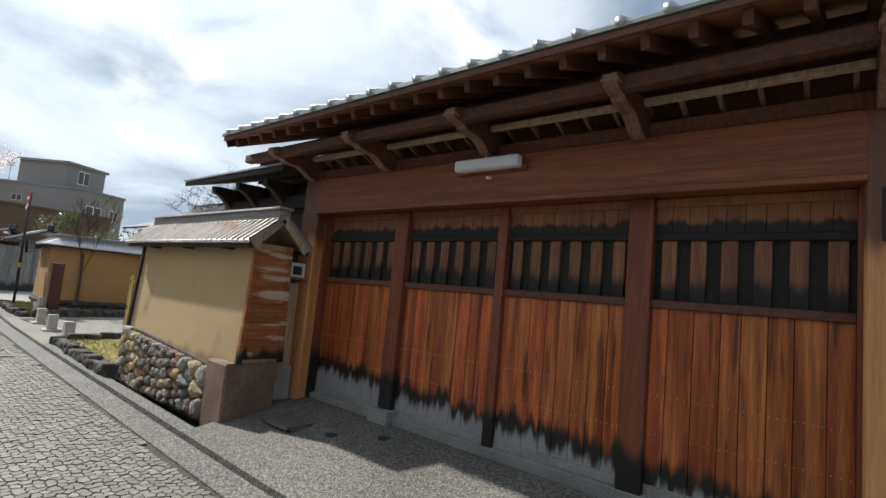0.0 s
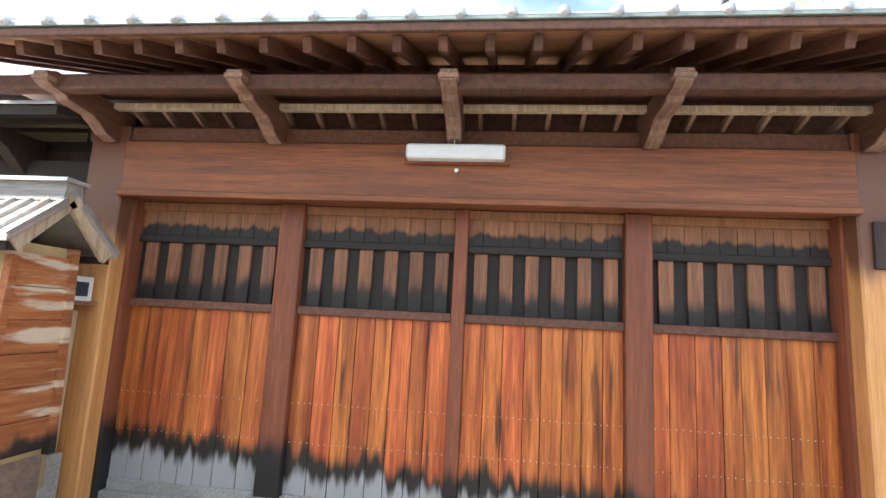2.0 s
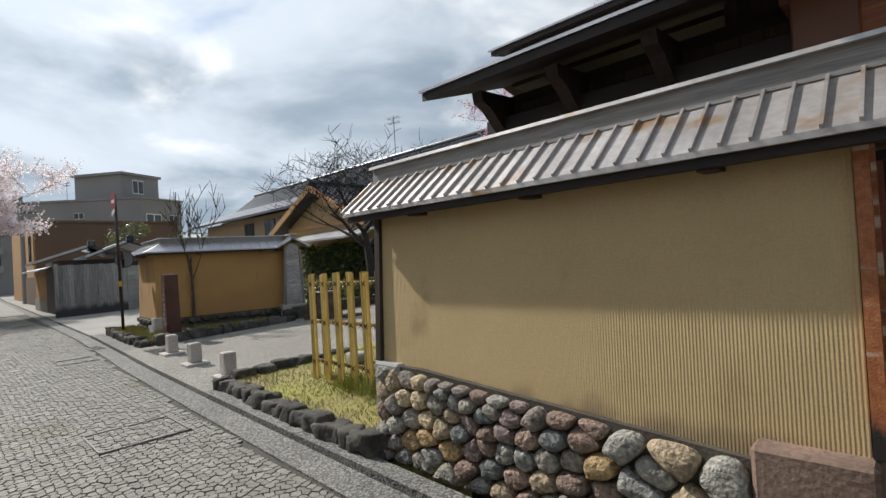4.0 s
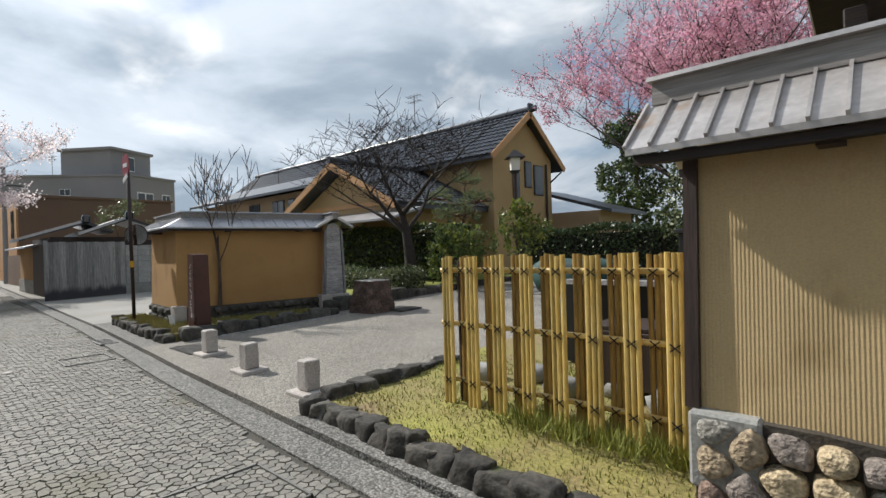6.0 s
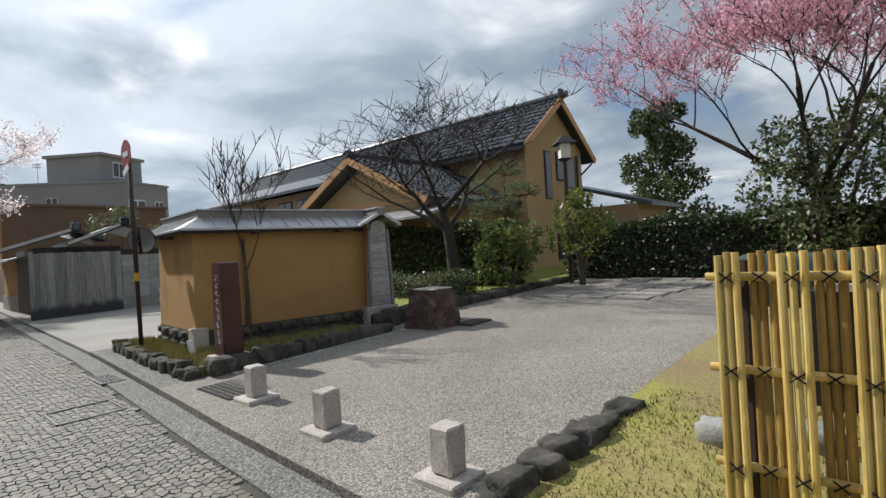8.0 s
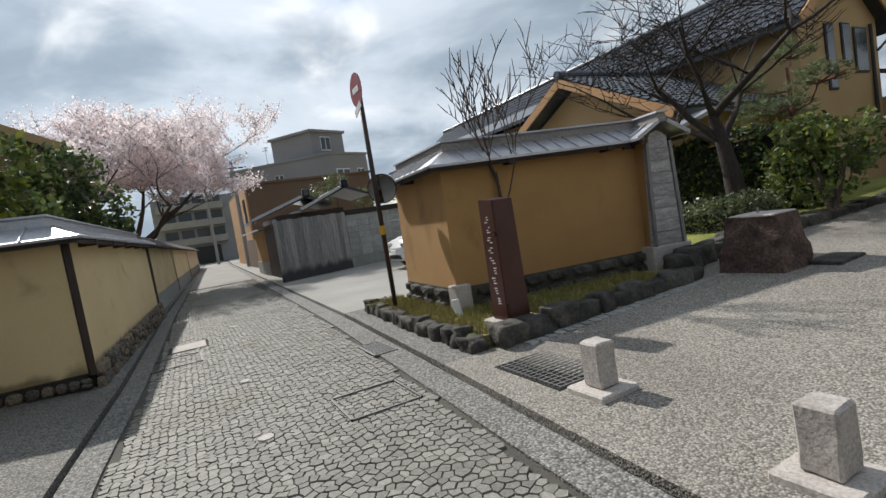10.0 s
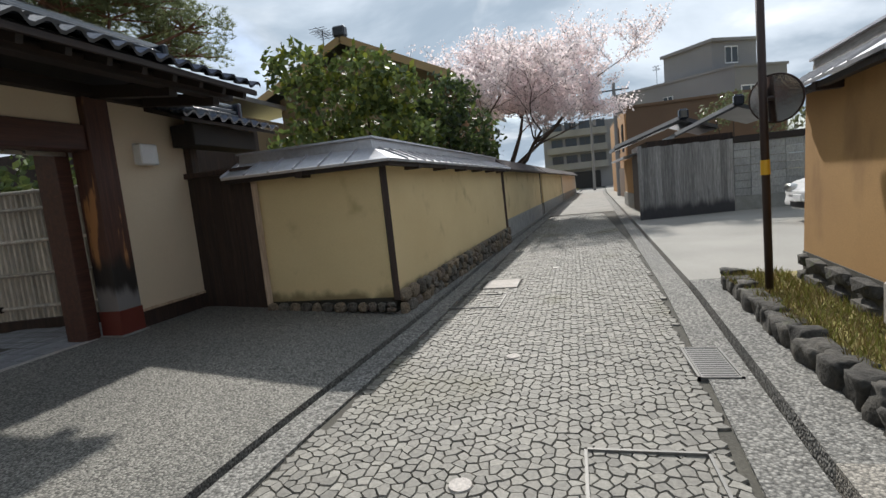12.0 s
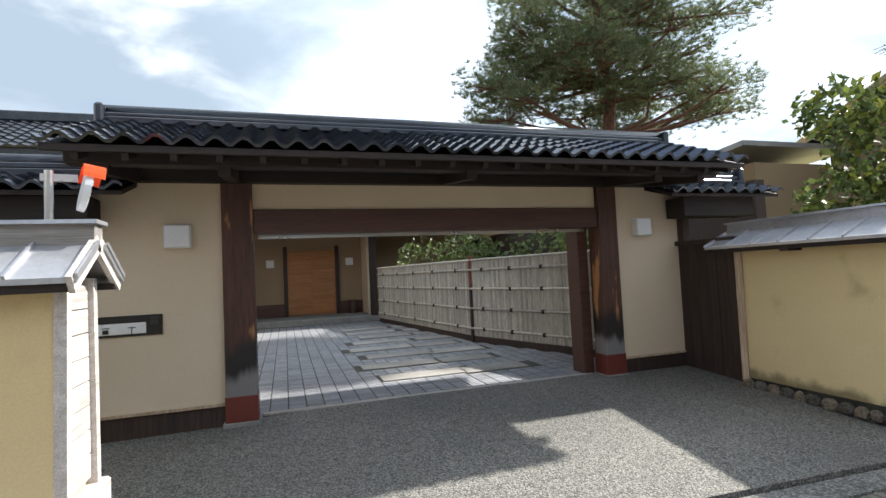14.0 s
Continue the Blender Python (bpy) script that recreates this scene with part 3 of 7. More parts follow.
def sweep(path, profile, bm=None, lead=(0, 0)):
    """Carry a closed profile of (side, height) along a path of (x, y, z), with mitred corners; side is to the path's left."""
    bm = bm or bmesh.new()
    pts = [Vector(p) for p in path]
    d0, d1 = (pts[1] - pts[0]).normalized(), (pts[-1] - pts[-2]).normalized()
    pts[0], pts[-1] = pts[0] - d0 * lead[0], pts[-1] + d1 * lead[1]
    rings = []
    for i, p in enumerate(pts):
        dirs = [(pts[j + 1] - pts[j]).to_2d().normalized() for j in (i - 1, i) if 0 <= j < len(pts) - 1]
        ns = [Vector((-d.y, d.x)) for d in dirs]
        m = sum(ns, Vector((0, 0))).normalized()
        k = 1 / max(0.3, m.dot(ns[0]))
        rings.append([bm.verts.new((p.x + m.x * s * k, p.y + m.y * s * k, p.z + h)) for s, h in profile])
    c = len(profile)
    for a, b in zip(rings, rings[1:]):
        for i in range(c):
            bm.faces.new((a[i], a[(i + 1) % c], b[(i + 1) % c], b[i]))
    bm.faces.new(rings[0])
    bm.faces.new(rings[-1][::-1])
    bmesh.ops.recalc_face_normals(bm, faces=bm.faces)
    return bm


def lerp_line(table):
    xs, ys = [r[0] for r in table], [r[1] for r in table]
    return lambda x: float(np.interp(x, xs, ys))


# ---- the lie of the land ----
kerb_right = lerp_line([(-110, 7.2), (-60, 4.5), (-29, 3.36), (-19.5, 3.0), (-16.5, 2.81), (-14, 2.65), (-11, 2.54), (-8, 2.45), (-3.4, 2.32), (12, 2.1)])
kerb_left = lerp_line([(-110, 4.3), (-60, 1.75), (-45, 1.0), (-25.5, 0.14), (-18.6, -0.03), (-16, -0.15), (-12, -0.22), (12, -0.3)])


def road_z(x):
    return 0.15 * min(1.0, max(0.0, (-x - 1) / 14))


def right_z(x, y):
    y0 = kerb_right(x)
    gate = min(1, max(0, (x + 5.6) / 0.6))
    rise_gate = 0.24 * min(1, max(0, (y - y0) / 1.3))
    rise_yard = 0.028 * max(0, min(y, 12) - y0) + 0.02 * max(0, min(y, 16) - 12)
    return road_z(x) + 0.02 + gate * rise_gate + (1 - gate) * rise_yard


def left_z(x, y):
    return road_z(x) + 0.02 + 0.066 * max(0, min(2.75, kerb_left(x) - y))


def sheet(name, xs, ya, yb, zf, material, rows=6, depth=0.12):
    """A slab of ground between two lines, with edges."""
    verts, faces = [], []
    for x in xs:
        a, b = ya(x), yb(x)
        for j in range(rows + 1):
            y = a + (b - a) * j / rows
            verts.append((x, y, zf(x, y)))
    w = rows + 1
    for i in range(len(xs) - 1):
        for j in range(rows):
            faces.append((i * w + j, i * w + j + 1, (i + 1) * w + j + 1, (i + 1) * w + j))
    edge = [i * w for i in range(len(xs))], [i * w + rows for i in range(len(xs))]
    for line, flip in ((edge[0], 1), (edge[1], 0)):
        low = []
        for i in line:
            v = verts[i]
            low.append(len(verts))
            verts.append((v[0], v[1], v[2] - depth))
        for k in range(len(line) - 1):
            f = (line[k], line[k + 1], low[k + 1], low[k])
            faces.append(f[::-1] if flip else f)
    return raw(name, verts, faces, material)


def span(a, b, step):
    return [float(v) for v in np.linspace(a, b, max(2, int(abs(b - a) / step) + 1))]


S = dict(kind="structure")
gv = [(-3000, -3000, -0.12), (3000, -3000, -0.12), (3000, 3000, -0.12), (-3000, 3000, -0.12)]
tagged(raw("ground", gv, [(0, 1, 2, 3)], M["joint"]), "dark earth under the whole neighbourhood", "ground", **S)
P0, P1 = 0.28, 0.33
tagged(sheet("road", span(8, -34, 0.7), lambda x: kerb_left(x) + P0, lambda x: kerb_right(x) - P1, lambda x, y: road_z(x) - 0.018, M["joint"], 2), "dark mortar bed of the lane", "road", **S)
tagged(sheet("road_far", span(-34, -108, 3), lambda x: kerb_left(x) + P0, lambda x: kerb_right(x) - P1, lambda x, y: road_z(x), M["farroad"], 2), "grey stone lane running far off", "road", **S)
for nm, a, b in (("road_edge_left", lambda x: kerb_left(x) + 0.05, lambda x: kerb_left(x) + P0), ("road_edge_right", lambda x: kerb_right(x) - P1, lambda x: kerb_right(x) - 0.06)):
    tagged(sheet(nm, span(8, -108, 0.8), a, b, lambda x, y: road_z(x) + 0.002, M["pebble_strip"], 2), "pebbled concrete strip along the lane", "road edge", **S)
tagged(sheet("pavement_gate", span(6, -5.0, 0.4), kerb_right, lambda x: 4.4, right_z, M["gravel_d"], 8), "exposed aggregate apron before the wooden gate", "pavement", **S)
tagged(sheet("pavement_strip", span(-5.0, -11.2, 0.4), kerb_right, lambda x: kerb_right(x) + 0.16, lambda x, y: road_z(x) + 0.02, M["pebble_strip"], 2), "narrow pebbled kerb strip beside the lane", "pavement", **S)
tagged(sheet("yard", span(-11.2, -15.95, 0.4), kerb_right, lambda x: 17.0, right_z, M["gravel"], 30), "exposed aggregate forecourt of the garden", "pavement", **S)
tagged(sheet("pavement_bed_strip", span(-15.95, -20.0, 0.4), kerb_right, lambda x: 3.42, lambda x, y: road_z(x) + 0.02, M["pebble_strip"], 2), "pebbled kerb strip beside the planting bed", "pavement", **S)
tagged(sheet("yard_recess", span(-15.95, -16.6, 0.3), lambda x: 6.35, lambda x: 17.0, right_z, M["gravel"], 20), "gravel beside the standing stone", "pavement", **S)
tagged(sheet("garden_soil", span(-7.0, -11.2, 0.4), lambda x: kerb_right(x) + 0.30, lambda x: 17, lambda x, y: right_z(x, y) + 0.08 + 0.05 * noise.noise(Vector((x, y, 0))), M["earth"], 30, 0.25), "mossy soil with sparse grass", "ground", **S)
tagged(sheet("garden_soil_far", span(-16.6, -27, 0.6), lambda x: 7.9, lambda x: 19, lambda x, y: right_z(x, y) + 0.14, M["moss"], 20, 0.25), "mossy ground under the hedge", "ground", **S)
tagged(sheet("driveway", span(-20.0, -29.2, 0.5), kerb_right, lambda x: 14, lambda x, y: road_z(x) + 0.02 + 0.012 * max(0, y - 3), M["concrete"], 10), "pale concrete driveway", "driveway", **S)
tagged(sheet("verge_far_right", span(-29.2, -108, 3), kerb_right, lambda x: kerb_right(x) + 9, lambda x, y: road_z(x) + 0.03, M["concrete"], 2), "pale concrete verge along the lane", "pavement", **S)
tagged(sheet("pavement_left", span(-10.5, -18.9, 0.35), lambda x: -3.1, kerb_left, left_z, M["gravel_d"], 8), "aggregate apron before the tiled gate", "pavement", **S)
tagged(sheet("verge_left", span(-18.9, -108, 1.5), lambda x: kerb_left(x) - 0.6, kerb_left, left_z, M["pebble_strip"], 2), "pebbled verge along the plaster wall", "pavement", **S)
tagged(sheet("verge_left_near", span(8, -10.5, 1.0), lambda x: kerb_left(x) - 0.6, kerb_left, left_z, M["pebble_strip"], 2), "pebbled verge along the plaster wall", "pavement", **S)
tagged(sheet("plot_left", span(8, -108, 0.4), lambda x: -40, lambda x: kerb_left(x) - 0.55 if x > -10.1 or x < -19.3 else -3.2, lambda x, y: 0.28, M["earth"], 2), "earth of the gardens behind the walls", "ground", **S)
tagged(sheet("plot_right", span(8, -110, 4), lambda x: 16.9, lambda x: 60, lambda x, y: 0.45, M["earth"], 2), "earth of the gardens behind the hedge", "ground", **S)


# ---- the wooden gate ----
G = 3.80   # plane of its leaves
gate = thing("wooden_gate", (-2.4, G, 0.28), "red-brown cedar double gate with weathered black foot", "gate")
part("lintel", box(-4.91, 0.14, 3.56, 3.90, 2.49, 2.90, 0.012), M["beam"], gate)
part("lintel_lip", box(-4.91, 0.14, 3.535, 3.60, 2.47, 2.515, 0.006), M["beam"], gate)
part("upper_beam", box(-5.25, 0.5, 3.60, 3.88, 2.905, 3.02, 0.01), M["rafter"], gate)
part("sill", box(-5.0, 0.2, 3.74, 3.92, 0.24, 0.36, 0.01), M["greyblock"], gate, "grey weathered sill")
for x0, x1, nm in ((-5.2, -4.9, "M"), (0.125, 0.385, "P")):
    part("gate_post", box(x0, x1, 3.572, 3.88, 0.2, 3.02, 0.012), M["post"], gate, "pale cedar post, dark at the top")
for x0, x1 in ((-3.73, -3.55), (-1.24, -1.06)):
    part("stile", box(x0, x1, 3.745, 3.84, 0.34, 2.485, 0.006), M["redwood"], gate)
part("centre_stile", box(-2.42, -2.325, 3.755, 3.85, 0.34, 2.485, 0.006), M["redwood"], gate)
part("foot_stone", box(-3.78, -3.5, 3.66, 3.85, 0.22, 0.42, 0.01), M["greyblock"], gate)
random.seed(4)
for x0, x1 in ((-4.87, -3.73), (-3.55, -2.42), (-2.325, -1.24), (-1.06, 0.10)):
    # backing coloured near black for the shade behind the vent slats
    leaf = part("leaf", box(x0, x1, 3.838, 3.86, 0.36, 2.485), M["near_black"], gate, "near-black backing that paints the shade in the vent gaps")
    part("rail", box(x0, x1, 3.775, 3.845, 1.675, 1.735, 0.006), M["rafter"], leaf)
    part("rail", box(x0, x1, 3.785, 3.845, 2.17, 2.225, 0.006), M["near_black"], leaf)
    part("rail", box(x0, x1, 3.80, 3.85, 0.345, 0.43, 0.006), M["greyblock"], leaf, "grey weathered foot rail")
    part("rail", box(x0, x1, 3.79, 3.845, 2.42, 2.485, 0.004), M["topboard"], leaf)
    n, x = 8, x0
    ws = [random.uniform(0.8, 1.25) for _ in range(n)]
    k = (x1 - x0) / sum(ws)
    for w in ws:
        w *= k
        d = random.uniform(0, 0.005)
        part("board", box(x + 0.0022, x + w - 0.0022, 3.806 + d, 3.838, 0.43, 1.675, 0.0022), M["plank"], leaf)
        x += w
    n = 10
    for i in range(n):
        w = (x1 - x0) / n
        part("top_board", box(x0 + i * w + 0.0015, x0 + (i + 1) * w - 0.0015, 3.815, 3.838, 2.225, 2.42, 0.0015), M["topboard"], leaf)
    n = 6
    for i in range(n):
        w = (x1 - x0) / n
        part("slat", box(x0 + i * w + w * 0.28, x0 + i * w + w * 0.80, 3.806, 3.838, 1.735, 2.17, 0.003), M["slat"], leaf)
    bmn = bmesh.new()
    for zz in (0.78, 1.05):
        for i in range(26):
            px = x0 + (i + 0.5) * (x1 - x0) / 26
            bmesh.ops.create_cone(bmn, cap_ends=True, segments=6, radius1=0.004, radius2=0.003, depth=0.005, matrix=pose(px, 3.803, zz + random.uniform(-0.004, 0.004), 90))
    tagged(part("nail_heads", bmn, M["steel"], leaf), kind="stuff")

part("jamb", box(0.10, 0.135, 3.70, 3.86, 0.3, 2.49, 0.003), M["redwood"], gate)
part("jamb", box(-4.905, -4.87, 3.70, 3.86, 0.3, 2.49, 0.003), M["redwood"], gate)
# carved brackets, purlins and rafters
BR = (-5.02, -3.73, -2.43, -1.13, 0.22)
outline = [(y, 2.88 + (z - 2.79) * 0.667) for y, z in [(3.70, 2.80), (3.54, 2.79), (3.45, 2.82), (3.38, 2.89), (3.30, 2.95), (3.18, 2.96), (3.10, 2.975), (3.07, 3.01), (2.98, 3.02), (2.93, 3.05), (2.92, 3.14), (2.98, 3.18), (3.70, 3.18)]]
for x in BR:
    b = part("bracket", prism(outline, "x", x - 0.052, x + 0.052), M["rafter"], gate, "carved scroll bracket")
    nose = outline[1:-2]
    part("nose", prism([(y - 0.004, z - 0.004) for y, z in nose] + [(y + 0.008, z + 0.008) for y, z in nose[::-1]], "x", x - 0.047, x + 0.047), M["bracket"], b, "pale weathered scroll edge")
    part("collar", box(x - 0.06, x + 0.06, 2.91, 2.985, 3.06, 3.09, 0.005), M["bracket"], b)
part("purlin", box(-5.72, 0.98, 3.0, 3.10, 3.035, 3.13, 0.01), M["rafter"], gate)
part("inner_purlin", box(-5.72, 0.98, 3.42, 3.54, 3.20, 3.36, 0.01), M["rafter"], gate)
part("inner_rail", box(-4.95, 0.2, 3.44, 3.50, 3.095, 3.14, 0.005), M["lightwood"], gate)
part("inner_rail", box(-4.95, 0.2, 3.20, 3.26, 3.17, 3.21, 0.005), M["bracket"], gate)
part("back_board", box(-5.0, 0.2, 3.80, 3.83, 3.0, 3.62), M["rafter"], gate)
x = -4.85
while x < 0.15:
    part("rib", beam((x, 3.50, 3.14), (x, 3.78, 3.04), 0.028, 0.05), M["bracket"], gate)
    x += 0.235
EAVE_Y, EAVE_Z, RIDGE_Y, RIDGE_Z = 2.77, 3.19, 4.4, 3.86
SL = (RIDGE_Z - EAVE_Z) / (RIDGE_Y - EAVE_Y)
x = -5.6
while x < 0.95:
    part("rafter", beam((x, 2.81, EAVE_Z + 0.015), (x, 4.3, EAVE_Z + SL * 1.53), 0.055, 0.085, bevel=0.004), M["rafter"], gate)
    x += 0.262
roof = part("roof", prism([(2.74, 3.245), (2.74, 3.28), (4.4, 3.97), (6.2, 3.335), (6.2, 3.30), (4.4, 3.93)], "x", -5.74, 1.0), M["soffit"], gate, "boarded roof of the gate")
part("eave_board", box(-5.74, 1.0, 2.715, 2.745, 3.225, 3.275, 0.004), M["rafter"], roof)
part("drip_edge", box(-5.76, 1.02, 2.70, 2.78, 3.277, 3.30, 0.003), M["copper"], roof, "grey-green metal edge")
part("roof_sheet", prism([(2.70, 3.30), (2.70, 3.31), (4.4, 4.0), (6.2, 3.36), (6.2, 3.352), (4.4, 3.985)], "x", -5.76, 1.02), M["zinc_l"], roof)
i, x = 0, -5.62
while x < 1.0:
    bmr = rod((x, 2.69, 3.308), (x, 4.36, 4.0), 0.034, n=8)
    part("cover_tile", bmr, M["zinc_l"], roof, smooth=True)
    x += 0.272
part("ridge", box(-5.7, 0.98, 4.25, 4.55, 3.96, 4.14, 0.02), M["tile"], roof)
part("verge_board", beam((-5.73, 2.75, 3.225), (-5.73, 4.4, 3.9), 0.03, 0.13), M["darkx"], roof)
part("verge_board", beam((0.985, 2.75, 3.225), (0.985, 4.4, 3.9), 0.03, 0.13), M["darkx"], roof)
tagged(part("wall_behind_gate", box(-5.6, 0.9, 3.95, 4.05, 0.1, 3.6), M["dark"]), "dark boarded wall behind the gate", "wall", **S)

# strip light and its sensor
lamp = thing("strip_light", (-2.42, 3.5, 2.76), "white fluorescent strip light on the gate beam", "lamp")
part("backplate", box(-2.78, -2.05, 3.53, 3.56, 2.745, 2.785, 0.004), M["redwood"], lamp)
part("diffuser", box(-2.755, -2.085, 3.44, 3.535, 2.76, 2.862, 0.014), M["white"], lamp, "frosted white cover")
part("hanger", rod((-2.43, 3.47, 2.86), (-2.43, 3.47, 2.96), 0.005), M["steel"], lamp)
part("sensor", rod((-2.41, 3.54, 2.70), (-2.41, 3.49, 2.69), 0.014), M["white"], lamp)

# plaques by the post
solo("wooden_plaque", box(0.20, 0.31, 3.545, 3.572, 2.13, 2.43, 0.006), M["dark"], "small dark wooden plaque on the gate post", "plaque")
hn = thing("house_number_plate", (0.56, 3.74, 2.12), "maroon number plate with white figures", "sign")
part("plate", box(0.495, 0.645, 3.735, 3.745, 2.10, 2.16, 0.003), M["signred"], hn)


def writing(text, at, size, material, parent, rx=90, rz=0):
    cu = bpy.data.curves.new("writing", "FONT")
    cu.body, cu.size, cu.extrude, cu.align_x, cu.align_y = text, size, 0.001, "CENTER", "CENTER"
    tmp = new("writing", cu)
    me = bpy.data.meshes.new_from_object(tmp.evaluated_get(bpy.context.evaluated_depsgraph_get()))
    bpy.data.objects.remove(tmp)
    me.transform(pose(*at, rx, 0, rz) if parent is None else Matrix.Translation(-ORIGIN[parent]) @ pose(*at, rx, 0, rz))
    return link("figures", me, material, parent)


writing("3 - 5", (0.57, 3.733, 2.13), 0.05, M["white"], hn)

# side door beside the gate
sd = thing("side_door", (0.95, 3.85, 0.28), "cedar side door with slatted vent and lever handle", "door")
part("frame", box(0.385, 0.56, 3.78, 3.92, 0.28, 2.06, 0.005), M["redwood"], sd)
part("head_boards", box(0.385, 1.6, 3.80, 3.92, 2.10, 2.6, 0.005), M["redwood"], sd)
part("frame", box(0.47, 1.6, 3.78, 3.92, 1.985, 2.10, 0.005), M["redwood"], sd)
# near-black backing paints the dark gaps of the side door's vent
part("backing", box(0.56, 1.6, 3.86, 3.90, 0.3, 1.99), M["near_black"], sd)
part("rail", box(0.56, 1.6, 3.81, 3.86, 1.62, 1.67, 0.004), M["slat"], sd)
part("stile", box(0.56, 0.62, 3.815, 3.86, 0.3, 1.985, 0.004), M["redwood"], sd)
for i in range(8):
    part("board", box(0.62 + i * 0.12 + 0.002, 0.74 + i * 0.12 - 0.002, 3.825, 3.86, 0.3, 1.62, 0.002), M["plank"], sd)
for i in range(6):
    part("slat", box(0.66 + i * 0.16, 0.75 + i * 0.16, 3.825, 3.86, 1.67, 1.985, 0.002), M["slat"], sd)
part("letter_plate", box(0.63, 1.03, 3.80, 3.826, 1.49, 1.60, 0.004), M["steel"], sd, "steel letter plate")
h = part("handle", rod((0.595, 3.815, 1.04), (0.595, 3.76, 1.04), 0.018), M["steel"], sd, "steel lever handle")
part("lever", rod((0.595, 3.765, 1.04), (0.73, 3.765, 1.03), 0.009), M["steel"], h)
part("lock", rod((0.595, 3.815, 1.16), (0.595, 3.80, 1.16), 0.02), M["steel"], sd)
tagged(part("wall_side_door", box(0.56, 6, 3.93, 4.05, 0.1, 2.9), M["dark"]), "dark boarded wall beside the gate", "wall", **S)
pr = thing("porch_roof", (1.3, 3.7, 2.4), "small grey-green sheet metal roof over the side door", "roof")
part("sheet", prism([(3.28, 2.485), (3.28, 2.515), (3.95, 2.76), (3.95, 2.73)], "x", 0.50, 5.0), M["copper"], pr)
for k in range(4):
    part("lap", beam((0.5, 3.36 + k * 0.15, 2.55 + k * 0.055), (5.0, 3.36 + k * 0.15, 2.55 + k * 0.055), 0.02, 0.012), M["copper"], pr)
part("ridge_cap", box(0.50, 5.0, 3.86, 3.98, 2.76, 2.81, 0.008), M["copper"], pr)
part("fascia", box(0.55, 4.9, 3.34, 3.37, 2.43, 2.48, 0.003), M["rafter"], pr)
for xx in (0.62, 0.98, 1.4, 1.8):
    part("bracket", prism([(3.86, 2.18), (3.78, 2.2), (3.62, 2.33), (3.42, 2.36), (3.38, 2.43), (3.86, 2.45)], "x", xx - 0.035, xx + 0.035), M["bracket"], pr)
pl = thing("paper_lantern_box", (1.25, 3.7, 2.15), "long paper-screened lamp over the side door", "lamp")
part("screen", box(0.78, 1.9, 3.66, 3.78, 2.16, 2.29), M["paper"], pl)
for zz in (2.15, 2.225, 2.295):
    part("bar", box(0.77, 1.92, 3.645, 3.665, zz - 0.008, zz + 0.008), M["post"], pl)

# neighbouring clad building behind the gate
nb = thing("clad_building", (3.4, 7, 0.3), "tall building clad in cream ribbed metal", "building")
part("wall", box(0.95, 7, 5.6, 12, 0.2, 9), M["metalwall"], nb)
for i in range(19):
    part("rib", box(0.95 + i * 0.32, 0.965 + i * 0.32, 5.585, 5.602, 0.2, 9), M["metalwall"], nb)
part("corner_trim", box(0.90, 0.99, 5.55, 5.66, 0.2, 9, 0.01), M["metalwall"], nb)
part("conduit", beam((0.2, 5.55, 5.0), (0.95, 5.55, 8.2), 0.10, 0.06), M["iron"], nb)

# dark wing beside the gate
wing = thing("wing_wall", (-6.3, 3.9, 0.3), "dark boarded wing with a low sheet roof", "wall")
for i in range(14):
    part("board", box(-7.32 + i * 0.152, -7.17 + i * 0.152, 3.86, 3.89, 0.3, 2.9, 0.002), M["dark"], wing)
part("backing", box(-7.34, -5.2, 3.89, 3.99, 0.2, 3.0), M["near_black"], wing)
part("end_wall", box(-7.36, -7.32, 3.86, 6.0, 0.2, 2.95), M["dark"], wing)
part("head_beam", box(-7.45, -5.2, 3.70, 3.86, 2.60, 2.78, 0.008), M["darkx"], wing)
part("roof_board", prism([(3.15, 2.92), (3.15, 2.985), (4.3, 3.34), (5.6, 2.98), (5.6, 2.93), (4.3, 3.27)], "x", -7.68, -5.1), M["darkx"], wing)
part("roof_sheet", prism([(3.13, 2.987), (3.13, 3.01), (4.3, 3.375), (5.6, 3.0), (5.6, 2.98), (4.3, 3.345)], "x", -7.70, -5.1), M["zinc_l"], wing, "grey metal roof sheet")
part("upper_wall", box(-7.5, -5.1, 4.2, 5.1, 3.2, 3.56), M["dark"], wing)
part("upper_roof", prism([(4.08, 3.52), (4.08, 3.56), (4.6, 3.72), (5.3, 3.5), (5.3, 3.45), (4.6, 3.65)], "x", -7.64, -5.1), M["darkx"], wing)
part("upper_sheet", prism([(4.06, 3.562), (4.06, 3.58), (4.6, 3.75), (5.3, 3.53), (5.3, 3.51), (4.6, 3.73)], "x", -7.66, -5.1), M["zinc_l"], wing, "grey metal upper roof sheet")
for x in (-7.3, -6.6, -5.9):
    part("bracket", prism([(3.86, 2.62), (3.70, 2.66), (3.52, 2.82), (3.42, 2.86), (3.40, 2.95), (3.86, 2.97)], "x", x - 0.05, x + 0.05), M["dark"], wing)

# boards and meter box between wall end and gate post
lk = thing("link_boards", (-5.02, 3.4, 0.3), "bleached boards beside the gate post", "boards")
part("board", box(-5.12, -5.06, 3.27, 3.40, 0.28, 2.0, 0.004), M["redwood"], lk)
part("board", box(-5.13, -5.07, 3.40, 3.55, 0.28, 1.62, 0.004), M["lightwood"], lk)
part("foot_board", box(-5.06, -5.02, 3.26, 3.55, 0.27, 0.66, 0.004), M["greyblock"], lk)
mb = thing("meter_box", (-5.02, 3.44, 1.68), "grey metal meter box with a sloping lid", "meter box")
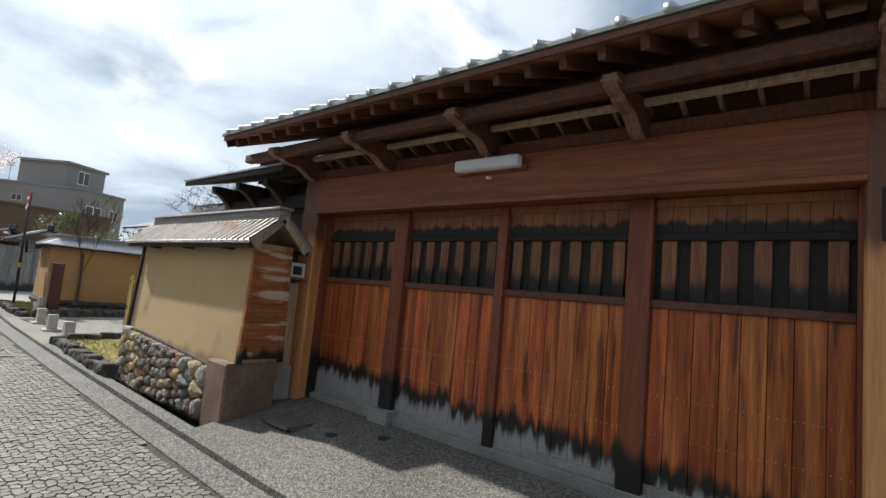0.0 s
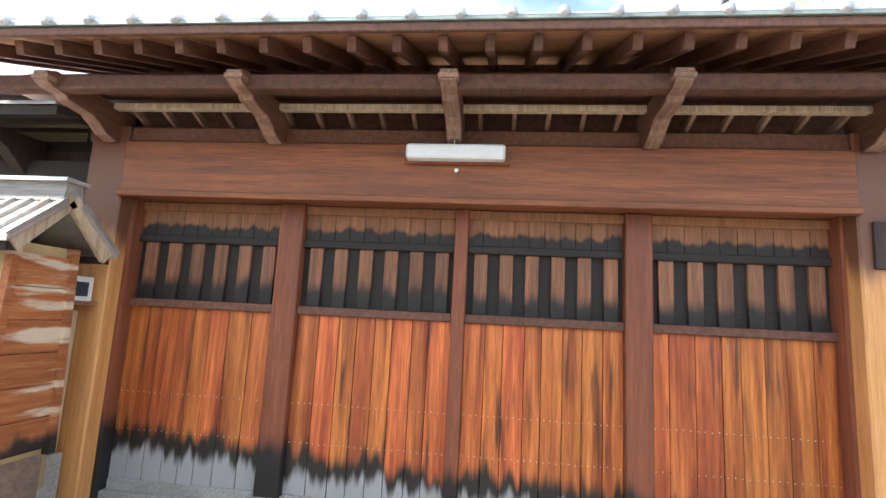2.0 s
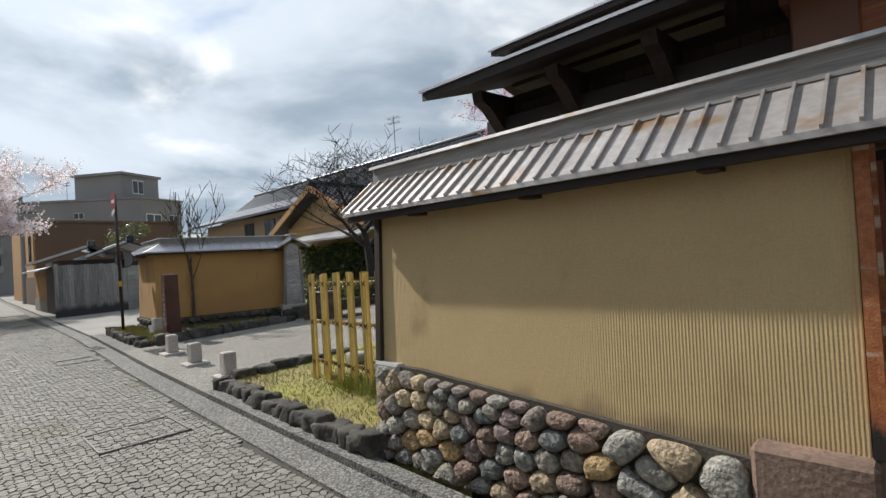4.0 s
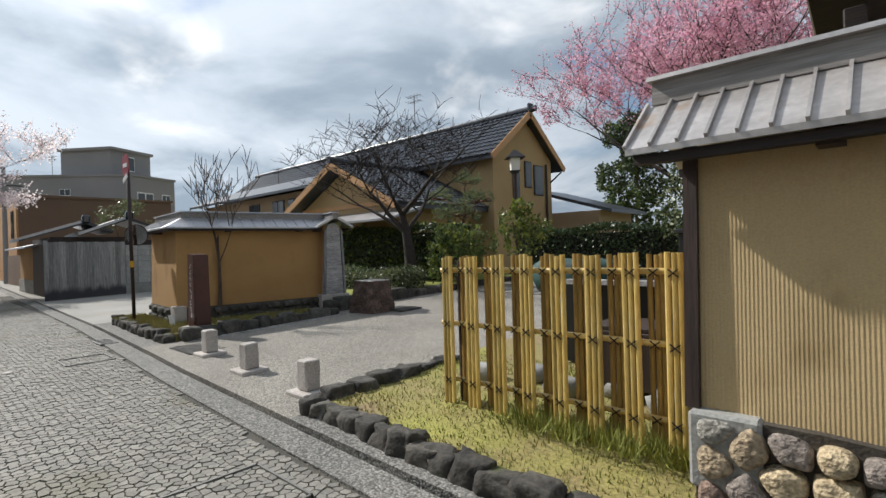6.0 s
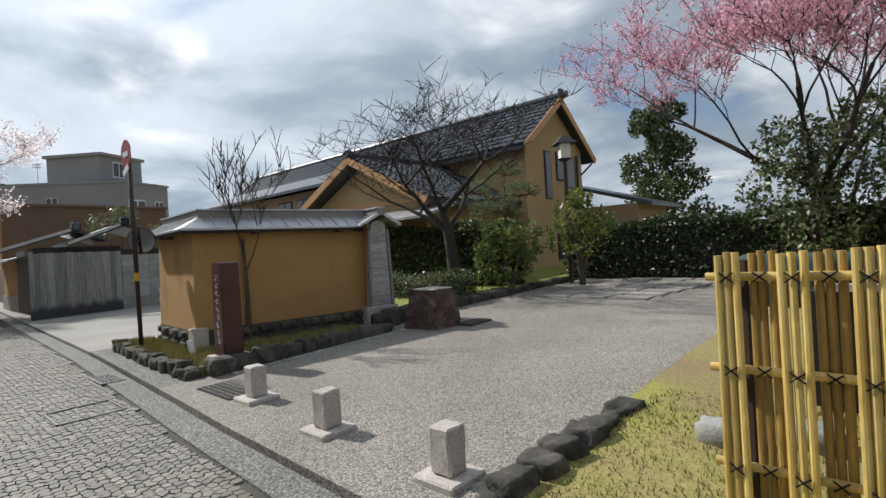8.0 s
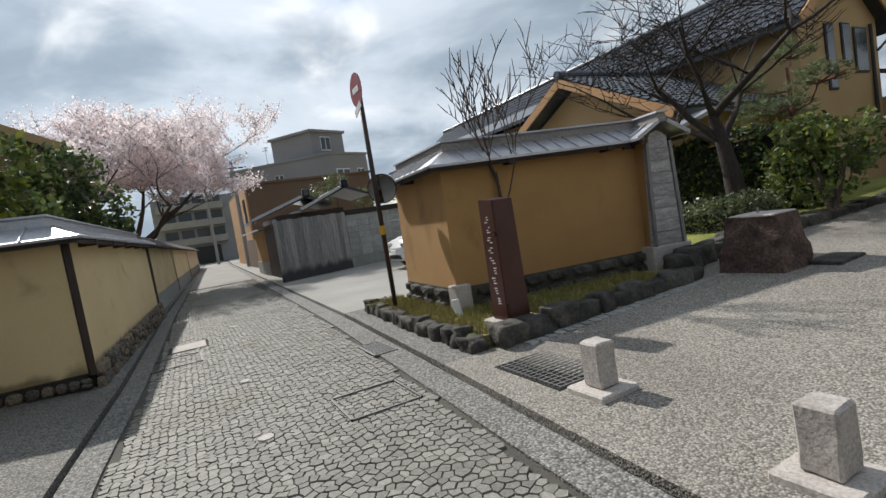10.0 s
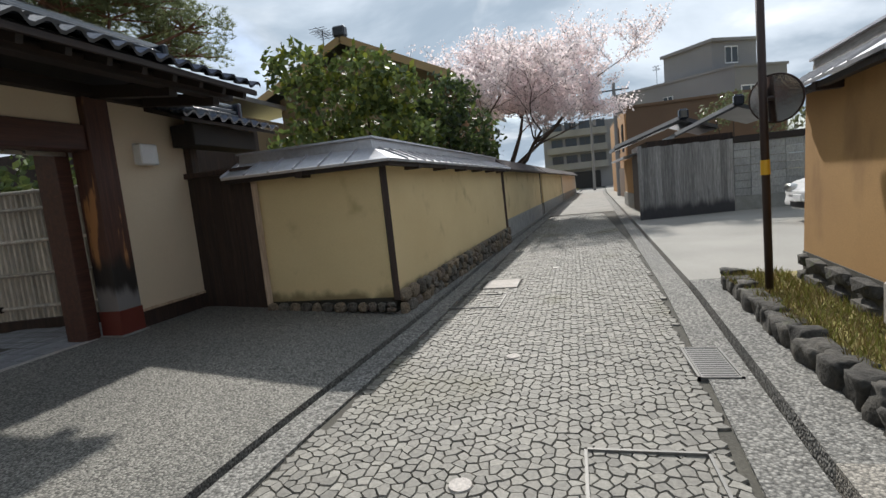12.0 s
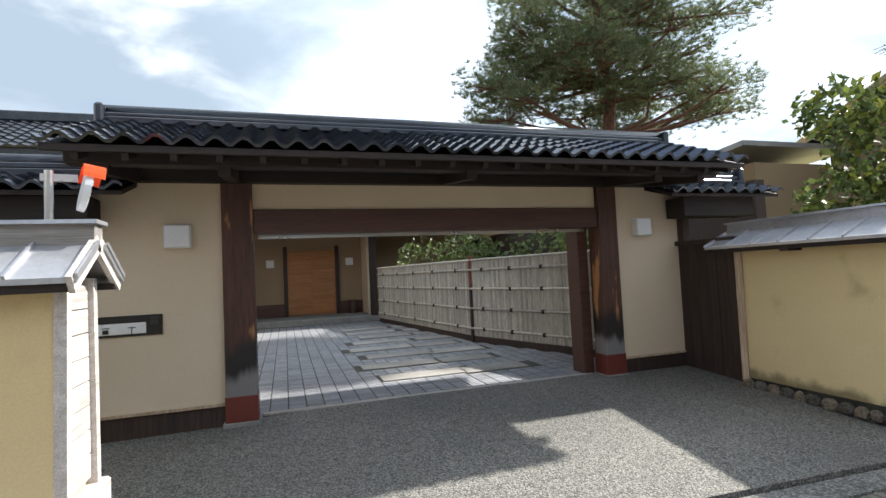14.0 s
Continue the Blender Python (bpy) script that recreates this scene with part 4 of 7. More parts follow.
part("body", box(-5.1, -4.98, 3.33, 3.55, 1.68, 1.86, 0.008), M["white"], mb)
part("lid", box(-5.12, -4.94, 3.31, 3.57, 1.66, 1.69, 0.006), M["steel"], mb)
part("window", box(-4.985, -4.975, 3.38, 3.50, 1.72, 1.82), M["glass"], mb)


# ---- roofed earthen walls ----
def sheet_roof(parent, path, z_eave, z_ridge, half, pitch, sheet_mat, lead=(0.25, 0.2), ridge_mat=None, both=True):
    """Two slopes of metal sheets with upstanding seams, and a ridge board."""
    up = (z_ridge - z_eave) / half
    for side in ((1, -1) if both else (1,)):
        a = [(side * 0.06, z_ridge - 0.06 * up), (side * half, z_eave), (side * half, z_eave - 0.03), (side * 0.06, z_ridge - 0.06 * up - 0.03)]
        slope = part("roof_slope", sweep(path, a, lead=lead), sheet_mat, parent)
        pts = [Vector(p) for p in path]
        for i, (p, q) in enumerate(zip(pts, pts[1:])):
            d = (q - p).normalized()
            s = Vector((-d.y, d.x, 0)) * side
            L = (q - p).length
            t0 = -lead[0] if i == 0 else 0.12
            t1 = L + lead[1] if i == len(pts) - 2 else L - 0.12
            k = max(1, int((t1 - t0) / pitch))
            for j in range(k + 1):
                c = p + d * (t0 + (t1 - t0) * j / k)
                part("seam", beam(c + s * 0.07 + Vector((0, 0, z_ridge - 0.06 * up + 0.006)), c + s * (half + 0.004) + Vector((0, 0, z_eave + 0.006)), 0.014, 0.026), sheet_mat, slope)
        part("eave_batten", sweep(path, [(side * (half - 0.03), z_eave - 0.03), (side * (half - 0.03), z_eave - 0.075), (side * (half - 0.10), z_eave - 0.075), (side * (half - 0.10), z_eave - 0.03)], lead=(lead[0] - 0.03, lead[1] - 0.03)), M["darkx"], parent)
    part("ridge_board", sweep(path, [(0.075, z_ridge - 0.05), (0.06, z_ridge + 0.075), (-0.06, z_ridge + 0.075), (-0.075, z_ridge - 0.05)], lead=(lead[0] - 0.02, lead[1] - 0.02)), ridge_mat or M["ridgeboard"], parent)
    part("ridge_cap", sweep(path, [(0.095, z_ridge + 0.075), (0.09, z_ridge + 0.098), (-0.09, z_ridge + 0.098), (-0.095, z_ridge + 0.075)], lead=lead), sheet_mat, parent)


def body(parent, path, z0, z1, half0, half1, material, lead=(0, 0)):
    return part("plaster_body", sweep(path, [(half0, z0), (half1, z1), (-half1, z1), (-half0, z0)], lead=lead), material, parent)


def stub_beams(parent, path, z, half, step=0.9):
    pts = [Vector(p) for p in path]
    for p, q in zip(pts, pts[1:]):
        d, L = (q - p).normalized(), (q - p).length
        s = Vector((-d.y, d.x, 0))
        k = max(1, round(L / step))
        for j in range(k):
            c = p + d * ((j + 0.5) * L / k)
            part("stub_beam", beam(c - s * half + Vector((0, 0, z)), c + s * half + Vector((0, 0, z)), 0.09, 0.075), M["dark"], parent)


# wall with the field-stone foot
W0, W1, WY = -7.95, -4.93, 3.06
ww = thing("earthen_wall", (-6.3, WY, 0.1), "yellow combed plaster wall with a seamed metal roof", "wall")
path = [(W1, WY, 0), (W0, WY, 0)]
bw = sweep([(W1, WY, 0), (W0, WY, 0)], [(0.275, 0.50), (0.20, 2.02), (-0.20, 2.02), (-0.275, 0.50)])
part("plaster_body", bw, M["plaster"], ww)
sheet_roof(ww, path, 2.02, 2.34, 0.40, 0.118, M["zinc"], (0.17, 0.27))
stub_beams(ww, path, 1.97, 0.33, 0.95)
for y, dx in ((2.80, 0.0), (3.30, 0.0)):
    part("end_post", beam((W1 + 0.03, y, 0.72), (W1 + 0.03, y + (0.05 if y < 3 else -0.05), 2.02), 0.05, 0.05), M["endboard"], ww, "bleached and stained cedar end post")
for i in range(6):
    part("end_board", box(W1 + 0.002, W1 + 0.03, 2.83 + i * 0.008, 3.28 - i * 0.008, 0.76 + i * 0.2, 0.955 + i * 0.2, 0.003), M["endboard"], ww)
part("gable_board", beam((W1 + 0.14, 2.72, 1.98), (W1 + 0.14, 3.06, 2.31), 0.03, 0.09), M["lightwood"], ww)
part("gable_board", beam((W1 + 0.14, 3.40, 1.98), (W1 + 0.14, 3.06, 2.31), 0.03, 0.09), M["lightwood"], ww)
part("far_end_post", beam((W0 - 0.03, 2.79, 0.80), (W0 - 0.03, 2.86, 2.02), 0.06, 0.06), M["dark"], ww)
part("corner_stone", box(-5.33, -4.90, 2.68, 3.28, 0.0, 0.72, 0.02), M["brownstone"], ww, "squared red-brown corner stone")
part("corner_stone", box(-7.99, -7.70, 2.72, 3.32, 0.45, 0.80, 0.015), M["greyblock"], ww, "squared grey corner stone")
part("stone_core", prism([(-7.97, 0.0), (-5.32, 0.0), (-5.32, 0.63), (-7.5, 0.785), (-7.97, 0.785)], "y", 2.752, 3.3), M["mortar"], ww)


def packed_stones(parent, at, along, out, width, top, count, seed, depth, material, bottom=0.0, name="field_stone"):
    """Rounded stones fitted to one another on an upright face: relaxed cells, inset, smoothed and domed."""
    g = np.random.default_rng(seed)
    wide = 0.8
    gx, gz = np.meshgrid(np.linspace(0, width, 120), np.linspace(bottom, max(top(0), top(width)), 50))
    grid = np.stack([gx.ravel(), gz.ravel()], 1)
    grid = grid[[z < top(x) for x, z in grid]]
    pts = grid[g.choice(len(grid), count, replace=False)].copy()
    metric = np.array([wide, 1.0])
    for _ in range(5):
        near = np.argmin((((grid[:, None] - pts[None]) * metric) ** 2).sum(2), 1)
        for k in range(count):
            if (near == k).any():
                pts[k] = grid[near == k].mean(0)
    o, a, n = Vector(at), Vector(along).normalized(), Vector(out).normalized()
    for k, c in enumerate(pts):
        cell = [np.array(q) for q in ((0, bottom), (width, bottom), (width, top(width)), (0, top(0)))]
        order = np.argsort((((pts - c) * metric) ** 2).sum(1))[1:16]
        for q in pts[order]:
            nv = (q - c) * metric ** 2
            lim = ((q * metric) ** 2 - (c * metric) ** 2).sum() / 2
            nxt = []
            for p0, p1 in zip(cell, cell[1:] + cell[:1]):
                d0, d1 = p0 @ nv - lim, p1 @ nv - lim
                if d0 <= 0:
                    nxt.append(p0)
                if d0 * d1 < 0:
                    nxt.append(p0 + (p1 - p0) * d0 / (d0 - d1))
            cell = nxt
            if len(cell) < 3:
                break
        if len(cell) < 3:
            continue
        mid = sum(cell) / len(cell)
        for _ in range(2):
            cell = [p0 * (1 - f) + p1 * f for p0, p1 in zip(cell, cell[1:] + cell[:1]) for f in (0.25, 0.75)]
        rad = min(np.linalg.norm(p - mid) for p in cell)
        keep = max(0.5, 1 - 0.0045 / max(rad, 0.02))
        tall = depth * g.uniform(0.7, 1.2)
        verts, m = [], len(cell)
        for r, (sc, h) in enumerate(((keep, 0.0), (keep * 0.97, 0.55), (keep * 0.84, 0.88), (keep * 0.55, 0.99))):
            for p in cell:
                w = mid + (p - mid) * sc
                b = noise.noise(Vector((w[0] * 17, w[1] * 17, seed + k))) * 0.02 * (r > 0)
                verts.append(o + a * float(w[0]) + Vector((0, 0, float(w[1]))) + n * (h * tall + b))
        verts.append(o + a * float(mid[0]) + Vector((0, 0, float(mid[1]))) + n * tall)
        faces = [(r * m + i, r * m + (i + 1) % m, (r + 1) * m + (i + 1) % m, (r + 1) * m + i) for r in range(3) for i in range(m)]
        faces += [(3 * m + i, 3 * m + (i + 1) % m, 4 * m) for i in range(m)]
        ob = raw(name, verts, faces, material, parent, smooth=True)
        bm = bmesh.new()
        bm.from_mesh(ob.data)
        bmesh.ops.recalc_face_normals(bm, faces=bm.faces)
        if sum(f.normal.dot(n) * f.calc_area() for f in bm.faces) < 0:
            bmesh.ops.reverse_faces(bm, faces=bm.faces)
        bm.to_mesh(ob.data)
        bm.free()


packed_stones(ww, (-7.96, 2.755, 0.0), (1, 0, 0), (0, -1, 0), 2.62, lambda x: 0.79 - 0.165 * max(0, x - 0.4) / 2.2, 78, 11, 0.085, M["cobble"], 0.04)

# ochre wall by the planting bed
yw = thing("ochre_wall", (-17.4, 4.4, 0.3), "ochre plaster wall with a pale metal roof and stone foot", "wall")
YP = [(-16.70, 6.88, 0), (-17.08, 6.96, 0), (-17.62, 4.06, 0), (-19.25, 4.18, 0)]
body(yw, YP, 0.55, 2.16, 0.24, 0.2, M["ochre"])
part("foot", sweep(YP, [(0.25, 0.1), (0.25, 0.57), (-0.25, 0.57), (-0.25, 0.1)]), M["joint"], yw)
sheet_roof(yw, YP, 2.13, 2.36, 0.42, 0.22, M["zinc_l"], (0.22, 0.25), M["ridgeboard"])
stub_beams(yw, YP, 2.07, 0.4, 1.3)
random.seed(5)
ypts = [Vector(p) for p in YP]
for p, q in zip(ypts, ypts[1:]):
    d, L = (q - p).normalized(), (q - p).length
    s = Vector((d.y, -d.x, 0)) * -1
    t = 0.0
    while t < L - 0.1:
        w = min(random.uniform(0.25, 0.5), L - t)
        for zz, hh in ((0.3, 0.2), (0.49, 0.13)):
            c = p + d * (t + w / 2)
            for sgn in (1,):
                cc = c + s * 0.235 * sgn
                part("foot_stone", rock((cc.x, cc.y, zz), (w * 0.5 if abs(d.x) > 0.7 else 0.09, w * 0.5 if abs(d.y) > 0.7 else 0.09, hh * 0.55), random.random() * 40, 1, 0.12), M["darkrock"], yw)
        t += w
part("corner_stone", box(-17.50, -17.28, 3.72, 3.94, 0.25, 0.62, 0.012), M["granite"], yw, "pale squared corner stone")
part("corner_post", beam((-19.30, 4.0, 0.55), (-19.28, 4.03, 2.1), 0.06, 0.06), M["dark"], yw)
# boarded end with its arched shutter
END = Matrix.Translation((-16.70, 6.88, 0)) @ Matrix.Rotation(radians(-101.5), 4, "Z")


def at_end(bm):
    bm.transform(END)
    return bm


sh = part("end_frame", at_end(prism([(-0.28, 0.62), (-0.20, 2.0), (-0.11, 2.18), (0.0, 2.22), (0.11, 2.18), (0.20, 2.0), (0.28, 0.62)], "y", 0.0, 0.05)), M["greywoodx"], yw, "silvered arched end boards")
for i in range(9):
    e = 0.006 * i
    part("end_board", at_end(prism([(-0.20 + e, 0.66 + i * 0.165), (-0.20 + e, 0.81 + i * 0.165), (0.20 - e, 0.81 + i * 0.165), (0.20 - e, 0.66 + i * 0.165)], "y", 0.05, 0.065 + 0.006 * (i % 2))), M["greywoodx"], sh)
for sx in (-1, 1):
    part("end_stile", at_end(beam((sx * 0.245, 0.06, 0.62), (sx * 0.19, 0.06, 2.06), 0.05, 0.05)), M["greywood"], sh)
part("end_foot", at_end(box(-0.33, 0.33, -0.3, 0.10, 0.2, 0.62, 0.01)), M["granite"], yw, "pale stone foot of the wall end")

# left wall, street corner
lw = thing("corner_wall", (-18.9, -0.5, 0.25), "pale yellow plaster wall with a grey metal roof", "wall")
LP = [(-19.05, -1.95, 0.0), (-19.02, -0.50, 0.0), (-25.65, -0.12, 0.0)]
body(lw, LP, 0.38, 1.92, 0.24, 0.2, M["plaster_l"])
part("foot", sweep(LP, [(0.2, 0.1), (0.2, 0.42), (-0.2, 0.42), (-0.2, 0.1)]), M["joint"], lw)
sheet_roof(lw, LP, 1.93, 2.13, 0.42, 0.3, M["zinc_l"], (0.3, 0.12), M["zinc_l"])
stub_beams(lw, LP, 1.87, 0.4, 1.1)
for (x, y) in ((-18.79, -1.93), (-18.79, -0.27), (-25.6, 0.11)):
    part("corner_post", beam((x, y, 0.35), (x - 0.03, y - 0.02, 1.9), 0.07, 0.07), M["dark"] if x < -20 or y > -1 else M["lightwood"], lw)
packed_stones(lw, (-18.79, -1.95, 0.0), (0.02, 1.45, 0), (1, 0, 0), 1.68, lambda x: 0.38 - 0.03 * x, 13, 8, 0.05, M["cobble_d"], 0.22)
packed_stones(lw, (-18.78, -0.24, 0.0), (-6.63, 0.38, 0), (0.06, 1, 0), 6.85, lambda x: 0.46 + 0.012 * x, 96, 9, 0.075, M["cobble_d"], 0.12)
# further left walls along the lane
for k, (xa, xb, drop) in enumerate(((-26.3, -34.5, 0.0), (-35.4, -47.0, 0.1), (-48.0, -66.0, 0.0))):
    w2 = thing("lane_wall", ((xa + xb) / 2, kerb_left(xa) - 0.3, 0.2), "pale plaster wall with dark boarded foot along the lane", "wall", "walls along the lane")
    P2 = [(xa, kerb_left(xa) - 0.32, 0), (xb, kerb_left(xb) - 0.32, 0)]
    body(w2, P2, 0.65, 1.9, 0.2, 0.18, M["plaster_l"] if k < 2 else M["beige"])
    part("foot", sweep(P2, [(0.22, 0.1), (0.22, 0.66), (-0.22, 0.66), (-0.22, 0.1)]), M["greyblock"], w2)
    part("roof_sheet", sweep(P2, [(0.42, 1.88), (0, 2.16), (-0.42, 1.88), (-0.42, 1.93), (0, 2.24), (0.42, 1.93)], lead=(0.2, 0.2)), M["dark"], w2)
    part("gate_post", box(xa + 0.12, xa + 0.42, kerb_left(xa) - 0.42, kerb_left(xa) - 0.18, 0.1, 1.95, 0.01), M["dark"], w2)
    part("foot_stone", box(xa + 0.08, xa + 0.46, kerb_left(xa) - 0.46, kerb_left(xa) - 0.14, 0.1, 0.55, 0.01), M["greyblock"], w2)

# near left wall with its boarded end
nw = thing("near_wall", (-8, -0.7, 0.2), "yellow plaster wall with a pale boarded end and metal roof", "wall")
NX, NY = -12.50, -0.72
NP = [(6, NY - 0.1, 0), (NX, NY, 0)]
body(nw, NP, 0.6, 1.82, 0.25, 0.21, M["plaster_l"])
part("foot", sweep(NP, [(0.28, 0.05), (0.28, 0.62), (-0.28, 0.62), (-0.28, 0.05)]), M["greyblock"], nw)
sheet_roof(nw, NP, 1.84, 2.07, 0.38, 0.3, M["zinc_l"], (0.2, 0.16), M["ridgeboard"])
for y in (NY - 0.22, NY + 0.22):
    part("end_post", beam((NX - 0.03, y * 1.0, 0.62), (NX - 0.03, y + (0.03 if y < NY else -0.03), 1.84), 0.06, 0.06), M["palewood"], nw)
for i in range(8):
    part("end_board", box(NX - 0.03, NX - 0.004, NY - 0.18, NY + 0.18, 0.66 + i * 0.143, 0.797 + i * 0.143, 0.003), M["palewood"], nw)
part("gable_board", beam((NX - 0.13, NY - 0.38, 1.80), (NX - 0.13, NY, 2.04), 0.03, 0.1), M["palewood"], nw)
part("gable_board", beam((NX - 0.13, NY + 0.38, 1.80), (NX - 0.13, NY, 2.04), 0.03, 0.1), M["palewood"], nw)
part("end_foot", box(NX - 0.10, NX + 0.12, NY - 0.3, NY + 0.3, 0.1, 0.62, 0.015), M["palewood"], nw)
mr = thing("traffic_mirror", (NX + 0.12, NY - 0.05, 2.3), "round traffic mirror with an orange hood", "mirror")
part("post", rod((NX + 0.10, NY, 2.12), (NX + 0.10, NY, 2.46), 0.022), M["steel"], mr)
part("arm", beam((NX + 0.14, NY, 2.42), (NX - 0.03, NY - 0.03, 2.42), 0.03, 0.04), M["steel"], mr)
mdir = Vector((-0.92, -0.40, -0.2)).normalized()
mc = Vector((NX - 0.04, NY - 0.06, 2.37))
part("dish", rod(mc, mc + mdir * 0.035, 0.135, 0.14, 28), M["white"], mr)
part("face", rod(mc + mdir * 0.036, mc + mdir * 0.040, 0.128, 0.128, 28), M["mirror"], mr)
bmh = bmesh.new()
q = mdir.to_track_quat("Z", "Y").to_matrix()
ring = []
for i in range(13):
    a = radians(20 + i * 140 / 12)
    v = q @ Vector((math.cos(a) * 0.146, math.sin(a) * 0.146, 0))
    ring.append((bmh.verts.new(mc + v - mdir * 0.02), bmh.verts.new(mc + v * 1.02 + mdir * 0.09)))
for a, b in zip(ring, ring[1:]):
    bmh.faces.new((a[0], b[0], b[1], a[1]))
bmesh.ops.solidify(bmh, geom=bmh.faces[:], thickness=0.005)
part("hood", bmh, M["orange"], mr, "orange plastic hood")


# ---- plants ----
def grow(base, seed, height, spread, levels=4, trunk=0.16, lean=(0, 0, 1), kids=3, first=0.35, droop=0.0, wiggle=0.25, ratio=0.68):
    """Limbs as tapered tubes; gives their mesh and the twig ends."""
    rng = random.Random(seed)
    verts, faces, tips, twigs = [], [], [], []

    def tube(pts, rs, n, level):
        start = len(verts)
        for i, (p, r) in enumerate(zip(pts, rs)):
            d = (pts[min(i + 1, len(pts) - 1)] - pts[max(i - 1, 0)]).normalized()
            s = d.orthogonal().normalized()
            t = d.cross(s)
            for k in range(n):
                a = 2 * math.pi * k / n
                verts.append(p + (s * math.cos(a) + t * math.sin(a)) * r)
        for i in range(len(pts) - 1):
            for k in range(n):
                a, b = start + i * n + k, start + i * n + (k + 1) % n
                (twigs if level > 2 else faces).append((a, b, b + n, a + n))

    def limb(p, d, length, r, level):
        n = 4
        pts, rs = [p.copy()], [r]
        for i in range(n):
            d = (d + Vector([rng.uniform(-1, 1) for _ in range(3)]) * (wiggle if level else wiggle * 0.35) + Vector((0, 0, -droop * level * 0.3))).normalized()
            p = p + d * length / n
            pts.append(p.copy())
            rs.append(r * (1 - 0.55 * (i + 1) / n))
        tube(pts, rs, 8 if level == 0 else (5 if level < 3 else 3), level)
        if level >= 2:
            for q in pts[1:]:
                tips.append((q, d.copy(), level))
        if level == levels:
            return
        count = kids + (1 if level == 0 else 0)
        for c in range(count):
            q = pts[rng.choice((2, 3, 4))] if level else pts[rng.choice((3, 4, 4))]
            az = 2 * math.pi * (c + rng.random() * 0.7) / count
            side = Vector((math.cos(az), math.sin(az), 0)) * spread
            nd = (d * 0.55 + side + Vector((0, 0, 0.35 - droop))).normalized()
            limb(q, nd, length * ratio * rng.uniform(0.8, 1.2) if level else height * ratio * 0.62 * rng.uniform(0.8, 1.2), max(0.009, rs[-1] * rng.uniform(0.6, 0.95)), level + 1)

    limb(Vector(base), Vector(lean).normalized(), height * first, trunk, 0)
    return verts, faces, twigs, tips


def cards(centres, size, seed, per=1, jitter=0.1, aspect=0.55, flat=0.0, tri=False):
    """Many small leaf blades, two triangles each, folded a little."""
    rng = np.random.default_rng(seed)
    c = np.repeat(np.array(centres, float).reshape(-1, 3), per, 0)
    c = c + rng.normal(0, jitter, c.shape)
    n = len(c)
    a = rng.normal(size=(n, 3))
    a[:, 2] *= 1 - flat
    a /= np.linalg.norm(a, axis=1)[:, None]
    b = np.cross(a, rng.normal(size=(n, 3)))
    b /= np.linalg.norm(b, axis=1)[:, None]
    s = size * rng.uniform(0.6, 1.3, n)[:, None]
    v = np.stack([c - a * s, c - b * s * aspect, c + a * s, c + b * s * aspect], 1).reshape(-1, 3)
    f = np.arange(n * 4).reshape(-1, 4)
    return v, f


def mass(name, v, f, material, parent, label=""):
    o = np.array(ORIGIN[parent])
    me = bpy.data.meshes.new(name)
    me.from_pydata((v - o).tolist(), [], f.tolist())
    me.update()
    return link(name, me, material, parent, label)


def tree(name, base, seed, label, bark, leaf, height, spread, trunk, leaf_size, per, jitter, levels=4, second=None, category="tree", **kw):
    t = thing(name, base, label, category)
    v, f, tw, tips = grow(base, seed, height, spread, levels, trunk, **kw)
    used = sorted({i for q in tw for i in q})
    where = {a: b for b, a in enumerate(used)}
    raw("trunk", v[:max(i for q in f for i in q) + 1], f, bark, t, smooth=True)
    tagged(raw("twig_mass", [v[i] for i in used], [tuple(where[i] for i in q) for q in tw], bark, t), kind="stuff")
    ends = [p for p, d, lv in tips if lv >= levels - 1]
    if leaf is not None and per:
        mass("crown", *cards(ends, leaf_size, seed, per, jitter), leaf, t)
    if second is not None:
        mat2, size2, per2, part_of = second
        rng = random.Random(seed + 1)
        mass("young_leaves", *cards([p for p in ends if rng.random() < part_of], size2, seed + 2, per2, jitter), mat2, t)
    return t


def clump_points(centres, seed, count, squash=0.7):
    rng = np.random.default_rng(seed)
    out = []
    for x, y, z, r in centres:
        d = rng.normal(size=(count, 3))
        d /= np.linalg.norm(d, axis=1)[:, None]
        d *= (rng.uniform(0.55, 1.05, count) ** 0.5)[:, None] * r * (1 + 0.25 * np.sin(d[:, :1] * 7 + d[:, 1:2] * 5))
        d[:, 2] *= squash
        out.append(d + (x, y, z))
    return np.concatenate(out)


def bushy(name, base, clumps, seed, label, leaf, size, count, bark=None, second=None, squash=0.75, category="tree"):
    """A leafy evergreen: limbs out to clumps of separate leaves."""
    t = thing(name, base, label, category)
    v, f = [], []
    bm = bmesh.new()
    b = Vector(base)
    for x, y, z, r in clumps:
        c = Vector((x, y, z))
        mid = b.lerp(c, 0.5) + Vector((0, 0, 0.15))
        rod(b, mid, 0.06, 0.04, 6, bm)
        rod(mid, c, 0.04, 0.015, 6, bm)
    part("trunk", bm, bark or M["bark"], t)
    pts = clump_points(clumps, seed, count, squash)
    rng = np.random.default_rng(seed)
    if second:
        pick = rng.random(len(pts)) < second[1]
        mass("crown", *cards(pts[~pick], size, seed, 1, 0.03), leaf, t)
        mass("young_leaves", *cards(pts[pick], size * 1.1, seed + 1, 1, 0.03), second[0], t)
    else:
        mass("crown", *cards(pts, size, seed, 1, 0.03), leaf, t)
    return t


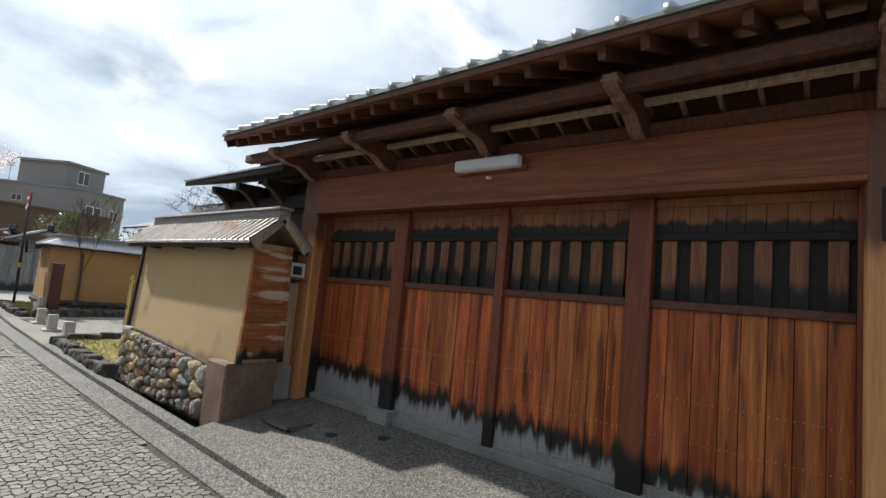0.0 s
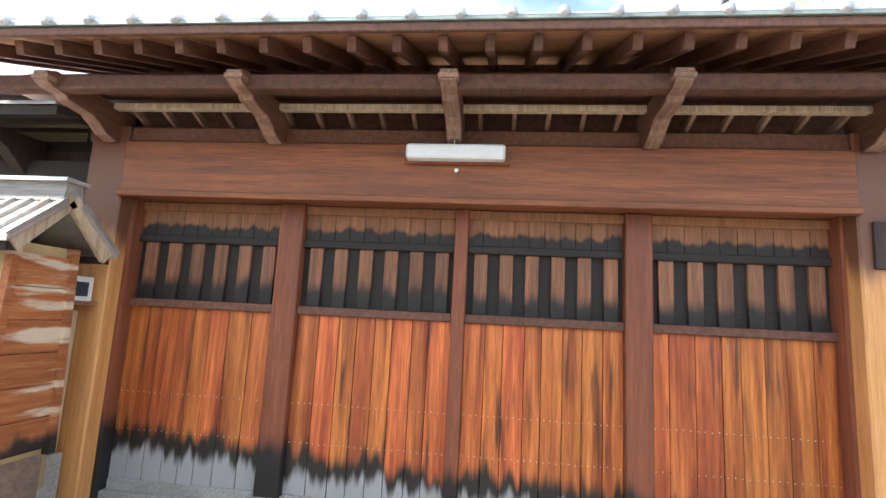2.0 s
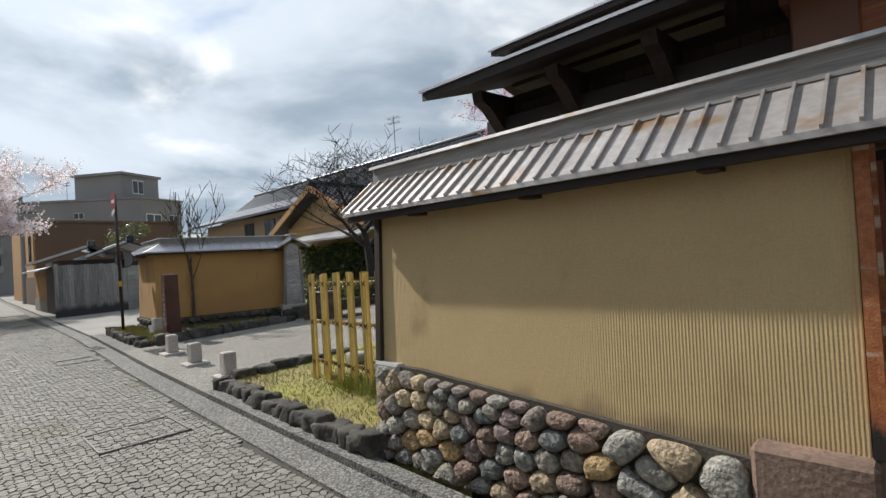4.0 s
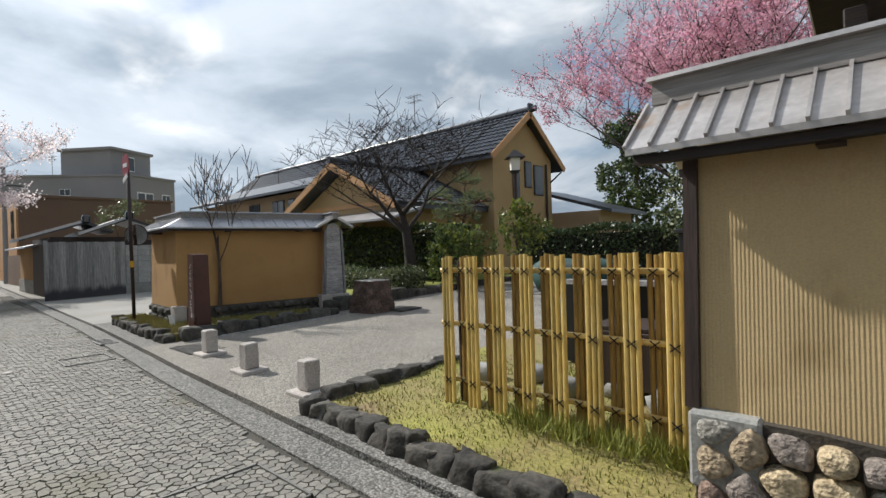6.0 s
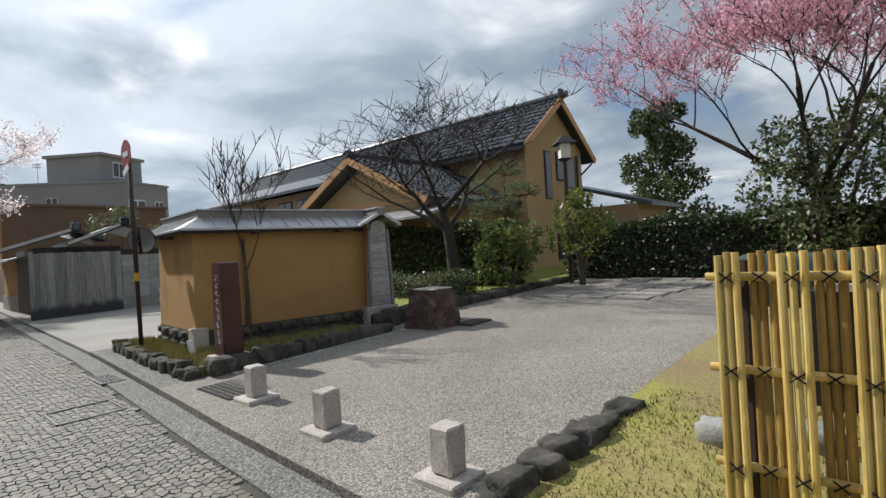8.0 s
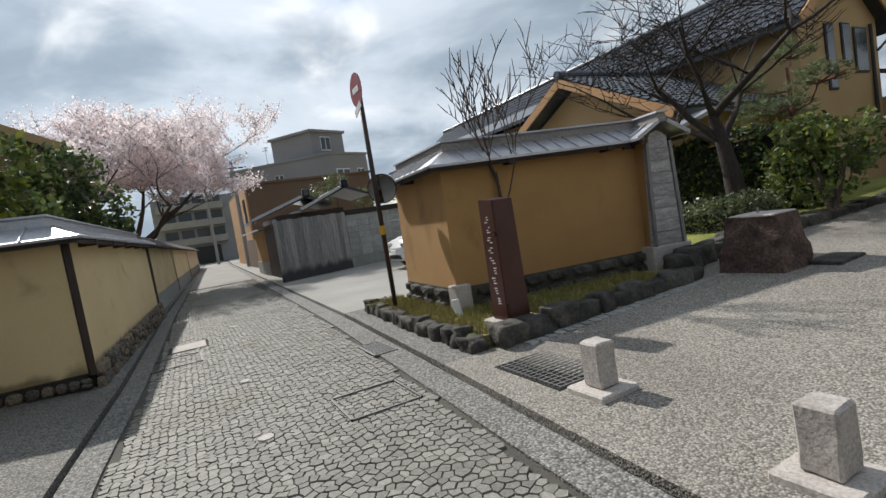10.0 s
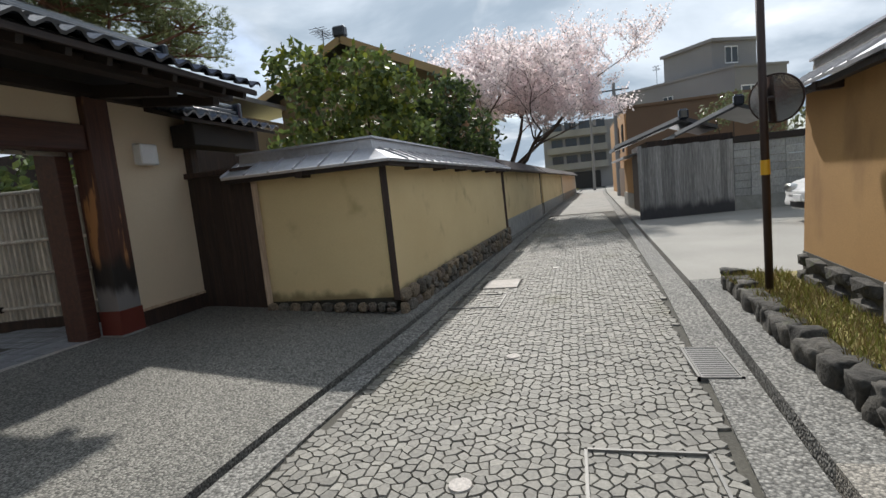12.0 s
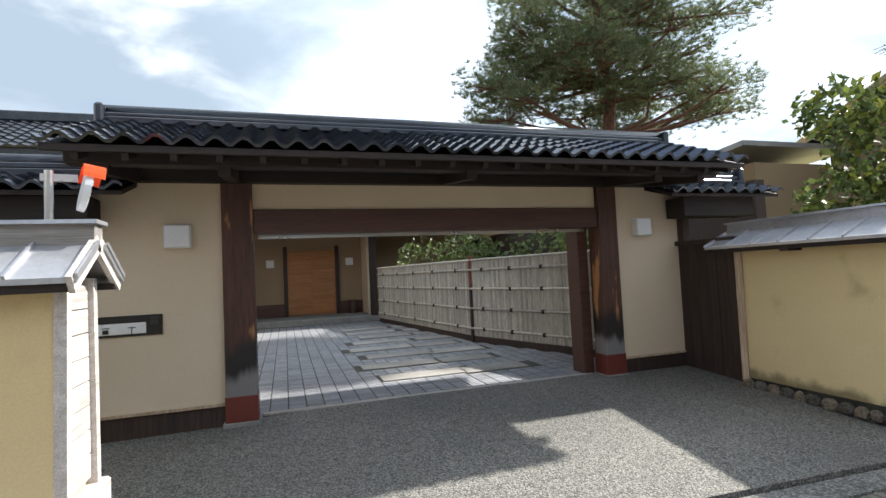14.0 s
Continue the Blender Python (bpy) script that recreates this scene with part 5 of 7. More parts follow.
def hedge(name, x0, x1, y0, y1, z0, z1, seed, label, leaf, n, size, second=None):
    t = thing(name, ((x0 + x1) / 2, (y0 + y1) / 2, z0), label, "hedge")
    # near-black box added inside the leaves as the hedge's inner shade
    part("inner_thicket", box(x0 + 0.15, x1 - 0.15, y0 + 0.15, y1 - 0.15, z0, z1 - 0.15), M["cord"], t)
    rng = np.random.default_rng(seed)
    p = rng.uniform((x0, y0, z0), (x1, y1, z1), (n, 3))
    w = rng.random(n)
    p[w < 0.42, 2] = z1 + rng.normal(0, 0.05, (w < 0.42).sum())
    p[(w >= 0.42) & (w < 0.75), 1] = y0 + rng.normal(0, 0.06, ((w >= 0.42) & (w < 0.75)).sum())
    p[(w >= 0.75) & (w < 0.9), 0] = x1 + rng.normal(0, 0.06, ((w >= 0.75) & (w < 0.9)).sum())
    p[:, 2] += 0.07 * np.sin(p[:, 0] * 2.3 + seed)
    mass("leaves", *cards(p, size, seed, 1, 0.02), leaf, t)
    if second:
        q = p[rng.random(n) < second[1]]
        q[:, 2] += 0.04
        mass("young_leaves", *cards(q, size, seed + 3, 1, 0.04), second[0], t)
    return t


def tufts(name, n, xf, seed, material, h, label):
    """Grass: separate thin blades."""
    rng = np.random.default_rng(seed)
    p = np.array([xf(rng) for _ in range(n)])
    d = rng.normal(0, 0.35, (n, 2)) * h
    a = rng.uniform(0, math.pi, n)
    w = 0.004 + 0.004 * rng.random(n)
    s = np.stack([np.cos(a) * w, np.sin(a) * w, np.zeros(n)], 1)
    top = p + np.stack([d[:, 0], d[:, 1], h * rng.uniform(0.5, 1.2, n)], 1)
    v = np.stack([p - s, p + s, top], 1).reshape(-1, 3)
    me = bpy.data.meshes.new(name)
    me.from_pydata(v.tolist(), [], np.arange(n * 3).reshape(-1, 3).tolist())
    me.update()
    return tagged(link(name, me, material), label, "grass", kind="stuff")


# ---- tiled gate ----
A = -2.92
g2 = thing("tiled_gate", (-15.5, A, 0.34), "beige rendered gateway under a glazed black tile roof", "gate")
for x0, x1, z1 in ((-13.06, -10.2, 2.80), (-18.95, -17.84, 2.80)):
    part("wall_panel", box(x0, x1, A - 0.14, A, 0.55, z1), M["beige"], g2)
    part("wall_foot", box(x0, x1, A - 0.16, A - 0.01, 0.15, 0.53, 0.006), M["dark"], g2)
    part("foot_trim", box(x0, x1, A - 0.03, A + 0.02, 0.53, 0.56, 0.004), M["lightwood"], g2)
part("over_panel", box(-17.56, -13.36, A - 0.14, A - 0.02, 2.52, 2.80), M["beige"], g2)
part("lintel", box(-17.56, -13.36, A - 0.18, A + 0.03, 2.27, 2.525, 0.008), M["maroon"], g2)
part("door_track", box(-17.5, -13.4, A - 0.24, A - 0.19, 2.235, 2.275), M["steel"], g2)
overlay(M["burn"], (0.42, 0.20, 0.075), noise_mask(0.9, (5, 5, 0.9)), 0.57, 0.62)
overlay(M["burn"], (0.015, 0.012, 0.011), height_mask(0.5, 1.0, (6, 6, 0.8)), 1.50, 1.32)
overlay(M["burn"], (0.20, 0.19, 0.19), height_mask(0.4, 1.0, (6, 6, 0.8)), 1.12, 0.98)
for x0, x1 in ((-13.36, -13.06), (-17.84, -17.56)):
    p = part("gate_post", box(x0, x1, A - 0.20, A + 0.06, 0.34, 2.80, 0.008), M["burn"], g2, "worn dark post with bare streaks")
    part("cap", box(x0 - 0.006, x1 + 0.006, A - 0.206, A + 0.066, 0.36, 0.62, 0.004), M["redcap"], p, "dark red metal shoe")
    part("base_stone", box(x0 - 0.03, x1 + 0.03, A - 0.23, A + 0.09, 0.2, 0.365, 0.008), M["greyblock"], p)
part("inner_post", box(-17.55, -17.40, A - 0.5, A - 0.22, 0.34, 2.3, 0.006), M["maroon"], g2)
part("top_beam", box(-18.4, -12.2, A - 0.12, A + 0.10, 2.80, 2.92, 0.006), M["darkx"], g2)


def tiled_roof(parent, x0, x1, y_ridge, z_ridge, y_eave, z_eave, back, pitch, tile_mat, course=0.24, ridge_h=0.22):
    """Slopes of curved tiles: rows of S-shaped pans laid in steps, with a built-up ridge."""
    name = "tile"
    for ye, ze in ((y_eave, z_eave), back):
        run, rise = ye - y_ridge, ze - z_ridge
        length = math.hypot(run, rise)
        rows = max(2, round(length / course))
        cols = max(2, round(abs(x1 - x0) / pitch))
        p = abs(x1 - x0) / cols
        me = bpy.data.meshes.new(name)
        w, vv, ff = 7, [], []
        d = Vector((0, run / length, rise / length))
        nrm = Vector((0, -d.z, d.y)) if d.y > 0 else Vector((0, d.z, -d.y))
        L = length / rows * 1.08
        for k, (t, lift) in enumerate(((0, 0.0), (L, 0.028), (L, 0.0))):
            for j in range(w):
                u = j / (w - 1)
                h = 0.032 * math.sin(2 * math.pi * u) + lift
                vv.append(Vector((p * u * 1.02, 0, 0)) + d * t + nrm * h)
        for k in range(2):
            for j in range(w - 1):
                f = (k * w + j, k * w + j + 1, (k + 1) * w + j + 1, (k + 1) * w + j)
                ff.append(f if d.y < 0 else f[::-1])
        me.from_pydata([tuple(v) for v in vv], [], ff)
        me.materials.append(tile_mat)
        for r in range(rows):
            for c in range(cols):
                ob = new("tile", me)
                ob.parent = parent
                ob.location = Vector((x0 + c * p, y_ridge, z_ridge + 0.02)) + d * (r * length / rows) - ORIGIN[parent]
                ORIGIN[ob] = ORIGIN[parent]
    part("ridge_course", box(x0 + 0.1, x1 - 0.1, y_ridge - 0.13, y_ridge + 0.13, z_ridge - 0.02, z_ridge + ridge_h * 0.35, 0.01), tile_mat, parent)
    part("ridge_course", box(x0 + 0.1, x1 - 0.1, y_ridge - 0.11, y_ridge + 0.11, z_ridge + ridge_h * 0.37, z_ridge + ridge_h * 0.68, 0.01), tile_mat, parent)
    part("ridge_cap", rod((x0 + 0.08, y_ridge, z_ridge + ridge_h * 0.78), (x1 - 0.08, y_ridge, z_ridge + ridge_h * 0.78), 0.085, n=12), tile_mat, parent, smooth=True)
    for x in (x0 + 0.07, x1 - 0.07):
        part("ridge_end", box(x - 0.04, x + 0.04, y_ridge - 0.15, y_ridge + 0.15, z_ridge - 0.06, z_ridge + ridge_h * 1.3, 0.02), tile_mat, parent)


RX0, RX1 = -18.62, -12.0
r2 = part("roof", prism([(-1.62, 2.80), (-1.62, 2.84), (A + 0.1, 3.34), (-4.3, 2.84), (-4.3, 2.80), (A + 0.1, 3.27)], "x", RX0, RX1), M["darkx"], g2, "dark boarded eave under black tiles")
part("eave_board", box(RX0, RX1, -1.635, -1.60, 2.79, 2.845, 0.004), M["darkx"], r2)
x = RX0 + 0.15
while x < RX1:
    part("rafter", beam((x, -1.66, 2.775), (x, A, 3.22), 0.05, 0.07), M["darkx"], r2)
    x += 0.33
for x in (-18.3, -17.7, -15.45, -13.2, -12.3):
    part("arm", beam((x, A, 2.86), (x, -1.9, 2.74), 0.10, 0.12), M["darkx"], r2)
part("purlin", box(RX0 + 0.05, RX1 - 0.05, -2.02, -1.88, 2.76, 2.86, 0.006), M["darkx"], r2)
tiled_roof(r2, RX0 - 0.02, RX1 + 0.02, A + 0.1, 3.35, -1.58, 2.86, (-4.34, 2.86), 0.208, M["tile"], 0.2, 0.13)
for x0, x1 in ((-20.15, -18.35), (-12.3, -9.9)):
    lo = thing("low_tiled_roof", ((x0 + x1) / 2, A - 0.1, 2.5), "low black tile roof over the side wall", "roof", "low roofs")
    part("eave", prism([(-2.42, 2.60), (-2.42, 2.64), (-3.05, 2.86), (-3.7, 2.64), (-3.7, 2.60), (-3.05, 2.80)], "x", x0, x1), M["darkx"], lo)
    # near-black box fills the hollow under the eave as painted shade
    part("soffit_box", box(x0 + 0.3, x1 - 0.3 if x0 < -19 else x1, -2.88, -2.55, 2.36, 2.62, 0.01), M["near_black"], lo)
    tiled_roof(lo, x0 - 0.02, x1 + 0.02, -3.05, 2.87, -2.38, 2.65, (-3.74, 2.65), 0.208, M["tile"], 0.2, 0.18)
for x in (-12.66, -18.22):
    wl2 = thing("wall_lamp", (x, A, 2.18), "square white wall lamp", "lamp", "wall lamps")
    part("backplate", box(x - 0.11, x + 0.11, A, A + 0.02, 2.15, 2.38), M["white"], wl2)
    part("diffuser", box(x - 0.12, x + 0.12, A + 0.02, A + 0.12, 2.14, 2.37, 0.012), M["white"], wl2, "opal white cover")
npl = thing("name_plate", (-12.2, A, 1.3), "white name plate in a black letter slot", "sign")
part("frame", box(-12.50, -11.85, A, A + 0.02, 1.30, 1.50, 0.004), M["black"], npl)
part("plate", box(-12.36, -11.9, A + 0.02, A + 0.03, 1.325, 1.43, 0.003), M["whitepaint"], npl)
for (x, z, w, h2) in ((-12.24, 1.385, 0.07, 0.008), (-12.24, 1.36, 0.008, 0.07), (-12.02, 1.39, 0.06, 0.008), (-12.02, 1.355, 0.05, 0.04)):
    part("stroke", box(x - w / 2, x + w / 2, A + 0.03, A + 0.033, z - h2 / 2, z + h2 / 2), M["black"], npl)
part("bell", box(-12.48, -12.40, A + 0.02, A + 0.04, 1.40, 1.48, 0.004), M["iron"], npl)
# boarded side gate between gateway and corner wall
sg = thing("boarded_side_gate", (-18.85, -2.45, 0.3), "dark weathered board gate beside the plaster wall", "gate")
for i in range(6):
    part("board", box(-18.88, -18.855 + 0.004 * (i % 2), -2.92 + i * 0.155, -2.768 + i * 0.155, 0.3, 1.99, 0.003), M["dark"], sg)
part("top_rail", box(-18.93, -18.80, -2.93, -1.96, 1.985, 2.05, 0.005), M["dark"], sg)
part("backing", box(-18.95, -18.89, -2.93, -1.96, 0.25, 1.98), M["near_black"], sg)
part("corner_post", box(-18.98, -18.86, A - 0.02, A + 0.10, 0.3, 2.62, 0.006), M["dark"], sg)

# courtyard behind the gateway
CZ = 0.35
tagged(part("courtyard_floor", box(-19.5, -11.0, -15.2, A - 0.16, 0.1, CZ - 0.012), M["joint"]), "mortar bed of the paved courtyard", "floor", **S)
yard_pave = thing("courtyard_paving", (-15.5, -7, CZ - 0.012), "grey brick pavers with flat stone slabs", "paving", kind="structure")
tile_me = bpy.data.meshes.new("paver")
bmp = box(0, 0.184, 0, 0.086, 0, 0.012, 0.003)
bmp.to_mesh(tile_me)
bmp.free()
tile_me.materials.append(M["brickpaver"])
slabs = []
random.seed(21)
for i in range(8):
    yy = -4.0 - i * 0.95
    xa = -15.0 - i * 0.06 + random.uniform(-0.2, 0.2)
    slabs += [(xa - 1.9, xa - 1.0 + random.uniform(-.2, .2), yy - 0.42, yy), (xa - 0.96, xa + 0.25, yy - 0.42 - 0.05, yy - 0.06)]
for x0, x1, y0, y1 in slabs:
    part("slab", box(x0, x1, y0, y1, CZ - 0.012, CZ + 0.008, 0.004), M["slab"], yard_pave)
restv, restf, count = [], [], 0
fence_x = lerp_line([(-12.8, -16.45), (-6.9, -17.3), (-3.1, -18.6)])
yy = A - 0.30
while yy > -13.2:
    xx = -18.6
    while xx < -11.5:
        cx, cy = xx + 0.097, yy + 0.046
        if cx > fence_x(yy) + 0.05 and not any(a - 0.1 < cx < b + 0.1 and c - 0.05 < cy < d + 0.05 for a, b, c, d in slabs):
            if count < 300 and yy > -3.9:
                ob = new("paver", tile_me)
                ob.parent = yard_pave
                ob.location = Vector((xx, yy, CZ - 0.012)) - ORIGIN[yard_pave]
                count += 1
            else:
                s = len(restv)
                restv += [(xx, yy, CZ), (xx + 0.184, yy, CZ), (xx + 0.184, yy + 0.086, CZ), (xx, yy + 0.086, CZ)]
                restf.append((s, s + 1, s + 2, s + 3))
        xx += 0.198
    yy -= 0.1
tagged(raw("pavers_beyond", restv, restf, M["brickpaver"], yard_pave), kind="stuff")
solo("threshold_strip", box(-17.5, -13.4, A - 0.26, A - 0.18, 0.3, CZ + 0.006, 0.004), M["granite"], "pale stone threshold strip of the gateway", "threshold", kind="structure")
bfn = thing("bamboo_screen_fence", (-17.3, -8, CZ), "grey split-bamboo screen with tied rails", "fence")
for (xa, ya), (xb, yb), n in (((-16.45, -12.75), (-17.3, -6.9), 92), ((-17.3, -6.9), (-18.55, -3.2), 62)):
    p, q = Vector((xa, ya, 0)), Vector((xb, yb, 0))
    d = (q - p).normalized()
    s = Vector((-d.y, d.x, 0))
    s = s if s.x > 0 else -s
    bm = bmesh.new()
    for i in range(n):
        c = p.lerp(q, (i + 0.5) / n)
        rod((c.x, c.y, CZ + 0.12), (c.x, c.y, 1.98 + 0.01 * (i % 3)), 0.033, 0.033, 6, bm)
    tagged(part("split_bamboo", bm, M["bamboo_g"], bfn), kind="stuff")
    for z in (0.62, 1.02, 1.42, 1.80, 2.0):
        part("rail", rod(p + s * 0.045 + Vector((0, 0, z)), q + s * 0.045 + Vector((0, 0, z)), 0.022, n=8), M["bamboo_g"], bfn)
        if z < 1.9:
            for i in range(5):
                c = p.lerp(q, (i + 0.5) / 5) + s * 0.05
                part("tie", box(c.x - 0.03, c.x + 0.03, c.y - 0.03, c.y + 0.03, z - 0.035, z + 0.035, 0.01), M["cord"], bfn)
    part("fence_post", box(xb - 0.05, xb + 0.05, yb - 0.05, yb + 0.05, CZ - 0.05, 2.08, 0.006), M["redwood"], bfn)
    part("foot_board", beam(p + Vector((0, 0, CZ + 0.05)), q + Vector((0, 0, CZ + 0.05)), 0.05, 0.12), M["dark"], bfn)
ih = thing("entrance_house", (-15, -16, CZ), "shaded entrance front with amber sliding doors", "house")
part("wall", box(-22, -9, -15.5, -15.2, 0.2, 4.2), M["housewall_d"], ih)
part("step", box(-20, -9, -15.2, -13.4, 0.2, 0.52, 0.02), M["greyblock"], ih)
dr = part("door", box(-15.35, -13.75, -15.2, -15.14, 0.55, 2.75), M["doorwood"], ih, "amber slatted sliding doors")
for i in range(14):
    for xa in (-15.30, -14.53):
        part("slat", box(xa, xa + 0.72, -15.14, -15.115, 0.62 + i * 0.15, 0.745 + i * 0.15, 0.003), M["doorwood"], dr)
part("door_frame", box(-15.48, -15.35, -15.2, -15.08, 0.5, 2.9), M["dark"], ih)
part("door_frame", box(-13.75, -13.62, -15.2, -15.08, 0.5, 2.9), M["dark"], ih)
part("dado", box(-13.62, -11, -15.2, -15.15, 0.52, 0.95), M["maroon"], ih)
part("dado", box(-16.6, -15.48, -15.2, -15.15, 0.52, 0.95), M["maroon"], ih)
part("porch_roof", prism([(-12.6, 3.15), (-12.6, 3.3), (-15.6, 4.3), (-15.6, 4.1)], "x", -22, -9), M["darkx"], ih)
part("porch_post", box(-16.5, -16.3, -13.6, -13.4, 0.5, 3.3), M["dark"], ih)
part("wing_wall", box(-16.4, -16.28, -15.2, -13.9, 0.5, 3.2), M["beige"], ih)
for x in (-15.85, -13.2):
    part("lamp", box(x - 0.13, x + 0.13, -15.2, -15.1, 2.2, 2.46, 0.01), M["white"], ih)
vs = thing("umbrella_jar", (-15.9, -14.9, 0.52), "dark patterned ceramic jar on the step", "jar")
bm = bmesh.new()
for z0, z1, ra, rb in ((0.52, 0.7, 0.10, 0.14), (0.7, 0.9, 0.14, 0.12), (0.9, 0.98, 0.12, 0.15)):
    rod((-15.9, -14.9, z0), (-15.9, -14.9, z1), ra, rb, 14, bm)
part("body", bm, M["lava"], vs)
tagged(part("wall_courtyard_left", box(-11.2, -11.0, -15.2, A - 0.15, 0.2, 3.0), M["housewall_d"]), "plain wall closing the courtyard", "wall", **S)
# added wall blocks bright sky over the screen, in place of dark trees and eaves
tagged(part("wall_courtyard_right", box(-20.9, -20.7, -15.2, A - 0.3, 0.2, 3.0), M["dark"]), "dark wall added behind the bamboo screen to block the sky", "wall", **S)
bushy("garden_shrub", (-18.3, -11.0, 0.3), [(-17.6, -11.5, 2.2, 0.7), (-18.6, -10.5, 2.4, 0.7), (-18.4, -9.0, 2.1, 0.6), (-19.2, -7.5, 2.1, 0.7), (-19.3, -5.8, 2.2, 0.6)], 31, "green shrubs behind the bamboo screen", M["leaf"], 0.07, 420, category="shrub")


# ---- houses and buildings ----
def window(parent, x0, x1, y0, y1, z0, z1, bars=1):
    """A framed pane standing proud of a wall; the thin axis is the wall's normal."""
    w = part("window", box(x0, x1, y0, y1, z0, z1, 0.01), M["iron"], parent, "dark framed window")
    e = 0.06
    if abs(x1 - x0) < abs(y1 - y0):
        step = (y1 - y0) / (bars + 1)
        for k in range(bars + 1):
            part("pane", box(x0 - 0.01, x1 + 0.012, y0 + k * step + e, y0 + (k + 1) * step - e, z0 + e, z1 - e), M["glass"], w)
    else:
        step = (x1 - x0) / (bars + 1)
        for k in range(bars + 1):
            part("pane", box(x0 + k * step + e, x0 + (k + 1) * step - e, y0 - 0.012, y1 + 0.01, z0 + e, z1 - e), M["glass"], w)
    return w


def far_tiles(parent, p, along, down, cols, rows, material, name="roof_tiles"):
    """Stepped rows of far tiles joined in one sheet with raised rolls."""
    v, f = [], []
    a, d = Vector(along), Vector(down)
    up = a.cross(d).normalized()
    up = up if up.z > 0 else -up
    for r in range(rows):
        for c in range(cols):
            s = len(v)
            for (u, t, h) in ((0, 0, 0), (0.5, 0, 0.05), (1, 0, 0), (0, 1.05, 0.04), (0.5, 1.05, 0.09), (1, 1.05, 0.04), (0, 1.05, 0.0), (1, 1.05, 0.0)):
                v.append(Vector(p) + a * ((c + u) / cols) + d * ((r + t) / rows) + up * h)
            f += [(s, s + 1, s + 4, s + 3), (s + 1, s + 2, s + 5, s + 4), (s + 3, s + 4, s + 7, s + 6), (s + 4, s + 5, s + 7)]
    return tagged(raw(name, v, f, material, parent), kind="stuff")


hs = thing("tan_house", (-26, 19.3, 0.4), "two-storey tan house with a black tile gable roof", "house")
HY, HZ, HE, HW, HX = 19.3, 7.55, 5.75, 2.35, -19.6
part("wall", prism([(HY - HW, 0.3), (HY - HW, HE + 0.05), (HY, HZ - 0.25), (HY + HW, HE + 0.05), (HY + HW, 0.3)], "x", -44, HX), M["housewall"], hs)
part("roof", prism([(HY - HW - 0.6, HE - 0.45), (HY, HZ), (HY + HW + 0.6, HE - 0.45), (HY + HW + 0.6, HE - 0.6), (HY, HZ - 0.16), (HY - HW - 0.6, HE - 0.6)], "x", -44.5, HX + 0.4), M["tile_far"], hs)
far_tiles(hs, (HX + 0.38, HY, HZ + 0.02), (-25, 0, 0), (0, -HW - 0.65, HE - 0.45 - HZ), 90, 10, M["tile_far"])
for sgn in (-1, 1):
    part("barge_board", beam((HX + 0.41, HY, HZ - 0.1), (HX + 0.41, HY + sgn * (HW + 0.6), HE - 0.55), 0.05, 0.26), M["timber_trim"], hs)
part("ridge", rod((-44.5, HY, HZ + 0.09), (HX + 0.7, HY, HZ + 0.09), 0.14, n=10), M["tile_far"], hs)
part("ridge_end", box(HX + 0.34, HX + 0.5, HY - 0.16, HY + 0.16, HZ - 0.05, HZ + 0.35, 0.04), M["tile_far"], hs)
window(hs, HX, HX + 0.05, HY - 0.95, HY - 0.45, 3.4, 5.35, 0)
window(hs, HX, HX + 0.05, HY + 0.0, HY + 0.55, 4.2, 5.4, 0)
window(hs, HX, HX + 0.05, HY + 0.75, HY + 1.55, 3.9, 5.3, 0)
window(hs, HX, HX + 0.05, HY - 0.2, HY + 1.1, 0.9, 2.0, 1)
part("downpipe", rod((HX + 0.08, HY + 1.78, 2.6), (HX + 0.08, HY + 1.78, 5.4), 0.05), M["iron"], hs)
part("downpipe", rod((HX + 0.3, HY + HW + 0.45, 5.1), (HX + 0.04, HY + HW - 0.1, 4.6), 0.04), M["iron"], hs)
for x in (-26.0, -29.5, -31.2, -35):
    window(hs, x, x + 1.3, HY - HW - 0.05, HY - HW, 3.9, 5.0, 1)
part("rear_wing", box(-21.0, -17.2, HY + HW, HY + 6, 0.3, 3.1), M["housewall_d"], hs)
part("rear_roof", prism([(-21.0, 4.3), (-21.0, 4.45), (-16.6, 3.1), (-16.6, 2.95)], "y", HY + HW, HY + 6.4), M["tile_far"], hs)
an = thing("annex_house", (-23.7, 14, 0.4), "single-storey ochre annex with a tiled gable", "house")
AX, AZ, AE, AW = -23.7, 5.1, 3.2, 3.8
part("wall", prism([(AX - AW + 0.7, 0.3), (AX - AW + 0.7, AE + 0.15), (AX, AZ - 0.3), (AX + AW - 0.7, AE + 0.15), (AX + AW - 0.7, 0.3)], "y", 12.4, 17.3), M["housewall"], an)
part("roof", prism([(AX - AW, AE), (AX, AZ), (AX + AW, AE), (AX + AW, AE - 0.16), (AX, AZ - 0.17), (AX - AW, AE - 0.16)], "y", 11.75, 17.4), M["tile_far"], an)
far_tiles(an, (AX, 11.75, AZ + 0.02), (0, 5.6, 0), (AW + 0.02, 0, AE - AZ), 22, 15, M["tile_far"])
far_tiles(an, (AX, 11.75, AZ + 0.02), (0, 5.6, 0), (-AW - 0.02, 0, AE - AZ), 22, 15, M["tile_far"])
for sgn in (-1, 1):
    part("barge_board", beam((AX, 11.74, AZ - 0.14), (AX + sgn * AW, 11.74, AE - 0.1), 0.05, 0.24), M["timber_trim"], an)
part("ridge", rod((AX, 11.7, AZ + 0.1), (AX, 17.4, AZ + 0.1), 0.13, n=10), M["tile_far"], an)
part("tie_beam", box(AX - AW + 0.8, AX + AW - 0.8, 12.33, 12.4, AE + 0.05, AE + 0.22), M["timber_trim"], an)
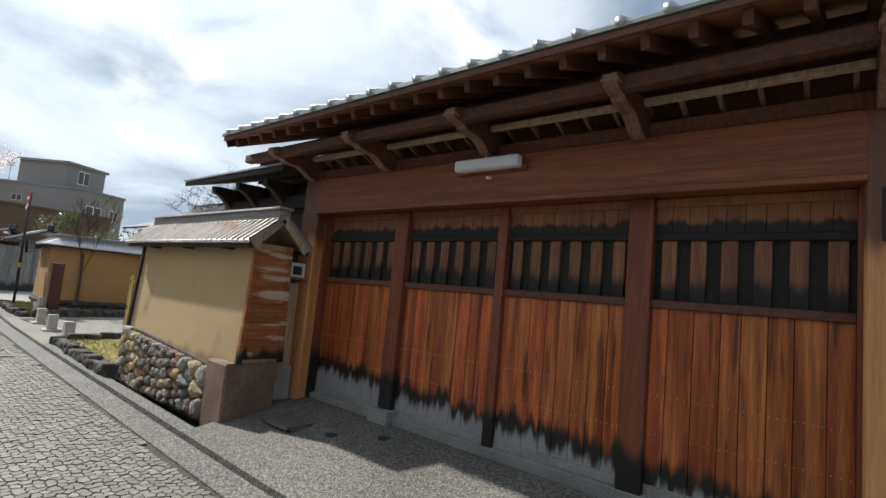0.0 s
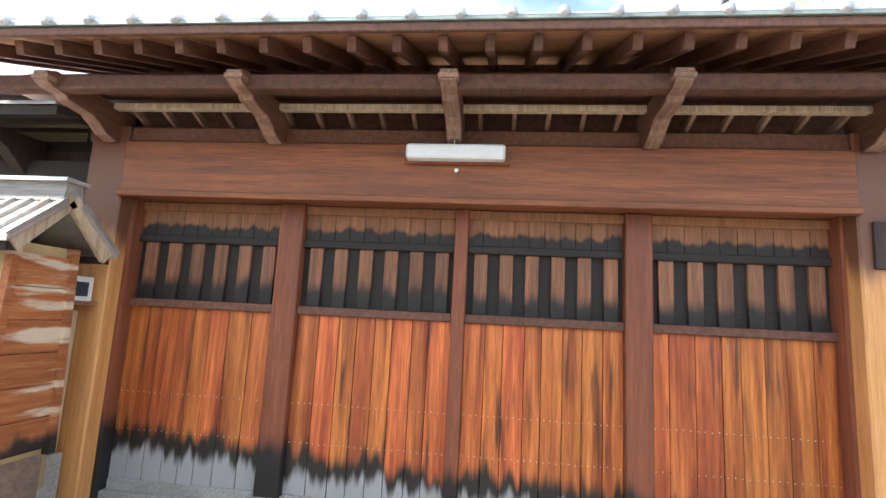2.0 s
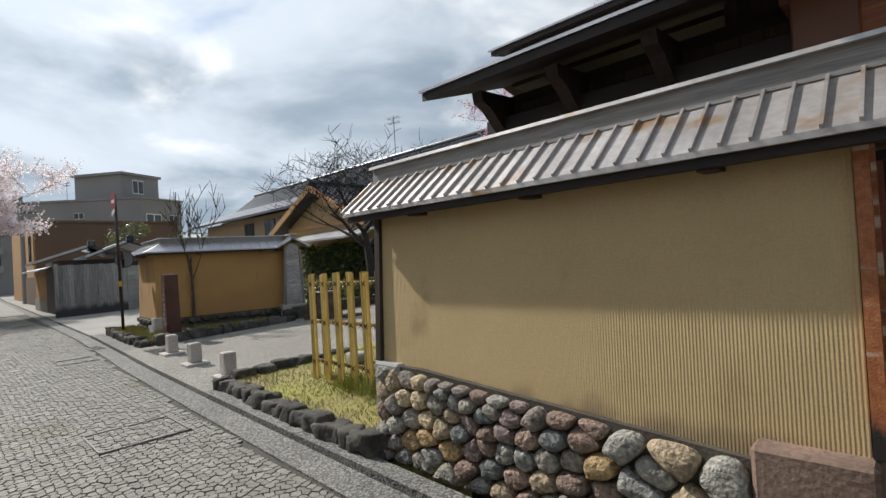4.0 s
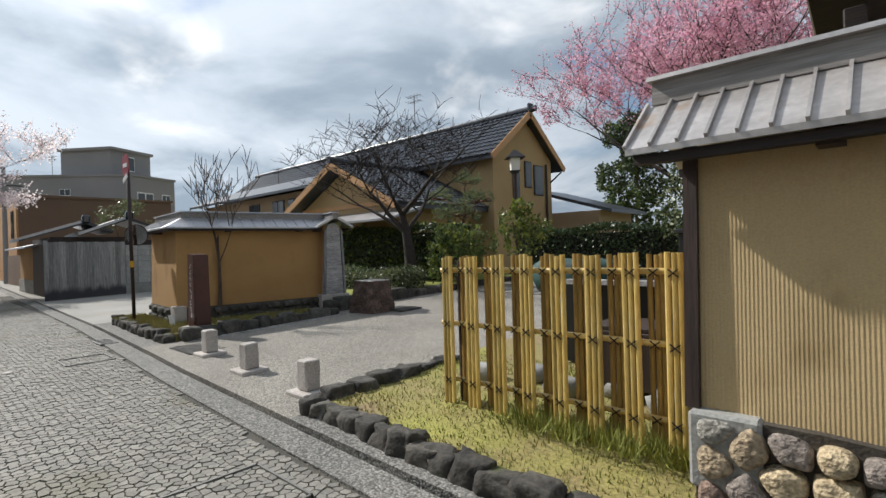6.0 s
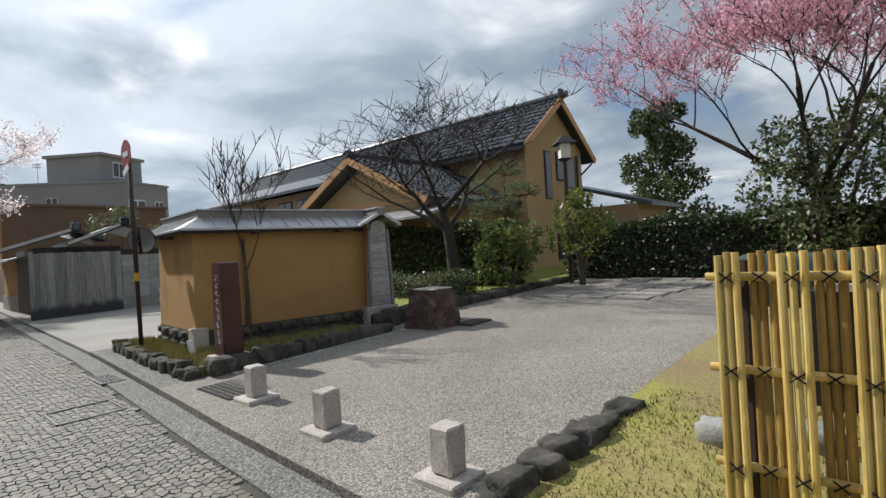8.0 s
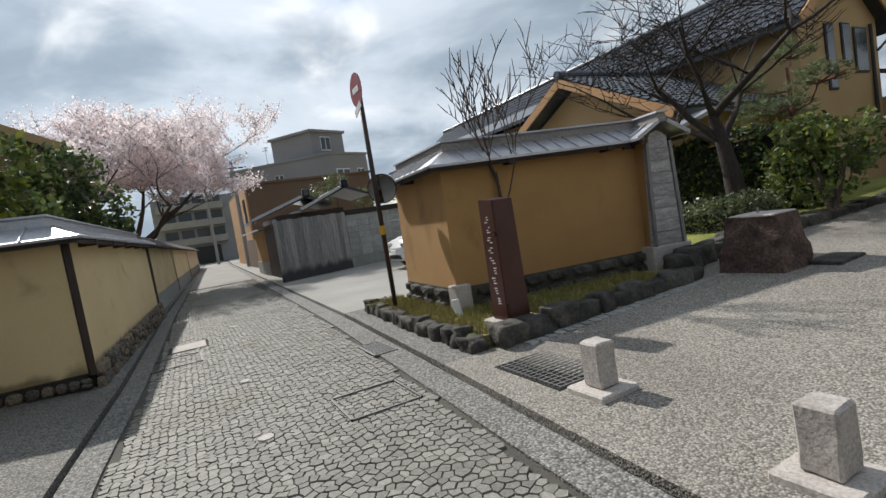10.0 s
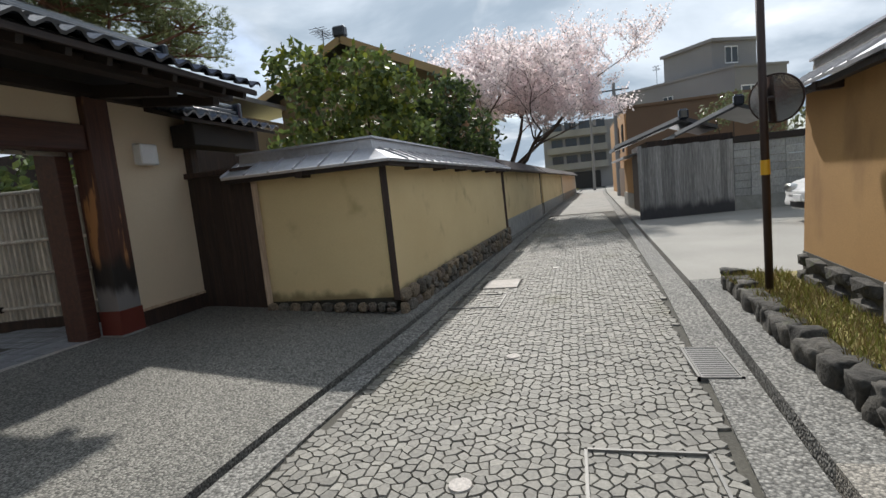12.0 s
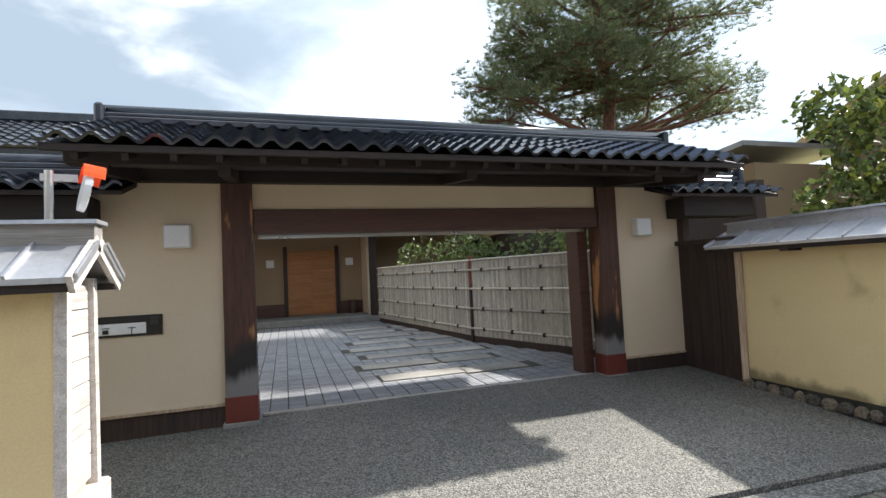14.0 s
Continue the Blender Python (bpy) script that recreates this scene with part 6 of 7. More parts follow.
part("porch_roof", prism([(10.9, 2.55), (10.9, 2.62), (12.4, 3.05), (12.4, 2.95)], "x", AX - 1, AX + AW + 0.6), M["zinc_l"], an)
lwh = thing("long_house", (-33, 14, 0.4), "brown two-storey house with a dark tile roof", "house")
part("wall", box(-40, -27.5, 13.6, 17, 0.3, 4.6), M["housewall_d"], lwh)
part("roof", prism([(12.9, 4.55), (12.9, 4.68), (15.5, 5.7), (18, 4.68), (18, 4.55), (15.5, 5.55)], "x", -41, -27), M["tile_far"], lwh)
for x in (-30.0, -31.6, -34.2):
    window(lwh, x, x + 1.2, 13.55, 13.6, 3.2, 4.3, 1)
window(lwh, -27.5, -27.45, 14.4, 15.6, 3.2, 4.3, 1)
gb = thing("grey_building", (-62, 13, 0.2), "grey rendered three-storey building with a roof tower", "building")
part("wall", prism([(-58.5, 14.5), (-60.5, 18.8), (-74, 14), (-66, 6.0)], "z", 0.2, 9.0), M["concrete_g"], gb)
part("parapet", prism([(-58.4, 14.5), (-60.5, 18.95), (-74.1, 14), (-66, 5.85)], "z", 9.0, 9.2), M["concrete_g"], gb)
part("tower", prism([(-60.5, 13.4), (-62.2, 17.2), (-67, 15.2), (-64.5, 10.4)], "z", 9.2, 11.6), M["concrete_g"], gb)
part("tower_cap", prism([(-60.2, 13.4), (-62.2, 17.5), (-67.3, 15.2), (-64.5, 10.1)], "z", 11.6, 11.85), M["concrete_g"], gb)
fd = Vector((-2.0, 4.3, 0)).normalized()
fn = Vector((fd.y, -fd.x, 0))
ld = Vector((-7.5, -8.5, 0)).normalized()
ln = Vector((-ld.y, ld.x, 0)) * 1


def wall_window(parent, o, d, nrm, s, w, z0, z1):
    a, b = Vector(o) + d * s + nrm * 0.03, Vector(o) + d * (s + w) + nrm * 0.03
    up = Vector((0, 0, (z0 + z1) / 2))
    wd = part("window", beam(a + up, b + up, 0.08, z1 - z0), M["whitepaint"], parent, "pale framed window")
    half = (b - a) * 0.5
    for k in range(2):
        c0, c1 = a + half * k + half * 0.08, a + half * (k + 1) - half * 0.08
        part("pane", beam(c0 + up + nrm * 0.03, c1 + up + nrm * 0.03, 0.05, (z1 - z0) * 0.86), M["glass"], wd)


for s, w, z0, z1 in ((0.5, 1.7, 6.2, 7.6), (3.2, 0.9, 6.4, 7.6), (0.7, 1.0, 3.0, 4.6), (2.8, 1.0, 3.0, 4.4)):
    wall_window(gb, (-58.5, 14.5, 0), fd, fn, s, w, z0, z1)
wall_window(gb, (-60.5, 13.4, 0), fd, fn, 1.2, 1.2, 9.8, 11.2)
lnn = Vector((0.75, -0.66, 0))
wall_window(gb, (-58.5, 14.5, 0), ld, lnn, 5.2, 0.9, 7.3, 7.9)
bb = thing("brown_building", (-50, 8, 0.2), "brown clad flat-roofed building beside the lane", "building")
part("wall", box(-60, -47.5, 5.2, 14, 0.2, 5.6), M["brown_b"], bb)
part("parapet", box(-60.1, -47.4, 5.1, 14.1, 5.6, 5.75), M["brown_b"], bb)
part("side_cladding", box(-59.9, -47.7, 5.1, 5.2, 0.2, 5.6), M["timber_trim"], bb)
for x in (-49.5, -52.5):
    window(bb, x, x + 0.8, 5.04, 5.1, 3.0, 4.8, 0)
eb = thing("end_building", (-88, 3, 0.2), "pale concrete building closing the lane", "building")
part("wall", box(-100, -86, -2, 10, 0.2, 9.2), M["concrete_g"], eb)
for z in (2.9, 5.2, 7.4):
    part("balcony", box(-86.1, -85.2, -1.5, 6.5, z, z + 0.9, 0.02), M["concrete"], eb)
    for k in range(4):
        window(eb, -86, -85.95, -0.9 + k * 1.9, 0.6 + k * 1.9, z + 0.9, z + 2.0, 1)
# black panel on the wall paints the shade inside a garage opening
part("garage", box(-86.05, -85.9, 1.8, 5.4, 0.2, 2.5), M["black"], eb, "black panel standing for the shaded garage opening")
lh = thing("left_house", (-32, -5.5, 0.3), "tan house with a tiled gable behind the trees", "house")
LY = -5.4
part("wall", prism([(LY - 3.0, 0.3), (LY - 3.0, 5.5), (LY, 6.8), (LY + 3.0, 5.5), (LY + 3.0, 0.3)], "x", -42, -30.2), M["housewall_d"], lh)
part("roof", prism([(LY - 3.7, 5.25), (LY, 7.0), (LY + 3.7, 5.25), (LY + 3.7, 5.1), (LY, 6.82), (LY - 3.7, 5.1)], "x", -42.5, -29.4), M["tile_far"], lh)
for sgn in (-1, 1):
    part("barge_board", beam((-29.38, LY, 6.88), (-29.38, LY + sgn * 3.7, 5.15), 0.05, 0.24), M["housewall"], lh)
part("ridge_end", box(-29.6, -29.3, LY - 0.22, LY + 0.22, 6.95, 7.3, 0.05), M["tile_far"], lh)
part("side_wing", box(-30.5, -27.0, LY - 7.5, LY - 3.0, 0.3, 4.6), M["housewall_d"], lh)
part("side_roof", prism([(LY - 7.9, 4.6), (LY - 7.9, 4.75), (LY - 2.8, 5.2), (LY - 2.8, 5.05)], "x", -31, -26.4), M["zinc_l"], lh)
window(lh, -27.0, -26.95, LY - 5.5, LY - 4.3, 3.3, 4.3, 1)
bh = thing("back_house", (-8.2, -13, 0.3), "cream house with a black tile roof behind the gateway", "house")
part("wall", box(-10.6, -4, -16, -12.4, 0.3, 5.2), M["plaster_l"], bh)
part("roof", prism([(-11.6, 5.1), (-11.6, 5.25), (-13.8, 6.5), (-16.4, 5.25), (-16.4, 5.1), (-13.8, 6.35)], "x", -11.2, -3), M["tile_far"], bh)
far_tiles(bh, (-11.2, -13.8, 6.5), (8.2, 0, 0), (0, 2.25, -1.26), 30, 9, M["tile_far"])
part("ridge", box(-11.25, -3, -13.95, -13.65, 6.5, 6.78, 0.03), M["tile_far"], bh)

# boarded fence and gatehouse beyond the driveway
pf = thing("board_fence", (-28.6, 4.9, 0.2), "tall silvered board fence beside the driveway", "fence")
for i in range(14):
    y = 3.62 + i * 0.172
    part("board", box(-28.62 - i * 0.03, -28.585 - i * 0.03 + 0.006 * (i % 2), y, y + 0.168, 0.18, 2.18 + 0.01 * (i % 3), 0.003), M["greywood"], pf)
part("end_post", box(-28.66, -28.54, 3.52, 3.63, 0.15, 2.24, 0.006), M["greywood"], pf)
blk = thing("block_wall", (-29.1, 7.6, 0.2), "stained grey concrete block wall", "wall")
for r in range(7):
    for c in range(9):
        part("block", box(-29.25, -29.05, 6.05 + c * 0.42 + 0.004, 6.05 + (c + 1) * 0.42 - 0.004, 0.6 + r * 0.21 + 0.004, 0.6 + (r + 1) * 0.21 - 0.004, 0.004), M["blockwall"], blk)
part("foot", box(-29.27, -29.03, 6.03, 9.9, 0.15, 0.6), M["greyblock"], blk)
part("cap", box(-29.3, -29.0, 6.03, 9.9, 2.07, 2.25, 0.01), M["darkx"], blk)
gh = thing("old_gatehouse", (-31.5, 5.2, 0.2), "dark wooden gatehouse with sloping tiled roofs", "gatehouse")
part("wall", box(-33.5, -29.6, 3.9, 6.2, 0.2, 2.4), M["dark"], gh)
for off, zz, ln2 in ((0.0, 3.0, 1.9), (1.3, 3.15, 1.6)):
    yr = 4.9 + off
    rf = part("roof", prism([(yr - ln2, zz - 0.75), (yr - ln2, zz - 0.65), (yr, zz), (yr + 0.9, zz - 0.35), (yr + 0.9, zz - 0.45), (yr, zz - 0.12)], "x", -31.8 + off * 0.3, -29.5 + off * 0.3), M["tile_far"], gh)
    part("ridge_end", box(-29.5 + off * 0.3, -29.3 + off * 0.3, yr - 0.13, yr + 0.13, zz - 0.1, zz + 0.2, 0.05), M["tile"], rf)
    part("verge", beam((-29.47 + off * 0.3, yr - ln2, zz - 0.66), (-29.47 + off * 0.3, yr, zz), 0.08, 0.09), M["zinc_l"], rf)
part("low_roof", prism([(3.45, 2.05), (3.45, 2.12), (5.2, 2.5), (5.2, 2.4)], "x", -37.5, -31.9), M["zinc_l"], gh)
part("low_wall", box(-37.2, -33.5, 3.95, 5.0, 0.2, 2.1), M["ochre"], gh)
part("low_foot", box(-37.25, -33.6, 3.9, 5.0, 0.2, 0.75), M["greyblock"], gh)
tagged(part("wall_lane_right", box(-47.3, -38, 4.6, 4.8, 0.2, 1.9), M["brown_b"]), "plain wall along the lane", "wall", **S)

# parked car
car = thing("parked_car", (-24.9, 8.0, 0.2), "small white hatchback parked on the driveway", "car")
CX = -24.85
bm = prism([(6.05, 0.45), (6.0, 0.72), (6.08, 0.95), (6.35, 1.08), (7.0, 1.18), (7.75, 1.62), (8.3, 1.72), (9.3, 1.68), (9.75, 1.25), (9.8, 0.5)], "x", CX - 0.82, CX + 0.82)
bmesh.ops.bevel(bm, geom=bm.edges[:], offset=0.10, segments=3, affect="EDGES")
cb = part("body", bm, M["carpaint"], car, smooth=True)
part("windscreen", prism([(7.02, 1.20), (7.72, 1.60), (7.76, 1.58), (7.06, 1.18)], "x", CX - 0.66, CX + 0.66), M["glass"], cb)
for sx in (-1, 1):
    part("side_window", box(CX + sx * 0.80, CX + sx * 0.83, 7.5, 9.2, 1.2, 1.55, 0.02), M["glass"], cb)
    part("headlight", rock((CX + sx * 0.6, 6.12, 0.90), (0.17, 0.12, 0.09), 3, 2, 0.02), M["steel"], cb, "clear headlight", smooth=True)
    for y in (6.75, 9.1):
        wh = part("wheel", rod((CX + sx * 0.66, y, 0.48), (CX + sx * 0.83, y, 0.48), 0.29, n=20), M["rubber"], car)
        part("rim", rod((CX + sx * 0.82, y, 0.48), (CX + sx * 0.842, y, 0.48), 0.18, n=16), M["steel"], wh)
part("grille", box(CX - 0.4, CX + 0.4, 6.0, 6.05, 0.52, 0.64, 0.01), M["black"], cb)
part("number_plate", box(CX - 0.17, CX + 0.17, 5.97, 6.0, 0.66, 0.78, 0.004), M["whitepaint"], cb)

# poles, signs
sp = thing("sign_pole", (-18.66, 3.43, 0.33), "brown pole with a red sign and a traffic mirror", "sign pole")
PT = Vector((-18.53, 3.36, 3.57))
PB = Vector((-18.66, 3.43, 0.30))
part("pole", rod(PB, PT, 0.034, n=12), M["polebrown"], sp, smooth=True)
sg2 = part("sign_disc", rod(PT + Vector((0.0, -0.034, -0.16)), PT + Vector((0.0, -0.044, -0.16)), 0.23, n=28), M["signred"], sp, "faded red round sign")
part("stroke", box(PT.x - 0.12, PT.x + 0.12, PT.y - 0.050, PT.y - 0.044, PT.z - 0.20, PT.z - 0.12), M["whitepaint"], sg2)
part("arrow_plate", beam(PT + Vector((-0.16, -0.04, -0.46)), PT + Vector((0.10, -0.04, -0.36)), 0.012, 0.09), M["whitepaint"], sp)
part("yellow_band", rod(PB.lerp(PT, 0.33), PB.lerp(PT, 0.37), 0.038, n=12), M["yellow"], sp)
md = Vector((0.8, -0.55, -0.15)).normalized()
mcc = PB.lerp(PT, 0.53) + Vector((-0.06, 0.12, 0))
part("mirror_back", rod(mcc, mcc - md * 0.06, 0.21, 0.06, 28), M["iron"], sp)
part("mirror_face", rod(mcc + md * 0.004, mcc + md * 0.012, 0.2, n=28), M["mirror"], sp)
part("mirror_rim", rod(mcc - md * 0.01, mcc + md * 0.004, 0.215, n=28), M["polebrown"], sp)
part("mirror_arm", rod(PB.lerp(PT, 0.53), mcc - md * 0.05, 0.018), M["polebrown"], sp)
for (x, y, h) in ((-48, 4.6, 7.4), (-70, 3.9, 9.0)):
    up = thing("utility_pole", (x, y, 0.2), "grey concrete utility pole with crossarms", "utility pole", "utility poles")
    part("pole", rod((x, y, 0.15), (x, y, h), 0.15, 0.10, 10), M["concrete_g"], up)
    for z in (h - 0.5, h - 1.1):
        part("crossarm", beam((x, y - 0.9, z), (x, y + 0.9, z), 0.08, 0.08), M["iron"], up)
    part("transformer", rod((x, y + 0.35, h - 2.0), (x, y + 0.35, h - 1.4), 0.2, n=12), M["concrete_g"], up)
for (x, y, z0, h) in ((-26.5, HY, HZ + 0.1, 2.3), (-66, 10, 9.2, 2.2), (-37, 17, 5.3, 1.8), (-29.8, -6.2, 6.5, 0.9)):
    at = thing("tv_aerial", (x, y, z0 - 0.1), "thin metal television aerial on a roof", "aerial", "aerials")
    part("mast", rod((x, y, z0 - 0.3), (x, y, z0 + h), 0.02, n=6), M["iron"], at)
    for k, zz in enumerate((0.85, 0.97)):
        part("boom", rod((x - 0.5, y, z0 + h * zz), (x + 0.5, y, z0 + h * zz), 0.012, n=5), M["iron"], at)
        for j in range(5):
            part("element", rod((x - 0.4 + j * 0.2, y - 0.3, z0 + h * zz), (x - 0.4 + j * 0.2, y + 0.3, z0 + h * zz), 0.008, n=4), M["iron"], at)

# garden lamp
gl = thing("garden_lamp", (-16.16, 13.48, 0.45), "tall dark garden lamp with a lantern head", "lamp")
part("pole", rod((-16.16, 13.48, 0.4), (-16.16, 13.48, 3.95), 0.06, n=10), M["polebrown"], gl)
part("lantern", rod((-16.16, 13.48, 3.95), (-16.16, 13.48, 4.36), 0.18, 0.21, 4), M["paper"], gl, "white lantern panes")
part("lantern_roof", rod((-16.16, 13.48, 4.36), (-16.16, 13.48, 4.62), 0.42, 0.06, 4), M["iron"], gl)
part("lantern_base", rod((-16.16, 13.48, 3.88), (-16.16, 13.48, 3.96), 0.12, 0.22, 4), M["iron"], gl)

# ---- forecourt things ----
for k, (x, y) in enumerate(((-11.68, 3.05), (-13.04, 3.09), (-14.42, 3.19))):
    z = right_z(x, y)
    bo = thing("stone_bollard", (x, y, z), "short square granite bollard on a flat plinth", "bollard", "bollards")
    part("plinth", box(x - 0.17, x + 0.17, y - 0.17, y + 0.17, z - 0.02, z + 0.04, 0.012), M["granite"], bo)
    bm = box(x - 0.085, x + 0.085, y - 0.085, y + 0.085, z + 0.04, z + 0.345, 0.014)
    bmesh.ops.subdivide_edges(bm, edges=bm.edges[:], cuts=2, use_grid_fill=True)
    for v in bm.verts:
        v.co += Vector([noise.noise(v.co * 9 + Vector((i * 7 + k, 0, 0))) * 0.008 for i in range(3)])
    part("shaft", bm, M["granite"], bo)
pil = thing("engraved_pillar", (-16.2, 3.75, 0.3), "polished maroon stone pillar with engraved white writing", "pillar")
part("plinth", box(-16.42, -15.98, 3.53, 3.97, 0.25, 0.36, 0.012), M["granite"], pil)
bm = prism([(-16.34, 3.61), (-16.06, 3.61), (-16.06, 3.89), (-16.34, 3.89)], "z", 0.36, 1.60)
for v in bm.verts:
    if v.co.z > 1:
        v.co.x = -16.2 + (v.co.x + 16.2) * 0.9
        v.co.y = 3.75 + (v.co.y - 3.75) * 0.9
        v.co.z += (v.co.x + 16.2) * -0.1
bmesh.ops.bevel(bm, geom=bm.edges[:], offset=0.008, segments=2, affect="EDGES")
shf = part("shaft", bm, M["pillar"], pil)
random.seed(3)
for i in range(9):
    z = 1.42 - i * 0.105
    for j in range(3):
        w = random.uniform(0.02, 0.06)
        xx = -16.2 + random.uniform(-0.03, 0.03)
        part("stroke", box(xx - w / 2, xx + w / 2, 3.61 - 0.004 + (z - 0.36) * 0.0113, 3.615 + (z - 0.36) * 0.0113, z - j * 0.026, z - j * 0.026 + 0.009), M["whitepaint"], shf)
st = thing("standing_stone", (-15.4, 6.95, 0.25), "rough dark lava stone with a flat pale top", "stone")
bm = prism([(-15.78, 6.62), (-15.08, 6.70), (-15.05, 7.22), (-15.72, 7.28)], "z", 0.22, 0.94)
bmesh.ops.subdivide_edges(bm, edges=bm.edges[:], cuts=6, use_grid_fill=True)
for v in bm.verts:
    t = (v.co.z - 0.22) / 0.72
    v.co.x = -15.4 + (v.co.x + 15.4) * (1.06 - 0.26 * t)
    v.co.y = 6.95 + (v.co.y - 6.95) * (1.06 - 0.26 * t)
    if t < 0.98:
        v.co += Vector([noise.noise(v.co * 5 + Vector((i * 9, 0, 0))) * 0.05 for i in range(3)])
part("block", bm, M["lava"], st)
part("top", box(-15.66, -15.15, 6.70, 7.19, 0.93, 0.955, 0.008), M["granite"], st, "pale sawn top")
part("spout", rod((-15.45, 6.95, 0.955), (-15.45, 6.95, 1.02), 0.015), M["steel"], st)
solo("flat_slab", box(-15.1, -14.75, 7.15, 7.75, 0.26, 0.34, 0.015), M["darkrock"], "dark flat slab beside the standing stone", "slab")
gr = thing("drain_grate", (-15.05, 3.3, 0.17), "rusty iron drain grate set in the forecourt", "grate")
gz = right_z(-15.1, 3.2) + 0.006
for i in range(15):
    x = -15.44 + i * 0.055
    part("bar", box(x, x + 0.012, 3.02, 3.52, gz - 0.02, gz + 0.004), M["ironplate"], gr)
for i in range(8):
    y = 3.03 + i * 0.066
    part("cross_bar", box(-15.44, -14.66, y, y + 0.01, gz - 0.02, gz + 0.003), M["ironplate"], gr)
# thin black sheet under the bars paints the dark of the pit
part("pit", box(-15.46, -14.64, 3.0, 3.54, gz - 0.012, gz - 0.006), M["black"], gr)


def cover(name, x0, x1, y0, y1, label, material, z=None, rim=True):
    z = road_z((x0 + x1) / 2) + 0.006 if z is None else z
    t = thing(name, ((x0 + x1) / 2, (y0 + y1) / 2, z), label, "cover")
    if material is not M["paving"]:
        part("lid", box(x0 + 0.02, x1 - 0.02, y0 + 0.02, y1 - 0.02, z - 0.03, z + 0.004, 0.003), material, t)
    if rim:
        for a in ((x0, x1, y0, y0 + 0.016), (x0, x1, y1 - 0.016, y1), (x0, x0 + 0.016, y0, y1), (x1 - 0.016, x1, y0, y1)):
            part("rim", box(*a, z - 0.03, z + 0.006), M["ironplate"], t)
    return t


cover("paved_manhole", -16.02, -15.42, 1.72, 2.30, "square manhole cover filled with paving", M["paving"])
cover("paved_manhole", -10.6, -9.9, 1.2, 1.95, "square manhole cover filled with paving", M["paving"])
cover("marked_manhole", -19.75, -19.05, 0.25, 0.85, "square manhole cover with a pale rim", M["paving"])
cover("pale_cover", -20.7, -20.1, 0.45, 0.95, "small pale sheet cover in the lane", M["granite"], rim=False)
sl = cover("slotted_drain", -17.55, -16.95, 2.45, 2.72, "slotted steel drain cover at the lane's edge", M["ironplate"])
# thin black bars on the lid stand in for the shade in its slots
for i in range(14):
    part("slot", box(-17.52 + i * 0.041, -17.505 + i * 0.041, 2.48, 2.69, road_z(-17) + 0.008, road_z(-17) + 0.012), M["black"], sl)
cover("iron_hatch", -4.55, -4.1, 2.95, 3.3, "small square iron hatch in the apron", M["ironplate"], right_z(-4.3, 3.1) + 0.03)
for k, (x, y) in enumerate(((-15.65, 1.16), (-17.4, 1.2), (-21.5, 1.4))):
    solo("road_stud", rod((x, y, road_z(x) - 0.01), (x, y, road_z(x) + 0.010), 0.06, 0.055, 16), M["granite"], "pale round stud set in the lane", "stud", group="road studs")
for (x, y) in ((-3.75, 3.2), (-3.3, 3.45)):
    solo("valve_lid", rod((x, y, right_z(x, y) - 0.01), (x, y, right_z(x, y) + 0.008), 0.06, n=16), M["net"], "small round blue-green valve lid", "valve lid", group="valve lids")
solo("bed_spotlight", rod((-17.1, 3.62, 0.3), (-17.13, 3.6, 0.5), 0.045, n=14), M["white"], "small white garden spotlight in the bed", "spotlight")

# planting bed with rock edging
bed_out = [(-16.02, 3.22), (-19.6, 3.42), (-19.6, 4.2), (-17.6, 4.2), (-16.6, 7.2), (-16.05, 6.3)]
bm = prism(bed_out[::-1], "z", 0.05, 0.30)
solo("bed_soil", bm, M["earth"], "grassy soil of the planting bed", "ground", kind="structure")
random.seed(15)


def rocks(name, pts, size, label, material=None, gap=0.92, base=None):
    k = 0
    for (xa, ya), (xb, yb) in zip(pts, pts[1:]):
        L = math.hypot(xb - xa, yb - ya)
        t = 0
        while t < L:
            w = random.uniform(0.7, 1.25) * size
            x, y = xa + (xb - xa) * (t + w / 2) / L, ya + (yb - ya) * (t + w / 2) / L
            z = base if base is not None else 0.16
            hgt = size * random.uniform(0.5, 0.72)
            solo(name, rock((x, y, z + hgt * 0.35), (w * 0.52 if abs(xb - xa) > abs(yb - ya) else size * 0.42, size * 0.42 if abs(xb - xa) > abs(yb - ya) else w * 0.52, hgt), random.random() * 60, 3, 0.36, flat=0.8), material or M["darkrock"], label, "rock", group=label, smooth=True)
            t += w * gap


rocks("edging_rock", [(-15.95, 3.18), (-17.5, 3.22), (-19.6, 3.38)], 0.25, "dark mossy rock edging the planting bed")
rocks("edging_rock", [(-15.92, 3.35), (-15.98, 6.3)], 0.33, "dark round rock edging the planting bed")
rocks("edging_rock", [(-16.3, 6.4), (-16.6, 8.2), (-16.6, 15.0)], 0.38, "dark rock edging the garden lawn", base=0.3)
rocks("edging_rock", [(-7.85, 2.62), (-9.5, 2.70), (-11.15, 2.80)], 0.25, "dark rock edging the mossy corner", base=0.08)
rocks("edging_rock", [(-11.2, 2.9), (-11.15, 4.6)], 0.30, "low flat rock edging the mossy corner", base=0.10)
for i in range(26):
    t = i / 25
    x, y = -15.7 + 0.03 * noise.noise(Vector((i, 0, 0))), 3.6 + t * 2.9
    solo("gutter_stone", rock((x, y, right_z(x, y)), (0.07, 0.055, 0.022), i, 1, 0.2), M["greyblock"], "small pale stones set along the bed", "stone", group="gutter stones")


def in_poly(rng):
    while True:
        x, y = rng.uniform(-19.6, -16.05), rng.uniform(3.25, 6.4)
        if (x < -17.5 and y < 3.85) or (x >= -17.5 and y < 4.0 + (x + 17.4) * 4.2 + 0.5 and y < 6.3):
            return (x, y, 0.295)


